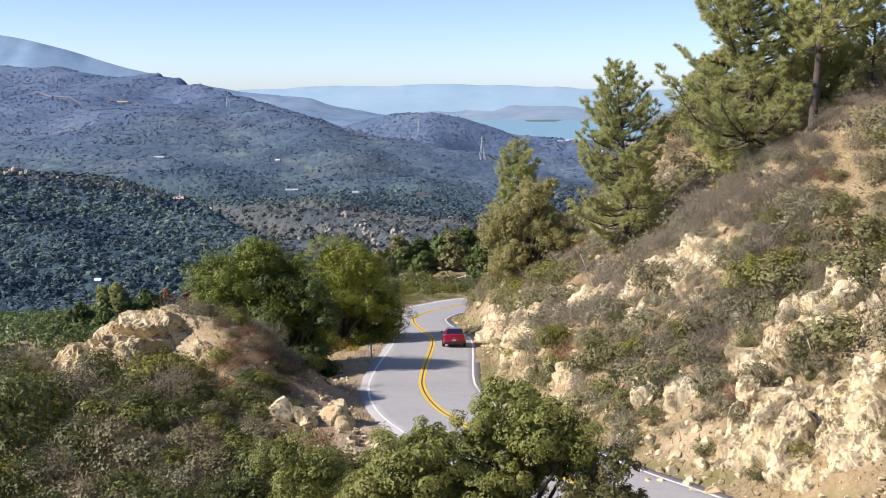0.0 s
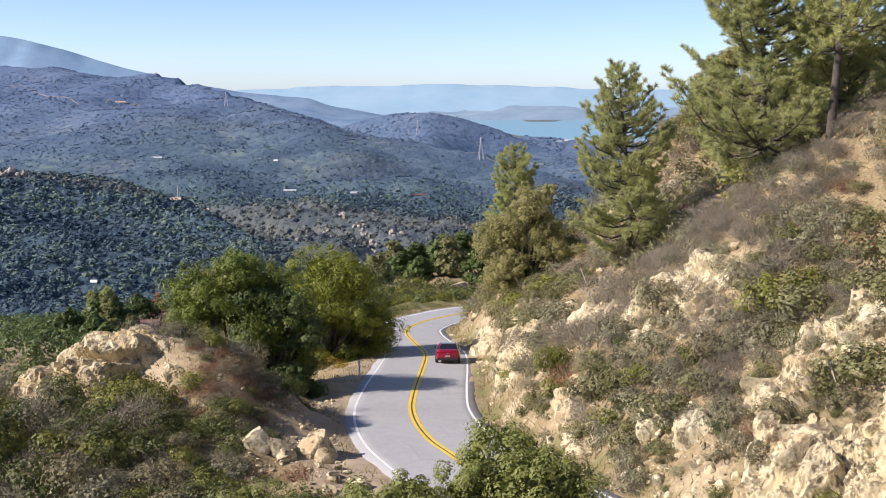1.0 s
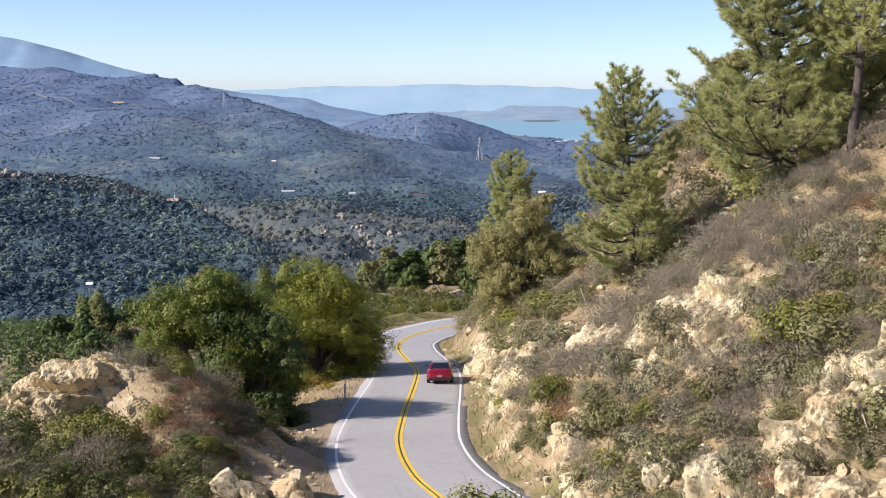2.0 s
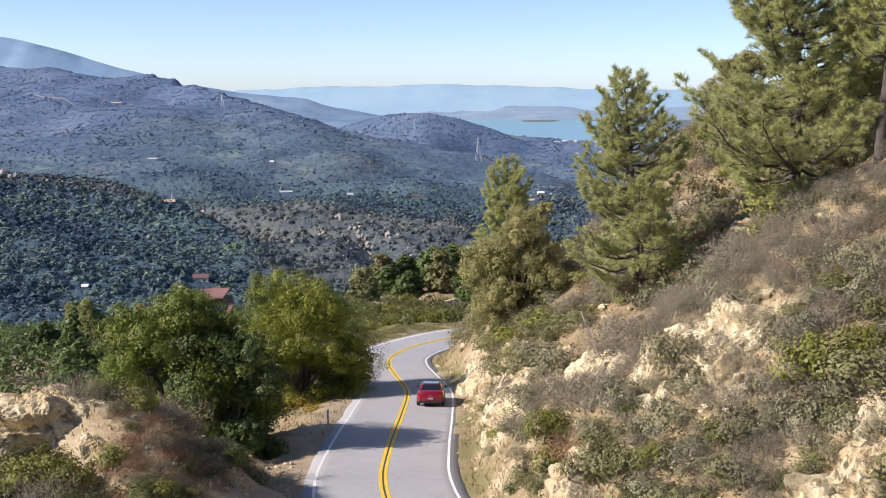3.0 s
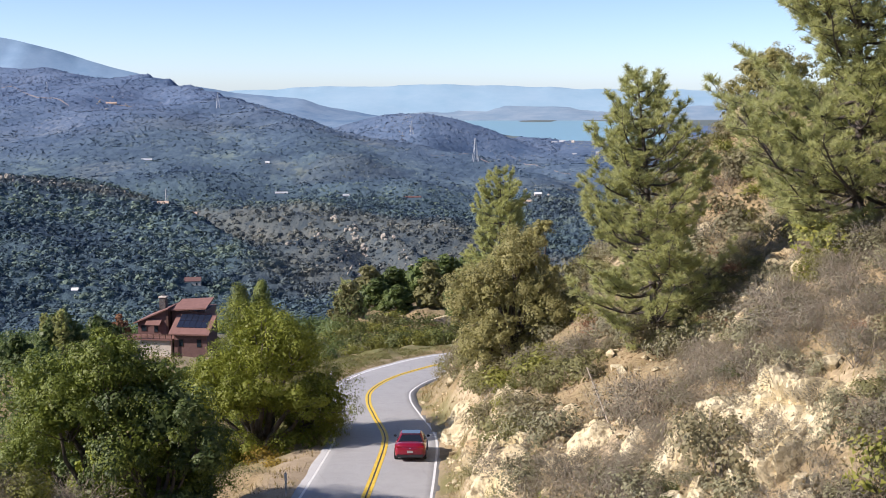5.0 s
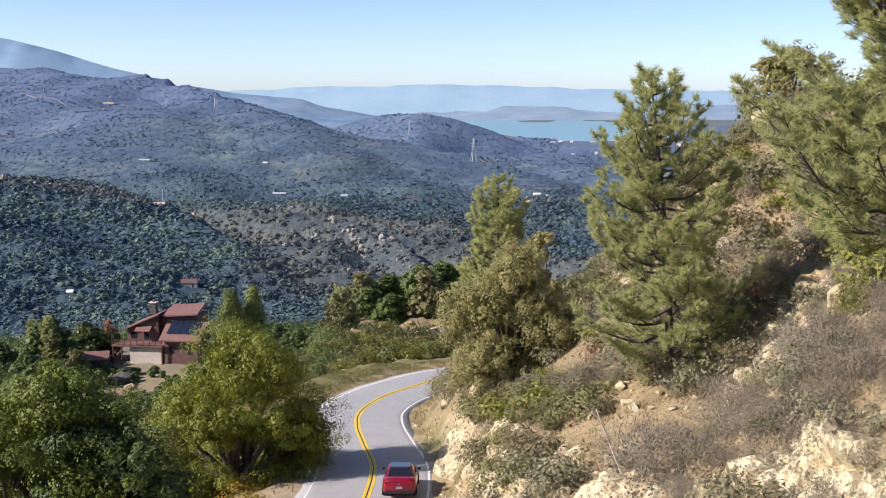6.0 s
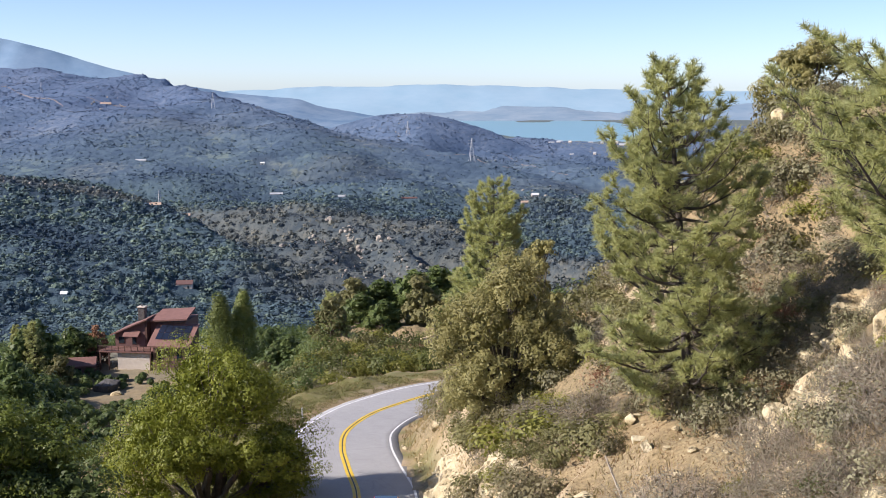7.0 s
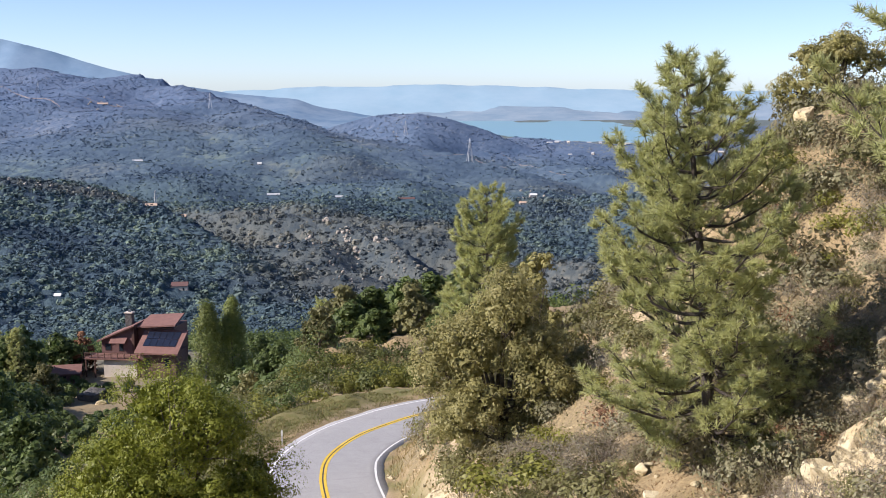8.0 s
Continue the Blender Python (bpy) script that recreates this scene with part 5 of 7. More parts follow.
stand(oak("oak_tree", 21, 13.0, 5.8, 90000, 0.058, M_OAKMID, 19, 0.1), -13.0, 77.5, 0, 0.2, "dense green live oak behind the rocky knoll", "oak tree", "roadside oaks")
stand(oak("oak_tree", 22, 8.6, 3.7, 30000, 0.075, M_OAKDARK, 10, 0.08), -10.3, 75.6, 1, 0.2, "dark rounded live oak beside the turnout", "oak tree", "roadside oaks")
stand(oak("oak_tree", 24, 10.6, 5.9, 100000, 0.056, M_OAK, 22, 0.08, (0.6, 0.2)), -9.3, 97.6, 0.3, 0.2, "large sunlit live oak overhanging the road", "oak tree", "roadside oaks")
stand(oak("oak_tree", 25, 9.4, 4.3, 50000, 0.06, M_OLIVE, 16, 0.06), 7.2, 97.0, 0, 0.2, "olive-grey oak clinging to the bank", "oak tree", "bank oaks")
stand(oak("oak_tree", 26, 8.2, 1.7, 10000, 0.075, M_OLIVE, 9, 0.1), 9.6, 105, 0, 0.2, "narrow yellow-green oak beside the pine", "oak tree", "bank oaks")
stand(oak("oak_tree", 27, 5.4, 3.2, 20000, 0.06, M_OLIVE, 11, 0.15), 24.5, 102, 0, 0.2, "round oak on the spur's crest", "oak tree", "bank oaks")
stand(oak("oak_tree", 28, 7.2, 3.0, 80000, 0.046, M_SCRUBOAK, 15, 0.05), 2.6, 36.6, 0, 0.1, "leafy green oak scrub below the road", "oak tree", "scrub oaks")
stand(oak("oak_tree", 29, 8.0, 3.2, 76000, 0.046, M_SCRUBOAK, 15, 0.06), -0.9, 36.0, 0, 0.1, "leafy green oak scrub below the road", "oak tree", "scrub oaks")
stand(oak("oak_tree", 30, 8.0, 2.9, 50000, 0.04, M_SCRUBOAK, 12, 0.1), -4.9, 39.0, 0, 0.1, "yellow-green oak scrub on the lower slope", "oak tree", "scrub oaks")
stand(oak("oak_tree", 31, 4.4, 2.0, 16000, 0.05, M_SHRUB, 9, 0.1), 5.2, 35.2, 0, 0.1, "leafy olive-green oak scrub below the road", "oak tree", "scrub oaks")

small = [oak("oak_tree", 40 + i, 7.5, 3.6, 2600, 0.3, m, 8, 0.16) for i, m in enumerate((M_OAKDARK, M_OAK, M_SHRUB))]
TR = rng(77)
spots = [(-20, 100, 0.9, 1), (-24, 108, 1.0, 0), (-15.5, 104, 0.75, 1), (-28, 95, 1.0, 0), (-20, 118, 0.9, 0), (-13, 118, 0.7, 2), (-12, 108, 0.6, 0), (-30, 122, 1, 0), (-25, 135, 1, 1),
         (-17, 132, 0.8, 0), (-33, 145, 1.0, 0), (-24, 152, 0.9, 0), (-18, 160, 0.8, 0), (-40, 165, 1.1, 0), (-30, 172, 1, 0), (-8, 187, 1.0, 2), (-4, 190, 1.05, 0), (0.5, 188, 1.0, 0), (3.5, 193, 1.1, 0),
         (-16, 205, 1.0, 0), (-22, 200, 0.9, 2), (-20, 215, 1.1, 0), (-26, 190, 0.9, 2), (8, 196, 1.1, 0), (-6, 205, 1.1, 0), (-64, 240, 0.9, 2), (-27, 240, 0.9, 0),
         (-68, 262, 1.3, 0), (-72, 250, 1.5, 0), (-78, 268, 1.3, 0), (-40, 275, 1.2, 0), (-55, 282, 1.2, 0), (-30, 262, 1.1, 0), (-66, 222, 1.0, 0), (-74, 230, 1.1, 0), (-36, 190, 0.9, 0),
         (-48, 185, 1.0, 0), (-58, 200, 1.1, 0), (-3, 176, 0.7, 0), (-9, 172, 0.7, 2), (-14, 168, 0.8, 0), (-20, 176, 0.8, 2), (2, 178, 0.8, 2), (6, 172, 0.8, 0), (-22, 166, 0.7, 0), (-6, 180, 0.8, 0), (-26, 180, 0.9, 0), (9, 182, 0.9, 0), (-24, 184, 0.8, 2), (-20, 186, 0.7, 0), (-24, 86, 0.9, 0), (-30, 80, 1.0, 1), (-34, 102, 1.0, 0), (-38, 118, 1.0, 0), (-44, 140, 1.0, 0)]
for x_, y_, size_, k_ in spots:
    size_ *= 0.4 if sight_line(x_, y_) < 9 and y_ > 98 else 1.0
    if x_ < -14 and y_ < 160:
        size_ *= 0.75
    put_copy(small[k_], planted(x_, y_, TR.uniform(0, 6), size_, 0.2, TR.uniform(0.85, 1.1)))
for o in small:
    stow(o)
for o in [o for o in scene.objects if o.name.startswith("oak_tree") and "label" not in o.keys()]:
    tagged(o, "rounded dark green oak on the wooded slope", "oak tree", "slope oaks")

for x_, y_, h_, r_ in ((-33.2, 230, 12.5, 3.4), (-29.6, 233, 11.8, 2.7)):
    stand(spire("poplar_tree", int(h_ * 10), h_ * 1.3, r_, 14000, 0.15, M_POPLAR), x_, y_, 0, 0.2, "tall pale green tree beside the house", "tree", "yard trees")
stand(pine("pine_tree", 17, 10.4, 3.6, 0.5, (0, 0), 0.35, 0.4, 0.06, 14), -12.2, 207, 0, 0.1, "pale spreading pine beyond the gate", "pine tree", "yard pines")
stand(pine("pine_tree", 18, 12.0, 3.2, 0.5, (0, 0), 0.05, 0.4, 0.07, 14), -71, 247, 0, 0.1, "dark conifer below the house", "pine tree", "yard pines")
stand(pine("pine_tree", 19, 10.0, 2.8, 0.5, (0, 0), 0.05, 0.4, 0.07, 14), -76, 252, 1, 0.1, "dark conifer below the house", "pine tree", "yard pines")
stand(oak("bare_tree", 32, 9.0, 2.6, 1500, 0.2, M_RUST, 9, 0.3), -64, 264, 0, 0.1, "reddish half-bare tree beside the house", "tree", "yard trees")


# ---------------------------------------------------------------- bushes
KINDS = [
    ("olive_bush", M_SHRUB, dict(leaves=1350, leaf=0.046, twigs=8, height=0.8, fine=150), "olive-green chaparral bush on the slope"),
    ("grey_bush", M_DRY, dict(leaves=1000, leaf=0.024, twigs=14, height=0.75, fine=900), "grey-brown leafless brush with tangled twigs"),
    ("sage_bush", M_SAGE, dict(leaves=1150, leaf=0.04, twigs=10, height=0.75, fine=420), "grey-green sage bush on the slope"),
    ("green_bush", M_GREEN, dict(leaves=1350, leaf=0.048, twigs=8, height=0.85, fine=60), "bright green leafy bush on the slope"),
    ("rust_bush", M_RUST, dict(leaves=700, leaf=0.03, twigs=14, height=0.65, fine=800, twig_material=M_RUST), "rust-brown dry bush on the slope"),
    ("golden_bush", M_GOLD, dict(leaves=900, leaf=0.06, twigs=10, height=0.7), "golden-leaved bush beside the road"),
    ("scrub_bush", M_SCRUB, dict(leaves=1250, leaf=0.042, twigs=10, height=0.8, fine=350), "brownish olive scrub oak bush on the slope"),
    ("dark_bush", M_DARKBUSH, dict(leaves=1350, leaf=0.046, twigs=8, height=0.85, fine=100), "dark green leafy bush on the slope"),
    ("leafless_bush", M_TWIGGY, dict(leaves=900, leaf=0.023, twigs=16, height=0.8, fine=1000), "pale grey leafless bush of fine twigs"),
]
patterns = [[shrub(n, 200 + 10 * i + k, m, **a) for k in range(2)] + [shrub(n, 205 + 10 * i, m, **dict(a, leaves=int(a["leaves"] * 0.62), leaf=a["leaf"] * 1.2, twigs=a["twigs"] // 2, fine=a.get("fine", 0) // 3))]
            for i, (n, m, a, lab) in enumerate(KINDS)]
B = rng(99)
taken = []
made_of = [0] * len(KINDS)


def bush(kind, x_, y_, size_, tall=1.0, label=""):
    kind = 8 if kind == 1 and B.uniform() < 0.45 else kind
    if made_of[kind] >= 285:
        kind = min((0, 6, 2, 8, 1, 7), key=lambda k: made_of[k])
    made_of[kind] += 1
    ob = put_copy(patterns[kind][2 if y_ > 84 or x_ < -16 or size_ < 0.8 else int(B.integers(2))], planted(x_, y_, B.uniform(0, 6.3), size_, 0.05, tall))
    taken.append((x_, y_, size_ * 0.9))
    return tagged(ob, label or KINDS[kind][3], "bush", KINDS[kind][0].replace("_", " ") + "es")


# those that stand out
for k_, x_, y_, s_, t_, lab_ in ((0, 8.6, 56.2, 1.5, 1.25, "large dark green bush on the bank"), (3, 8.0, 54.8, 1.0, 1.1, ""), (3, 9.6, 55.6, 1.0, 1.2, "bright green broom-like bush"),
                                 (0, 6.9, 55.4, 1.1, 1.2, ""), (4, 15.9, 60.2, 0.9, 0.9, "rust-red bush on the upper slope"), (5, -8.3, 93.4, 1.4, 0.8, "golden bush under the oak"),
                                 (5, -7.2, 91.4, 0.9, 0.8, "golden bush under the oak"), (3, -11.9, 60.6, 1.1, 0.8, "round bright bush below the crag"), (3, -12.9, 57.4, 1.3, 0.9, "dark glossy bush on the knoll's slope"),
                                 (2, -8.9, 53.4, 1.5, 1.0, "silvery sage bush on the knoll's slope"), (4, -5.9, 53.6, 1.2, 0.9, "brown dry bush beside the turnout"), (2, -11.4, 47.8, 1.5, 1.2, "silvery grey-green bush on the slope"),
                                 (2, 10.4, 57.0, 1.6, 1.0, "large grey-green bush below the crag"), (0, 8.0, 60.2, 1.3, 1.0, ""), (1, 12.2, 55.8, 1.5, 1.0, ""), (2, 14.4, 57.2, 1.4, 1.0, ""), (1, 15.2, 59.2, 1.4, 1.0, ""), (6, 9.2, 58.4, 1.2, 1.0, ""), (1, 13.6, 54.4, 1.6, 1.0, ""),
                                 (0, -4.2, 46.4, 1.4, 1.1, ""), (3, -7.8, 46.4, 1.4, 1.0, ""), (4, -0.6, 161, 2.2, 1.3, "rust-brown thicket above the bend"), (4, 1.8, 163, 2.2, 1.2, "rust-brown thicket above the bend"),
                                 (4, 15.2, 76.6, 1.2, 0.8, "rust-brown dead brush in the pine's shade"), (4, 16.8, 80.5, 1.3, 0.9, "rust-brown dead brush in the pine's shade"), (1, 13.9, 73.2, 1.2, 0.8, "")):
    bush(k_, x_, y_, s_, t_, lab_)
for i in range(64):
    x_, y_ = B.uniform(-13.0, -8.0), B.uniform(58, 67)
    if x_ > -11.4 or y_ < 60.5:
        bush(int(B.choice([4, 8, 1, 4, 6])), x_, y_, B.uniform(0.6, 1.15), 0.8, "brown dry brush on the knoll's shaded side")
for i in range(34):
    bush(int(B.choice([4, 0, 6, 7])), B.uniform(-12.4, -7.6), B.uniform(53.5, 63), B.uniform(0.6, 1.0), 0.8, "dark dry brush on the knoll's slope")
for i in range(26):
    bush(int(B.choice([0, 6, 0, 2])), B.uniform(13.5, 18.5), B.uniform(75.5, 86), B.uniform(0.9, 1.5), 0.95, "olive scrub oak bush among the pines")
for i in range(64):
    bush(int(B.choice([7, 7, 0, 3, 7])), -14 + i * 0.3 + B.normal() * 0.5, 149 + (i % 8) * 2.6 + B.normal(), B.uniform(1.4, 2.6), 1.1, "dark olive thicket beyond the bend")



def bare(x_, y_):
    """Places that stay open: the crag, bare soil below the pine, the outcrops."""
    for a, b, c, e, share in ((-16.0, 61.0, 7.0, 2.4, 0.9), (-5.6, 57.0, 2.9, 6.0, 0.97), (-4.4, 53.6, 2.4, 4.2, 0.93), (-7.0, 57.2, 2.4, 2.0, 0.9), (9.5, 76.5, 3.0, 4.5, 0.9), (10.0, 72.6, 2.6, 4.2, 0.96), (11.8, 57.2, 1.6, 2.0, 0.9), (15.2, 46.5, 3.2, 3.4, 0.9), (13.6, 43, 3.4, 2.8, 0.9), (10.6, 50, 2.2, 3.4, 0.75), (6.0, 82, 1.8, 4.5, 0.85), (15.2, 72.6, 2.0, 2.2, 0.93), (6.2, 57, 1.2, 4, 0.6)):
        wider = 1.0 if share > 0.94 else 0.0
        if np.hypot((x_ - a) / (c + wider), (y_ - b) / (e + wider)) < 1 and B.uniform() < share:
            return True
    return False


def scatter(count, x0, x1, y0, y1, uphill, small_, big_, choose, near_=1.4, far_=34.0, gap=0.5):
    tries = made = 0
    while tries < count * 14 and made < count:
        tries += 1
        x_, y_ = B.uniform(x0, x1), B.uniform(y0, y1)
        s_, _, _ = beside(np.array([x_]), np.array([y_]))
        d_ = abs(s_[0]) - HALF
        size_ = small_ + (big_ - small_) * B.uniform() ** 1.5
        if (s_[0] > 0) != uphill or d_ < near_ + size_ * 0.72 or d_ > far_ or bare(x_, y_):
            continue
        if uphill and d_ < 5 and B.uniform() < 0.4 or (not uphill and 68 < y_ < 104 and d_ < 7):
            continue
        if any(abs(x_ - a) < 5 and np.hypot(x_ - a, y_ - b) < (size_ + c) * gap for a, b, c in taken):
            continue
        zone = float(fbm(np.array([x_ / 8]), np.array([y_ / 8]), 2, 55)[0]) + B.normal() * 0.1
        bush(choose(zone, B.uniform()), x_, y_, size_, B.uniform(0.75, 1.2))
        made += 1


scatter(500, 4, 26, 40, 86, True, 0.8, 2.4, lambda z, u: 4 if u < 0.025 else 3 if u < 0.09 else (1 if z < 0.46 else 2 if z < 0.52 else 6 if u < 0.55 else 0), gap=0.42)
scatter(450, 3, 32, 83, 124, True, 1.0, 2.2, lambda z, u: 4 if u < 0.03 else 3 if u < 0.15 else 1 if z < 0.44 else 6 if u < 0.45 else 2 if u < 0.65 else 0, gap=0.25)
scatter(520, -30, 3, 42, 68, False, 0.8, 2.5, lambda z, u: 3 if u < 0.09 else 2 if u < 0.24 else (7 if u < 0.75 else 6) if z > 0.47 else 1 if u < 0.62 else 7, 2.0, 40, 0.36)
scatter(190, -34, -6, 84, 150, False, 0.9, 2.2, lambda z, u: 0 if z > 0.4 else 3, 5.5, 32, 0.4)
for i in range(16):
    a_, q_ = i * 2.4, math.sqrt((i + 0.5) / 16)
    bush(int(B.choice([6, 1, 2, 0])), 12.9 + 2.9 * q_ * math.cos(a_), 53.6 + 2.3 * q_ * math.sin(a_), B.uniform(0.9, 1.5), 1.0)
for i in range(26):
    a_, q_ = i * 2.4, math.sqrt((i + 0.5) / 26)
    bush(int(B.choice([6, 0, 2, 3, 1, 4])) if i % 6 else 0, 17.6 + 4.2 * q_ * math.cos(a_), 88.0 + 4.4 * q_ * math.sin(a_), B.uniform(0.8, 1.5), 0.9)
for i in range(34):
    a_, q_ = i * 2.4, math.sqrt((i + 0.5) / 34)
    x_, y_ = 16.6 + 4.0 * q_ * math.cos(a_), 61.5 + 5.0 * q_ * math.sin(a_)
    if np.hypot(x_ - 13.1, y_ - 59.4) > 2.2:
        bush(int(B.choice([6, 1, 2, 0, 1])), x_, y_, B.uniform(0.8, 1.4), 1.0)
for i in range(96):
    x_, y_ = B.uniform(7.5, 19), B.uniform(49, 66)
    if np.hypot((x_ - 13.1) / 2.0, (y_ - 59.4) / 2.3) > 1 and np.hypot((x_ - 10.8) / 1.6, (y_ - 62.2) / 1.2) > 1:
        bush(int(B.choice([1, 8, 2, 6, 1, 0])), x_, y_, B.uniform(0.7, 1.35), B.uniform(0.8, 1.1))
for i in range(230):
    y_, s_ = B.uniform(40, 62), HALF + (B.uniform(1.3, 7) if i % 2 else B.uniform(1.6, 15))
    q_ = int(np.argmin(np.abs(LINE[:, 1] - y_)))
    bush(int(B.choice([1, 1, 6, 2])), LINE[q_, 0] + SIDE[q_, 0] * s_, LINE[q_, 1] + SIDE[q_, 1] * s_, B.uniform(0.35, 0.75), 0.9, "small dry tuft of brush among the rocks")
for row in patterns:
    for o in row:
        stow(o)


# dry grass on the verges and between the bushes
def grass(name, n, seed, material, pick, height, label):
    r = rng(seed)
    x, y = r.uniform(-20, 22, n), r.uniform(40, 140, n)
    s, _, _ = beside(x, y)
    d = np.abs(s) - HALF
    keep = pick(x, y, s, d)
    x, y = x[keep], y[keep]
    m = len(x)
    z = ground(x, y)
    base = np.stack([x, y, z - 0.03], axis=1)
    h = height * r.uniform(0.4, 1.2, m)
    a = r.uniform(0, 2 * np.pi, m)
    w = np.stack([np.cos(a), np.sin(a), 0 * a], axis=1) * (0.018 + 0.02 * r.uniform(size=m))[:, None]
    tip = base + np.stack([r.normal(size=m) * 0.4 * h, r.normal(size=m) * 0.4 * h, h], axis=1)
    v = np.stack([base - w, base + w, tip], axis=1).reshape(-1, 3)
    tagged(obj(name, mesh_of(name, v, np.arange(3 * m).reshape(-1, 3), [material])), label, "grass", kind="stuff")


def low_brush():
    """Twiggy ground cover that hides most of the soil."""
    r = rng(310)
    x, y = np.concatenate([r.uniform(-24, 32, 150000), r.uniform(-30, 1, 110000)]), np.concatenate([r.uniform(38, 124, 150000), r.uniform(36, 62, 110000)])
    mixed = r.permutation(len(x))
    x, y = x[mixed], y[mixed]
    s, _, _ = beside(x, y)
    d = np.abs(s) - HALF
    keep = (((s > 0) & (d > 2.4)) | ((s < 0) & (d > 3.4) & ~((np.hypot((x + 15.5) / 7, (y - 61.5) / 2.6) < 1) | (np.hypot((x + 5.4) / 3.2, (y - 57.0) / 6.0) < 1)))) & (fbm(x / 2.2, y / 2.2, 3, 83) > 0.44) & (np.hypot((x - 9.8) / 3.0, (y - 74.0) / 5.5) > 1) 
    x, y = x[keep], y[keep]
    lump = fbm(x / 0.8, y / 0.8, 2, 84)
    c = np.stack([x, y, ground(x, y) + r.uniform(0, 0.75, len(x)) * lump], axis=1)
    v, f = leaf_quads(c, 0.055, r)
    west = (x < 0) & (y < 64)
    dry = r.uniform(0, 1, len(x)) > 0.7
    for name_, pick, mat_, lab in (("low_brush", ~west & ~dry, M_SHRUB, "low olive undergrowth on the slopes"), ("dry_undergrowth", dry, M_DRY, "low grey-brown dry undergrowth"),
                                   ("dark_undergrowth", west & ~dry, M_DARKBUSH, "low dark green undergrowth below the knoll")):
        part_v = v.reshape(-1, 3, 3)[pick].reshape(-1, 3)
        tagged(obj(name_, mesh_of(name_, part_v, np.arange(len(part_v)).reshape(-1, 3), [mat_])), lab, "undergrowth", kind="stuff")


low_brush()
grass("needle_litter", 420000, 304, M_LITTER, lambda x, y, s, d: (np.hypot((x - 10.4) / 3.6, (y - 74.5) / 6.5) < 1) & (d > 1.5), 0.09, "brown needle litter and dry grass below the pine")
grass("bank_grass", 420000, 305, M_BANK, lambda x, y, s, d: (s < 0) & (y > 98) & (d > 0.8) & (d < 10) & (fbm(x / 1.4, y / 1.4, 3, 86) > 0.4), 0.17, "dry yellow-green grass on the bend's outer bank")
grass("verge_straw", 60000, 303, M_STRAW, lambda x, y, s, d: (s > 0) & (d > 0.9) & (d < 5) & (fbm(x / 1.6, y / 1.6, 3, 85) > 0.42), 0.42, "dry grey-gold grass along the bank's foot")
grass("dry_grass", 70000, 301, M_STRAW, lambda x, y, s, d: (d > 0.7) & (d < 12) & (fbm(x / 2, y / 2, 3, 80) > 0.5), 0.3, "straw-coloured grass between the bushes")
grass("verge_grass", 60000, 302, M_GREEN, lambda x, y, s, d: (d > 0.35) & (((s > 0) & (d < 1.9)) | ((s < 0) & (y > 98) & (d > 1.6) & (d < 8))) & (fbm(x / 1.2, y / 1.2, 3, 81) > 0.47), 0.1, "short green grass on the verges")


# ---------------------------------------------------------------- the red car
def gloss(name, colour, rough=0.25, metal=0.0, coat=0.0):
    m, t, n, l, b = nodes_of(name)
    c = ramp(t, grain(t, 6.0, 4, where(t)), [(0.3, tuple(v * 0.93 for v in colour)), (0.7, tuple(min(1, v * 1.05) for v in colour))])
    l.new(c, b.inputs["Base Color"])
    b.inputs["Roughness"].default_value, b.inputs["Metallic"].default_value, b.inputs["Coat Weight"].default_value = rough, metal, coat
    b.inputs["Coat Roughness"].default_value = 0.05
    return m


M_RED = gloss("red_car_paint", (0.23, 0.002, 0.02), 0.3, 0.1, 0.6)
M_GLASS = gloss("dark_car_glass", (0.012, 0.016, 0.024), 0.06)
M_BLACK = gloss("black_trim", (0.02, 0.02, 0.022), 0.45)
M_TYRE = surface("tyre_rubber", (0.015, 0.015, 0.015), (0.035, 0.035, 0.035), 8, 60, 0.9, 0.3)
M_RIM = gloss("alloy_rim", (0.4, 0.4, 0.42), 0.3, 0.9)
M_TAIL = gloss("tail_lamp_glass", (0.28, 0.004, 0.006), 0.12)
M_PLATE = gloss("pale_plate", (0.3, 0.3, 0.3), 0.5)


def loft(stations):
    """Closes rings of equal length into a solid skin."""
    bm = bmesh.new()
    rings = [[bm.verts.new(p) for p in ring] for ring in stations]
    k = len(rings[0])
    for a, b in zip(rings[:-1], rings[1:]):
        for i in range(k):
            bm.faces.new((a[i], a[(i + 1) % k], b[(i + 1) % k], b[i]))
    bm.faces.new(rings[0][::-1])
    bm.faces.new(rings[-1])
    return bm


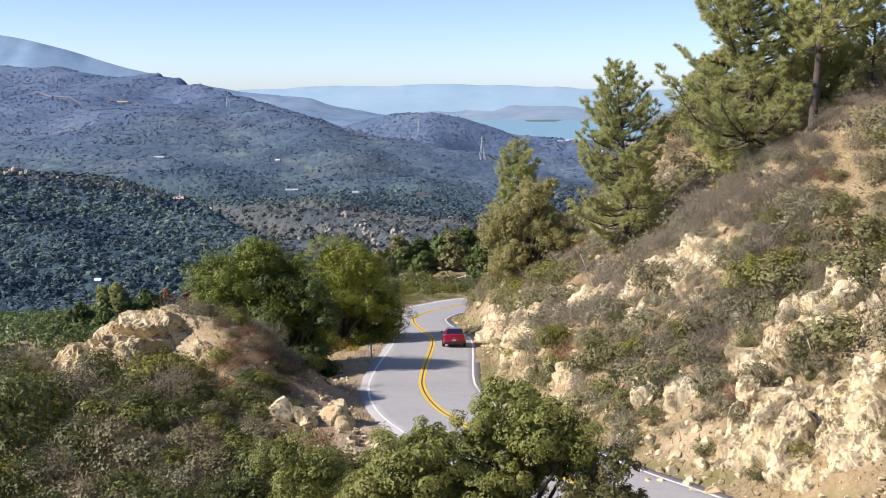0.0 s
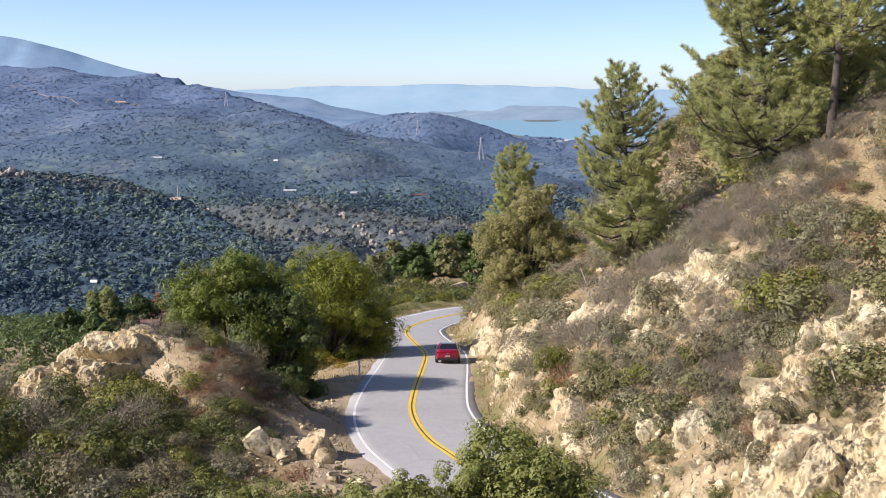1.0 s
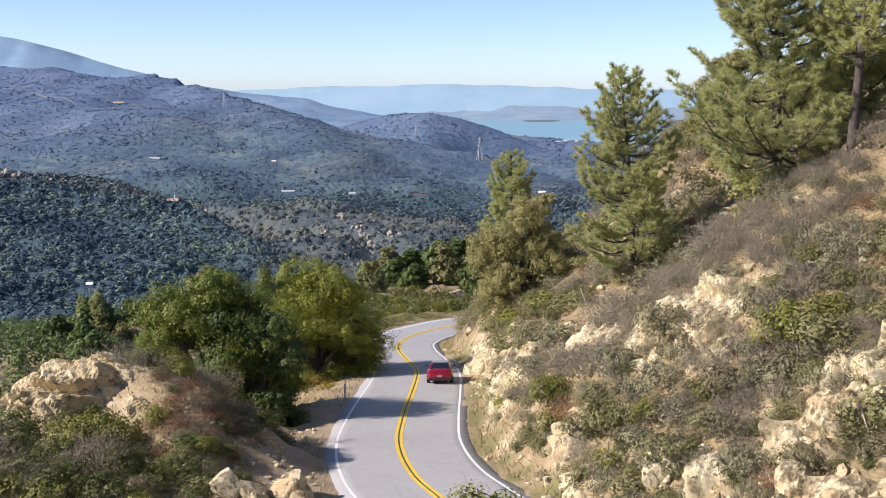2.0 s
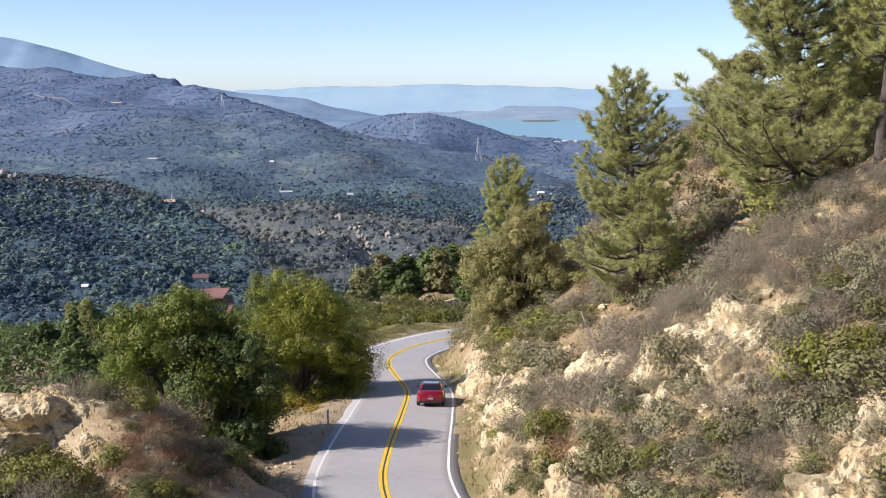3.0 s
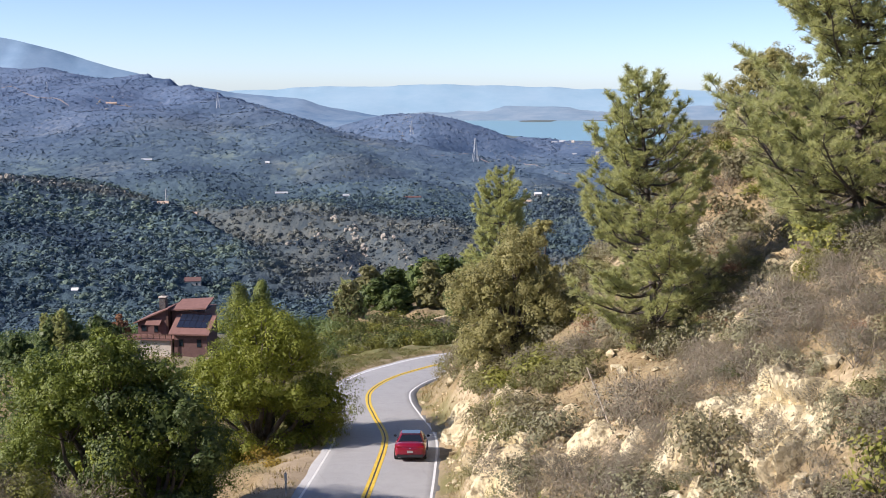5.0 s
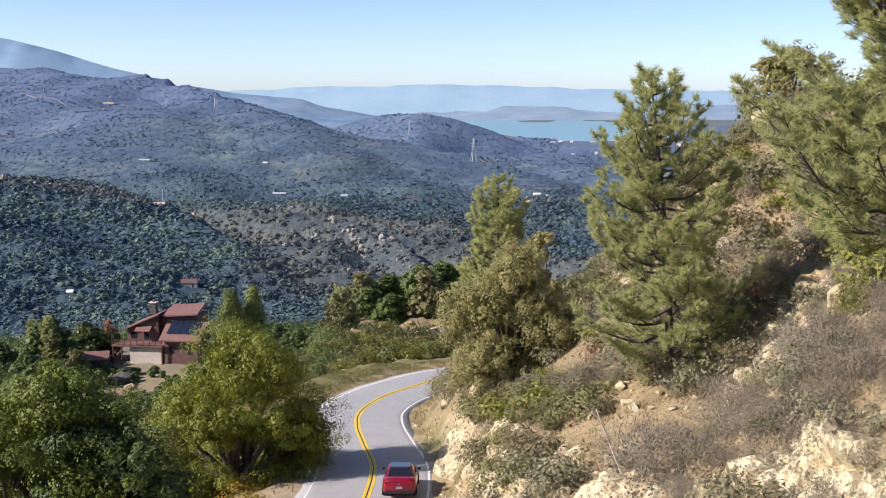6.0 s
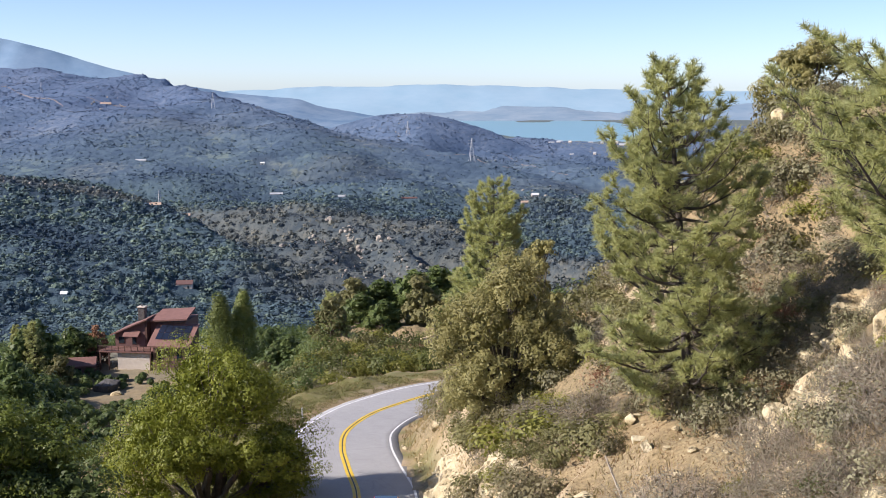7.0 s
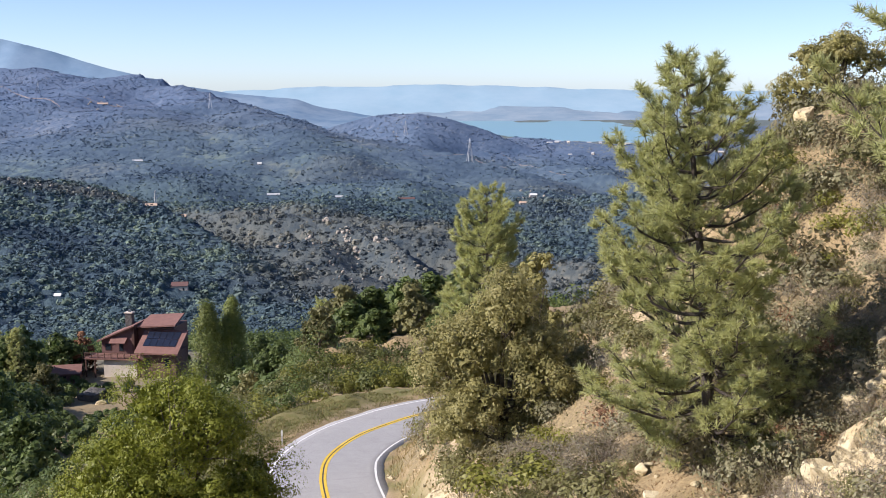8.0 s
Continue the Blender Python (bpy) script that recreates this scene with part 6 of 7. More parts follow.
def car(m):
    root = new("car")
    root.matrix_basis = m
    rings = []
    # along, half width, sill, shoulder height, deck height
    for y, w, lo, sh, top in ((-2.34, 0.70, 0.42, 0.80, 0.94), (-2.27, 0.83, 0.30, 0.88, 1.02), (-2.05, 0.90, 0.24, 0.93, 1.08), (-1.6, 0.925, 0.22, 0.94, 1.06), (-0.9, 0.925, 0.2, 0.93, 1.0),
                              (0.0, 0.92, 0.2, 0.9, 0.97), (0.8, 0.92, 0.2, 0.86, 0.98), (1.3, 0.915, 0.21, 0.82, 0.94), (1.8, 0.89, 0.22, 0.74, 0.86), (2.15, 0.82, 0.24, 0.64, 0.74), (2.33, 0.66, 0.3, 0.54, 0.6)):
        half = [(w * 0.86, lo), (w * 0.97, lo + 0.12), (w, (lo + sh) * 0.5), (w * 0.985, sh - 0.06), (w * 0.93, sh + 0.02), (w * 0.72, top - 0.02), (w * 0.36, top)]
        rings.append([(x, y, z) for x, z in half] + [(-x, y, z) for x, z in half[::-1]])
    bm = loft(rings)
    part("body", bm, M_RED, root, "glossy red body", True)

    def cabin(y, w, z):
        return [(w, y, z), (-w, y, z)]

    # greenhouse: the pillars in red, the panes and roof laid 4 mm outside
    sill, roof = 0.95, 1.43
    ring_low = [(0.8, -1.55), (0.86, -0.6), (0.86, 0.5), (0.78, 1.15)]
    ring_top = [(0.56, -0.85), (0.61, -0.3), (0.61, 0.15), (0.56, 0.35)]
    bm = bmesh.new()
    low = [bm.verts.new((x, y, sill)) for x, y in ring_low] + [bm.verts.new((-x, y, sill)) for x, y in ring_low[::-1]]
    top = [bm.verts.new((x, y, roof - (0.05 if abs(y) > 0.6 else 0))) for x, y in ring_top] + [bm.verts.new((-x, y, roof - (0.05 if abs(y) > 0.6 else 0))) for x, y in ring_top[::-1]]
    for i in range(8):
        bm.faces.new((low[i], low[(i + 1) % 8], top[(i + 1) % 8], top[i]))
    bm.faces.new(top)
    bm.faces.new(low[::-1])
    bmesh.ops.bevel(bm, geom=bm.edges[:], offset=0.035, segments=2, affect="EDGES")
    part("cabin", bm, M_RED, root, "red pillars and roof rails", True)
    lift = 0.012

    def pane(name, pts, inset=0.0):
        c = Vector((sum(p[0] for p in pts) / len(pts), sum(p[1] for p in pts) / len(pts), sum(p[2] for p in pts) / len(pts)))
        n = (Vector(pts[1]) - Vector(pts[0])).cross(Vector(pts[2]) - Vector(pts[0])).normalized()
        if n.dot(c - Vector((0, -0.2, 1.0))) < 0:
            n = -n
        b2 = bmesh.new()
        outer = [b2.verts.new(Vector(p) + (c - Vector(p)) * inset + n * lift) for p in pts]
        inner = [b2.verts.new(Vector(p) + (c - Vector(p)) * inset - n * 0.01) for p in pts]
        b2.faces.new(outer)
        b2.faces.new(inner[::-1])
        for i in range(len(pts)):
            b2.faces.new((outer[i], inner[i], inner[(i + 1) % len(pts)], outer[(i + 1) % len(pts)]))
        return part(name, b2, M_GLASS, root)

    pane("rear_window", [(0.78, -1.53, sill + 0.02), (-0.78, -1.53, sill + 0.02), (-0.55, -0.87, roof - 0.06), (0.55, -0.87, roof - 0.06)], 0.06)
    pane("windscreen", [(0.77, 1.13, sill + 0.02), (-0.77, 1.13, sill + 0.02), (-0.55, 0.36, roof - 0.01), (0.55, 0.36, roof - 0.01)], 0.06)
    pane("roof_glass", [(0.58, -0.82, roof - 0.03), (0.58, 0.3, roof), (-0.58, 0.3, roof), (-0.58, -0.82, roof - 0.03)], 0.05)
    for sx in (1, -1):
        pane("rear_side_window", [(0.84 * sx, -0.95, sill + 0.03), (0.86 * sx, -0.2, sill + 0.03), (0.62 * sx, -0.2, roof - 0.05), (0.6 * sx, -0.55, roof - 0.06)], 0.08)
        pane("front_side_window", [(0.86 * sx, -0.15, sill + 0.03), (0.83 * sx, 0.8, sill + 0.03), (0.6 * sx, 0.2, roof - 0.05), (0.62 * sx, -0.12, roof - 0.05)], 0.08)
        bm = box(0.42 * sx, 0.8 * sx, -2.345, -2.2, 0.82, 0.92, 0.02) if sx > 0 else box(0.8 * sx, 0.42 * sx, -2.345, -2.2, 0.82, 0.92, 0.02)
        part("tail_lamp", bm, M_TAIL, root, "dark red tail lamp")
        a, b = sorted((0.9 * sx, 1.09 * sx))
        part("wing_mirror", box(a, b, 0.62, 0.78, 0.96, 1.1, 0.04), M_BLACK, root, "black wing mirror")
        for y in (-1.42, 1.42):
            tyre = bmesh.new()
            bmesh.ops.create_cone(tyre, cap_ends=True, segments=28, radius1=0.335, radius2=0.335, depth=0.225, matrix=Matrix.Translation((0.83 * sx, y, 0.335)) @ Matrix.Rotation(math.pi / 2, 4, "Y"))
            bmesh.ops.bevel(tyre, geom=[e for e in tyre.edges if len(e.link_faces) == 2 and e.calc_face_angle(0) > 1.0], offset=0.03, segments=2, affect="EDGES")
            wheel = part("wheel", tyre, M_TYRE, root, "black tyre")
            rim = bmesh.new()
            for k in range(5):
                ang = k * 2 * math.pi / 5
                c = Vector((0.935 * sx, y, 0.335))
                beam(c, c + Vector((0, math.cos(ang) * 0.22, math.sin(ang) * 0.22)), 0.06, 0.03, rim)
            bmesh.ops.create_cone(rim, cap_ends=True, segments=24, radius1=0.235, radius2=0.235, depth=0.02, matrix=Matrix.Translation((0.938 * sx, y, 0.335)) @ Matrix.Rotation(math.pi / 2, 4, "Y"))
            part("rim", rim, M_RIM, wheel, "silver alloy rim")
    part("rear_bumper", box(-0.78, 0.78, -2.38, -2.2, 0.26, 0.44, 0.04), M_BLACK, root, "black lower bumper")
    part("light_bar", box(-0.42, 0.42, -2.35, -2.22, 0.855, 0.89, 0.01), M_TAIL, root, "slim red light bar")
    part("number_plate", box(-0.17, 0.17, -2.392, -2.37, 0.53, 0.66, 0.005), M_PLATE, root, "blank pale number plate")
    part("boot_badge", box(-0.06, 0.06, -2.352, -2.3, 0.765, 0.81, 0.01), M_RIM, root, "small silver badge")
    return tagged(root, "glossy red four-door saloon with dark glass roof", "car")


ci = int(np.argmin(np.abs(LINE[:, 1] - 92.2) + 100 * (LINE[:, 0] > 3)))
cd = Vector((*TANG[ci], (LINE_Z[ci + 2] - LINE_Z[ci - 2]) / (4 * 0.5))).normalized()
cr = cd.cross(Vector((0, 0, 1))).normalized()
cu = cr.cross(cd)
spot = Vector((LINE[ci, 0], LINE[ci, 1], LINE_Z[ci] - 0.003 * 3.2)) + cr * 1.78
car(Matrix(((cr.x, cd.x, cu.x, spot.x), (cr.y, cd.y, cu.y, spot.y), (cr.z, cd.z, cu.z, spot.z), (0, 0, 0, 1))))


# ---------------------------------------------------------------- roadside
M_POST = surface("weathered_post", (0.42, 0.42, 0.4), (0.66, 0.65, 0.62), 4, 30, 0.7, 0.2)
M_REFLECT = gloss("white_reflector", (0.75, 0.75, 0.72), 0.3)
M_STALK = surface("bleached_stalk", (0.45, 0.38, 0.3), (0.68, 0.6, 0.5), 5, 30, 0.9, 0.3)


def marker(x_, y_, h=1.1):
    root = new("marker_post")
    root.matrix_basis = planted(x_, y_)
    part("post", box(-0.05, 0.05, -0.025, 0.025, -0.2, h, 0.01), M_POST, root, "grey metal post")
    part("reflector", box(-0.065, 0.065, -0.036, -0.026, h - 0.42, h - 0.06, 0.004), M_REFLECT, root, "white reflector plate")
    return tagged(root, "grey roadside marker post with a white plate", "marker post", "marker posts")


marker(-5.2, 81.7, 1.25)
marker(-6.6, 121.5)


def stalk(x_, y_, lean, h, seed):
    r = rng(seed)
    root = new("dead_stalk")
    root.matrix_basis = planted(x_, y_)
    v, f = limb((0, 0, -0.2), (lean[0], lean[1], h), 0.05, 0.025, r, wob=0.03, n=8)
    obj("stem", mesh_of("stem", v, f, [M_STALK], flat=False), root)
    twigs = [limb(np.array([lean[0], lean[1], h]) * q, np.array([lean[0], lean[1], h]) * q + r.normal(size=3) * 0.13, 0.012, 0.006, r, n=3, sides=3) for q in np.linspace(0.78, 1.0, 16)]
    obj("seed_head", mesh_of("seed_head", *join(twigs), [M_TWIG], flat=False), root)
    return tagged(root, "bleached dead flower stalk leaning over the bank", "plant", "dead stalks")


stalk(9.5, 70.6, (-1.0, 0.1), 2.3, 1)
stalk(15.6, 47.0, (-0.5, 0.2), 1.4, 2)


def yucca(x_, y_, size_, seed):
    r = rng(seed)
    root = new("yucca")
    root.matrix_basis = planted(x_, y_, 0, size_)
    vs, fs = [], []
    for i in range(90):
        a, e = i * 2.399, r.uniform(0.15, 1.35)
        d = np.array([math.cos(a) * math.cos(e), math.sin(a) * math.cos(e), math.sin(e)])
        w = np.cross(d, (0, 0, 1.0))
        w = w / np.linalg.norm(w) * 0.035
        vs += [d * 0.05 - w, d * 0.05 + w, d * 0.55 + w * 0.8, d * 0.55 - w * 0.8, d * r.uniform(0.85, 1.05)]
        fs += [(5 * i, 5 * i + 1, 5 * i + 2, 5 * i + 3), (5 * i + 3, 5 * i + 2, 5 * i + 4)]
    obj("rosette", mesh_of("rosette", vs, fs, [M_GREEN]), root)
    return tagged(root, "spiky green yucca rosette among pale rocks", "yucca", "yuccas")


yucca(18.0, 52.0, 0.75, 3)
yucca(12.9, 44.2, 0.55, 4)


# ---------------------------------------------------------------- the house below the road
M_BROWN = surface("brown_siding", (0.11, 0.06, 0.055), (0.18, 0.1, 0.09), 1.5, 14, 0.8, 0.3)
M_ROOF = surface("red_brown_roofing", (0.16, 0.08, 0.066), (0.25, 0.13, 0.108), 1.0, 12, 0.8, 0.4)
M_TRIM = surface("dark_timber", (0.06, 0.03, 0.022), (0.12, 0.06, 0.045), 3, 20, 0.8, 0.2)
M_CONCRETE = surface("pale_plaster", (0.5, 0.44, 0.37), (0.66, 0.6, 0.52), 1.0, 16, 0.85, 0.3)
M_PANEL = gloss("solar_glass", (0.016, 0.022, 0.04), 0.2)
M_PANE = gloss("window_glass", (0.02, 0.03, 0.04), 0.05)
M_WHITEPAINT = surface("white_paint", (0.68, 0.68, 0.66), (0.82, 0.82, 0.8), 2, 20, 0.6, 0.1)


def house():
    root = new("house")
    root.matrix_basis = Matrix.Translation((-52.5, 262, -42.4)) @ Matrix.Rotation(radians(-8), 4, "Z")
    part("lower_wall", box(-7.7, 1.0, 0.6, 7.4, -3, 3.6), M_CONCRETE, root, "pale plastered lower storey")
    # west wing with a roof rising to the east
    bm = bmesh.new()
    prof = [(-7.9, 3.6), (-1.3, 3.6), (-1.3, 9.1), (-7.9, 6.3)]
    a = [bm.verts.new((x, 0, z)) for x, z in prof]
    b = [bm.verts.new((x, 7.4, z)) for x, z in prof]
    bm.faces.new(a)
    bm.faces.new(b[::-1])
    for i in range(4):
        bm.faces.new((a[i], b[i], b[(i + 1) % 4], a[(i + 1) % 4]))
    wall = part("west_wall", bm, M_BROWN, root, "brown timber wall")
    part("west_roof", slab([(-8.6, -0.7, 6.15), (-0.9, -0.7, 9.45), (-0.9, 8.0, 9.45), (-8.6, 8.0, 6.15)], 0.28), M_ROOF, root, "red-brown sloping roof")
    part("corner_post", box(-1.6, -1.1, -0.25, 0.1, 3.6, 9.1, 0.03), M_TRIM, root)
    # tall middle block
    part("middle_wall", box(-1.05, 6.2, 1.6, 9.0, -2.0, 8.6), M_BROWN, root, "dark brown timber wall")
    part("upper_roof", slab([(-0.8, 0.6, 8.9), (7.0, 0.2, 9.5), (6.2, 7.6, 10.4), (-0.8, 7.6, 9.9)], 0.3), M_ROOF, root, "red-brown upper roof")
    # east wing with solar panels
    part("east_wall", box(1.2, 8.2, -3.4, 3.0, -3.0, 4.7), M_BROWN, root, "brown timber wall")
    roof = part("east_roof", slab([(0.4, -4.4, 4.9), (9.0, -4.4, 4.9), (9.0, 1.7, 8.2), (0.4, 1.7, 8.2)], 0.3), M_ROOF, root, "red-brown roof carrying panels")
    for i in range(5):
        for j in range(2):
            x0, q0 = 1.5 + i * 1.3, 0.28 + j * 0.31
            y0, z0 = -4.4 + 6.1 * q0, 4.9 + 3.3 * q0
            y1, z1 = y0 + 6.1 * 0.29, z0 + 3.3 * 0.29
            part("solar_panel", slab([(x0, y0, z0 + 0.12), (x0 + 1.22, y0, z0 + 0.12), (x0 + 1.22, y1, z1 + 0.12), (x0, y1, z1 + 0.12)], 0.05), M_PANEL, roof, "dark blue solar panel")
    # windows
    for name_, x0, x1, y, z0, z1 in (("window", -7.2, -5.9, 0, 4.2, 5.6), ("window", -4.4, -3.4, 0, 4.0, 5.9), ("window", 6.0, 7.1, -3.4, 1.9, 3.7), ("window", 2.2, 3.2, -3.4, 2.0, 3.6), ("glass_door", -0.6, 0.9, 1.6, 3.7, 6.0)):
        win = part(name_, box(x0, x1, y - 0.06, y + 0.02, z0, z1), M_TRIM, root, "dark framed window")
        part("pane", box(x0 + 0.1, x1 - 0.1, y - 0.085, y - 0.062, z0 + 0.1, z1 - 0.1), M_PANE, win)
    part("awning", slab([(-5.8, -1.5, 6.0), (-2.6, -1.5, 6.0), (-2.6, -0.02, 6.9), (-5.8, -0.02, 6.9)], 0.12), M_ROOF, root, "small red-brown awning")
    # chimney
    ch = part("chimney", box(-4.9, -3.5, 4.6, 5.9, 6.5, 10.6, 0.05), M_DARKROCK, root, "grey stone chimney")
    part("chimney_cap", box(-5.05, -3.35, 4.45, 6.05, 10.6, 10.8, 0.03), M_CONCRETE, ch)
    part("flue", box(-4.4, -4.0, 5.05, 5.45, 10.8, 11.3, 0.03), M_RIM, ch)
    # deck
    part("deck", box(-9.6, 1.1, -4.2, 0.0, 3.3, 3.6, 0.02), M_ROOF, root, "red-brown timber deck")
    part("deck_apron", box(-6.0, 0.6, -3.6, -0.1, -3.0, 3.3), M_CONCRETE, root, "pale wall below the deck")
    for x in (-9.4, -7.6, 0.9):
        part("deck_post", box(x - 0.12, x + 0.12, -4.1, -3.86, -3.0, 3.3), M_TRIM, root)
    for i in range(9):
        x = -9.5 + i * 1.31
        part("rail_post", box(x - 0.06, x + 0.06, -4.18, -4.06, 3.6, 4.6), M_TRIM, root)
    for z in (3.85, 4.1, 4.35, 4.6):
        part("rail", box(-9.56, 1.05, -4.2, -4.1, z, z + 0.07), M_TRIM, root)
    # stairs
    for i in range(11):
        part("stair_tread", box(-11.4, -10.0, -3.6 + i * 0.28, -3.28 + i * 0.28, 0.2 + i * 0.3, 0.28 + i * 0.3), M_TRIM, root)
    part("stair_stringer", beam((-11.35, -3.6, 0.2), (-11.35, -0.4, 3.5), 0.08, 0.25), M_TRIM, root)
    part("stair_stringer", beam((-10.05, -3.6, 0.2), (-10.05, -0.4, 3.5), 0.08, 0.25), M_TRIM, root)
    return tagged(root, "brown timber house with red roofs, deck and solar panels", "house")


house()


def shed(x_, y_, w, d, h, roof_mat, wall_mat, label, turn=0.0, name="shed", group=""):
    """A small gabled building."""
    root = new(name)
    root.matrix_basis = planted(x_, y_, turn, 1.0, 0.3)
    part("wall", box(-w / 2, w / 2, -d / 2, d / 2, -2.0, h), wall_mat, root)
    for sy in (-1, 1):
        part("roof", slab([(-w / 2 - 0.3, sy * (d / 2 + 0.3), h - 0.1), (w / 2 + 0.3, sy * (d / 2 + 0.3), h - 0.1), (w / 2 + 0.3, 0, h + d * 0.3), (-w / 2 - 0.3, 0, h + d * 0.3)][::sy], 0.2), roof_mat, root)
    bm = bmesh.new()
    for sx in (-1, 1):
        bm.faces.new([bm.verts.new(p) for p in ((sx * w / 2, -d / 2, h), (sx * w / 2, d / 2, h), (sx * w / 2, 0, h + d * 0.28))])
    part("gable", bm, wall_mat, root)
    for i in range(max(1, int(w / 3.5))):
        x0 = -w / 2 + (i + 0.5) * w / max(1, int(w / 3.5))
        part("window", box(x0 - 0.5, x0 + 0.5, -d / 2 - 0.05, -d / 2 + 0.05, h * 0.35, h * 0.75), M_PANE, root)
    return tagged(root, label, "building", group)


shed(-65.5, 256, 6.0, 4.0, 2.4, M_ROOF, M_BROWN, "low shed with a red roof below the house", 0.2)
b1 = boulder(-56.5, 243.5, 4.6, 2.6, 2.8, 3, 0.3, 0.1, 0.2, "large dark boulder below the house", "yard boulders")
b2 = boulder(-54.0, 240, 2.2, 1.4, 0.9, 1, 0.3, 0.1, 0.25, "flat pale boulder below the house", "yard boulders")
b1.data = rock_mesh("dark_boulder", 140, M_DARKROCK)

# gate, wall and van beyond the bend
M_STONE = rock_material("pillar_stone", (0.12, 0.11, 0.1), (0.26, 0.23, 0.2), (0.4, 0.36, 0.31), (0.3, 0.22, 0.14))
M_IRON = gloss("black_iron", (0.02, 0.02, 0.02), 0.5, 0.6)
for x_, y_ in ((-12.0, 190), (-17.4, 190)):
    root = new("gate_pillar")
    root.matrix_basis = planted(x_, y_)
    part("shaft", box(-0.55, 0.55, -0.5, 0.5, -0.5, 2.1, 0.05), M_STONE, root)
    part("cap", box(-0.68, 0.68, -0.62, 0.62, 2.1, 2.28, 0.04), M_CONCRETE, root)
    tagged(root, "square stone gate pillar with a pale cap", "gate pillar", "gate pillars")
gate = new("iron_gate")
gate.matrix_basis = planted(-14.7, 190)
part("top_rail", beam((-2.1, 0, 1.6), (2.1, 0, 1.6), 0.07), M_IRON, gate)
part("bottom_rail", beam((-2.1, 0, 0.15), (2.1, 0, 0.15), 0.07), M_IRON, gate)
for i in range(17):
    part("gate_bar", beam((-2.05 + i * 0.256, 0, 0.1), (-2.05 + i * 0.256, 0, 1.65), 0.035), M_IRON, gate)
tagged(gate, "closed black iron driveway gate", "gate")

WL = rng(404)
stone_wall = new("stone_wall")
stone_wall.matrix_basis = Matrix.Translation((-0.6, 168, float(ground(-0.6, 168))))
for i in range(26):
    x0 = -4.4 + i * 0.36
    ob = obj("wall_stone", STONES[i % 7], stone_wall)
    ob.matrix_basis = Matrix.Translation((x0, WL.normal() * 0.08, float(ground(-0.6 + x0, 168)) - stone_wall.location.z + 1.0)) @ Matrix.Rotation(WL.uniform(0, 6), 4, "Z") @ Matrix.Diagonal((0.34, 0.3, 0.22 * WL.uniform(0.7, 1.3), 1))
wall_body = bmesh.new()
for i in range(9):
    x0 = -4.5 + i * 1.03
    zz = float(ground(-0.6 + x0 + 0.5, 168)) - stone_wall.location.z
    box(x0, x0 + 1.02, -0.22, 0.22, zz - 0.6, zz + 0.92, 0, wall_body)
part("wall_core", wall_body, M_STONE, stone_wall)
tagged(stone_wall, "low drystone wall topped with pale stones", "stone wall")

van = new("van")
van.matrix_basis = planted(-18.6, 196, 0.2)
part("body", box(-1.0, 1.0, -2.4, 2.4, 0.4, 2.1, 0.2), M_WHITEPAINT, van, "white van body")
part("side_window", box(-1.02, 1.02, 0.4, 1.9, 1.35, 1.85, 0.02), M_PANE, van)
part("rear_window", box(-0.75, 0.75, -2.43, -2.3, 1.35, 1.85, 0.02), M_PANE, van)
for sx in (-0.92, 0.92):
    for y in (-1.5, 1.5):
        bm = bmesh.new()
        bmesh.ops.create_cone(bm, cap_ends=True, segments=18, radius1=0.36, radius2=0.36, depth=0.24, matrix=Matrix.Translation((sx, y, 0.36)) @ Matrix.Rotation(math.pi / 2, 4, "Y"))
        part("wheel", bm, M_TYRE, van)
tagged(van, "white van parked behind the gate", "van")


# ---------------------------------------------------------------- pylons and far buildings
M_STEEL = surface("galvanised_steel", (0.42, 0.44, 0.46), (0.6, 0.62, 0.64), 0.2, 2, 0.6, 0.0, metal=0.3)


def pylon(x_, y_, h):
    root = new("pylon")
    root.matrix_basis = planted(x_, y_, 0.3, 1.0, 1.0)
    w = lambda q: h * 0.1 * (1 - q) ** 1.2 + h * 0.014
    t = h * 0.011
    for sx in (-1, 1):
        for sy in (-1, 1):
            bm = bmesh.new()
            for q0, q1 in ((0, 0.35), (0.35, 0.7), (0.7, 1)):
                beam((sx * w(q0), sy * w(q0), q0 * h), (sx * w(q1), sy * w(q1), q1 * h), t, None, bm)
            part("leg", bm, M_STEEL, root)
    for i in range(7):
        q0, q1 = i / 7.5, (i + 1) / 7.5
        for sx in (-1, 1):
            part("brace", beam((-sx * w(q0), -w(q0), q0 * h), (sx * w(q1), -w(q1), q1 * h), t * 0.7), M_STEEL, root)
            part("brace", beam((w(q0), -sx * w(q0), q0 * h), (w(q1), sx * w(q1), q1 * h), t * 0.7), M_STEEL, root)
    for q in (0.68, 0.8, 0.92):
        part("cross_arm", beam((-h * 0.13, 0, q * h), (h * 0.13, 0, q * h), t * 1.3), M_STEEL, root)
    return tagged(root, "grey steel lattice pylon on the ridge", "pylon", "power pylons")


pylon(62, 1830, 40)
pylon(-412, 2227, 32)
pylon(-45, 2190, 30)
pylon(-807, 2448, 26)
pylon(-262, 1150, 22)

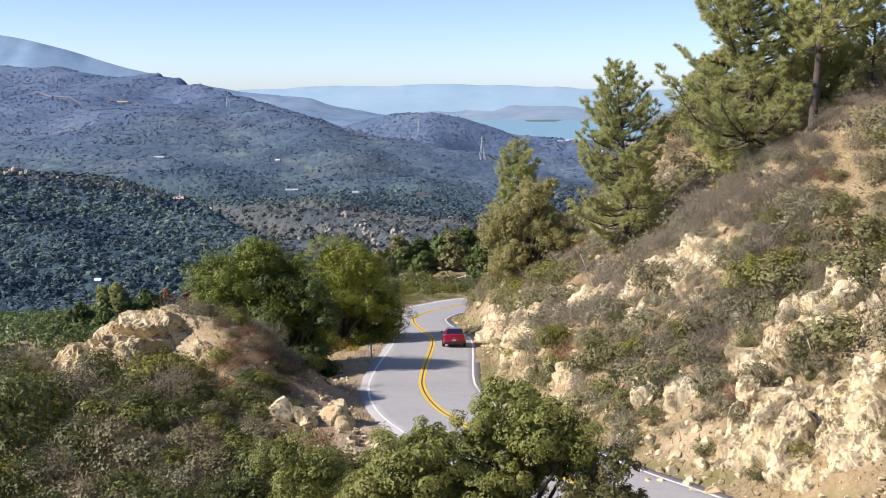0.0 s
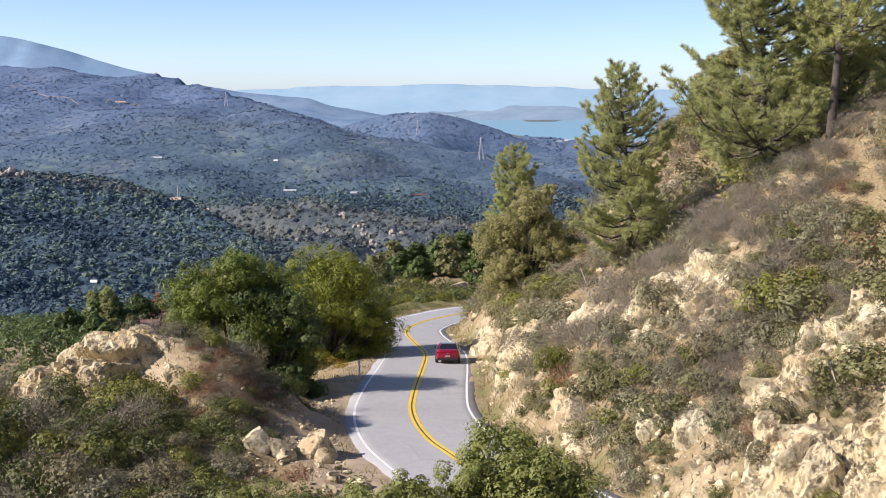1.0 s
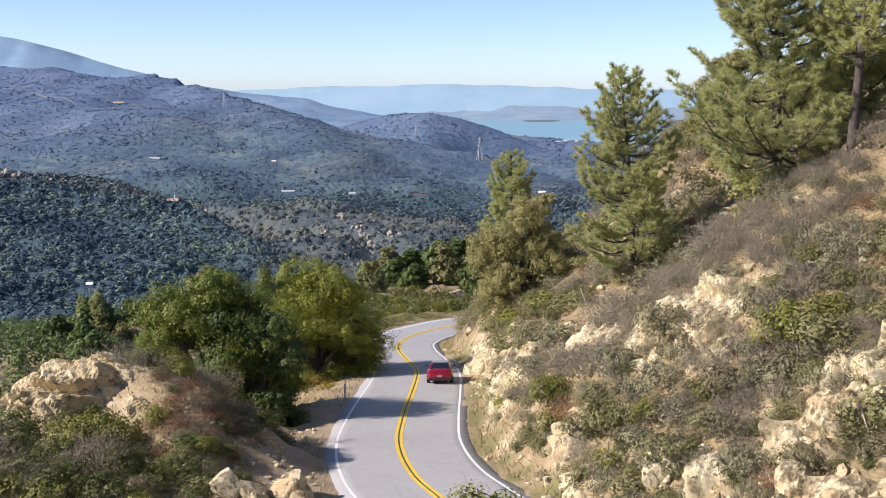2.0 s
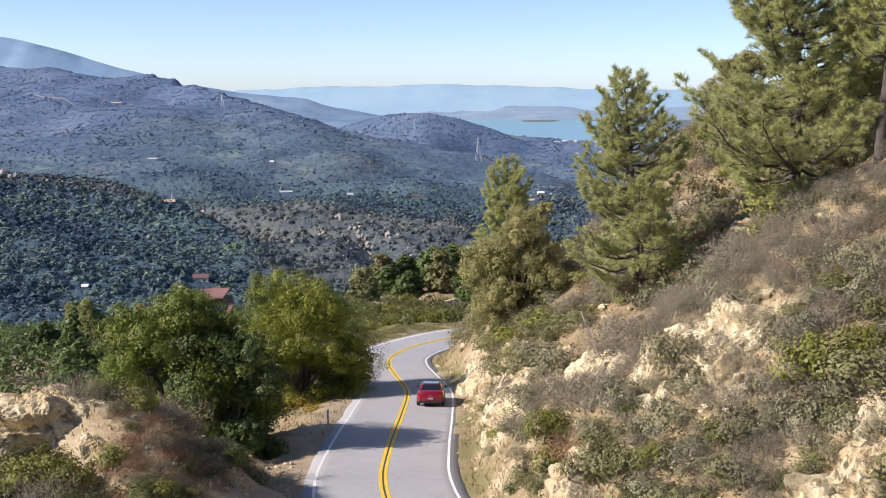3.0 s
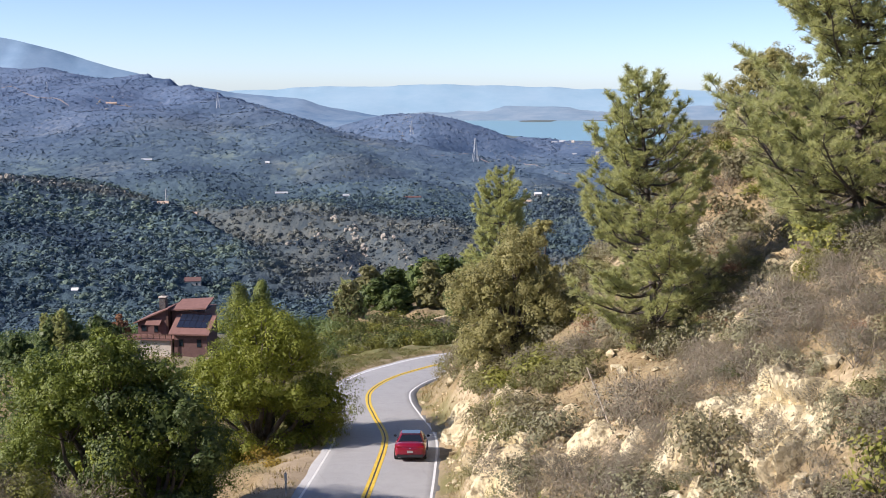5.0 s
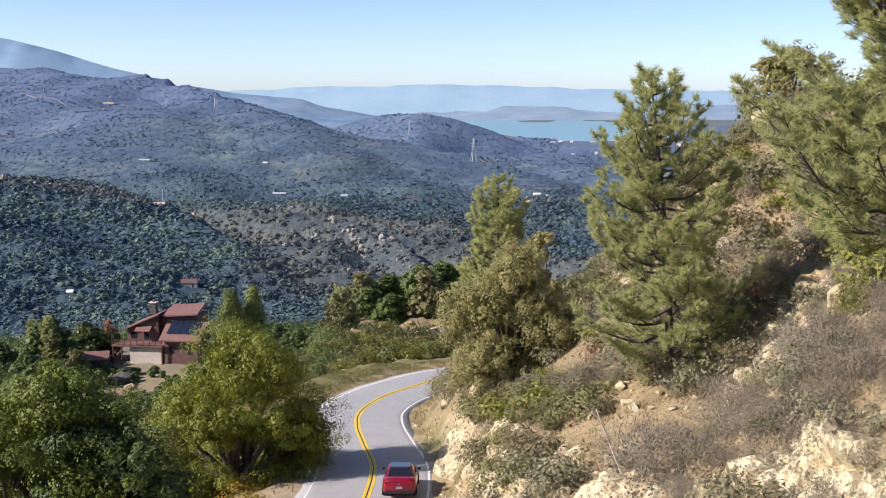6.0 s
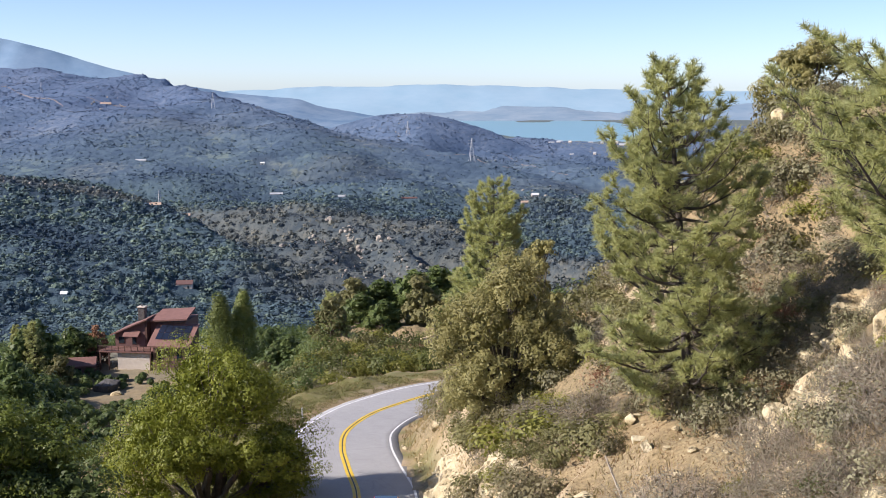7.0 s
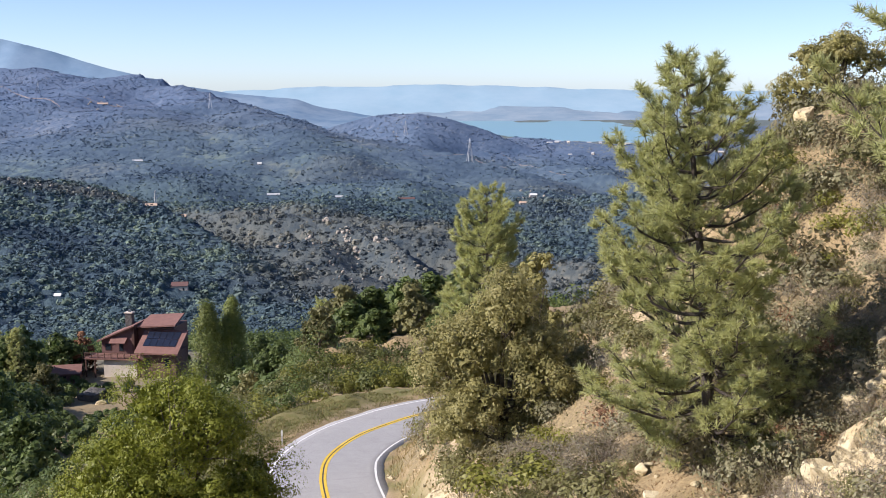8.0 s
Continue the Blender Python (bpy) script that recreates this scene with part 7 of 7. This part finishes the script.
M_TAN = surface("tan_stucco", (0.42, 0.3, 0.22), (0.58, 0.43, 0.33), 0.3, 4, 0.85, 0.0)
for x_, y_, w_, d_, h_, rm, wm, lab in ((-216, 1046, 10, 6, 4.5, M_TAN, M_TAN, "small tan house on the wooded spur"), (-243, 1052, 11, 6, 3.0, M_TAN, M_CONCRETE, "long tan house on the wooded spur"),
                                        (-155, 760, 10, 7, 4.5, M_BROWN, M_CONCRETE, "brown roofed house among the valley oaks"), (-214, 706, 3.6, 4, 3, M_WHITEPAINT, M_WHITEPAINT, "small white house in the valley woods"),
                                        (-420, 1708, 15, 6, 4, M_STEEL, M_CONCRETE, "pale house on the far slope"), (-242, 1689, 6, 5, 5, M_WHITEPAINT, M_CONCRETE, "white house on the far slope"),
                                        (-198, 1507, 16, 6, 3.6, M_STEEL, M_CONCRETE, "pale farm building on the far slope"), (-111, 1463, 9, 6, 3.6, M_STEEL, M_CONCRETE, "pale farm building on the far slope"),
                                        (-29, 1470, 22, 5, 2.2, M_BROWN, M_BROWN, "long low tan farm building on the far slope"), (132, 1502, 9, 6, 7, M_WHITEPAINT, M_CONCRETE, "white hillside house above the plain"),
                                        (122, 1490, 6, 6, 5, M_WHITEPAINT, M_CONCRETE, "white hillside house above the plain"), (112, 1420, 8, 6, 3.6, M_TAN, M_CONCRETE, "pale house below the white hillside houses"),
                                        (-641, 2327, 20, 8, 4, M_TAN, M_TAN, "tan ranch buildings on the long ridge")):
    shed(x_, y_, w_, d_, h_, rm, wm, lab, 0.1, "house" if w_ < 20 else "farmhouse", "far houses")
PL = rng(606)
for i in range(26):
    x_, y_ = PL.uniform(230, 560), PL.uniform(2160, 2440)
    if float(lake(np.array(x_), np.array(y_))) < 0.4:
        shed(x_, y_, PL.uniform(5, 12), PL.uniform(5, 8), PL.uniform(2.5, 4.5), M_STEEL if i % 2 else M_CONCRETE, M_CONCRETE, "pale building on the plain by the lake", PL.uniform(-0.4, 0.4), "plain_building", "plain buildings")


def track(pts, width, label):
    """A bare dirt track on the far slopes, an upright strip turned to face the camera."""
    line = spline(pts, 12.0)
    t = np.gradient(line, axis=0)
    t /= np.linalg.norm(t, axis=1)[:, None]
    side = np.stack([t[:, 1], -t[:, 0]], axis=1)
    rows = []
    wear = 0.5 + fbm(line[:, 0] / 15, line[:, 1] / 15, 3, 4)
    for k in (0, 1):
        p = line + np.array([0, 1.0]) * k * width * 0.5
        rows.append(np.column_stack([p, ground(line[:, 0], line[:, 1]) + 2.0 + k * width * 0.42 * wear]))
    v = np.stack(rows, axis=1).reshape(-1, 3)
    q = np.arange(len(line) - 1) * 2
    return tagged(obj("dirt_track", mesh_of("dirt_track", v, np.stack([q, q + 1, q + 3, q + 2], axis=1), [M_TRACK], flat=False)), label, "track", kind="structure")


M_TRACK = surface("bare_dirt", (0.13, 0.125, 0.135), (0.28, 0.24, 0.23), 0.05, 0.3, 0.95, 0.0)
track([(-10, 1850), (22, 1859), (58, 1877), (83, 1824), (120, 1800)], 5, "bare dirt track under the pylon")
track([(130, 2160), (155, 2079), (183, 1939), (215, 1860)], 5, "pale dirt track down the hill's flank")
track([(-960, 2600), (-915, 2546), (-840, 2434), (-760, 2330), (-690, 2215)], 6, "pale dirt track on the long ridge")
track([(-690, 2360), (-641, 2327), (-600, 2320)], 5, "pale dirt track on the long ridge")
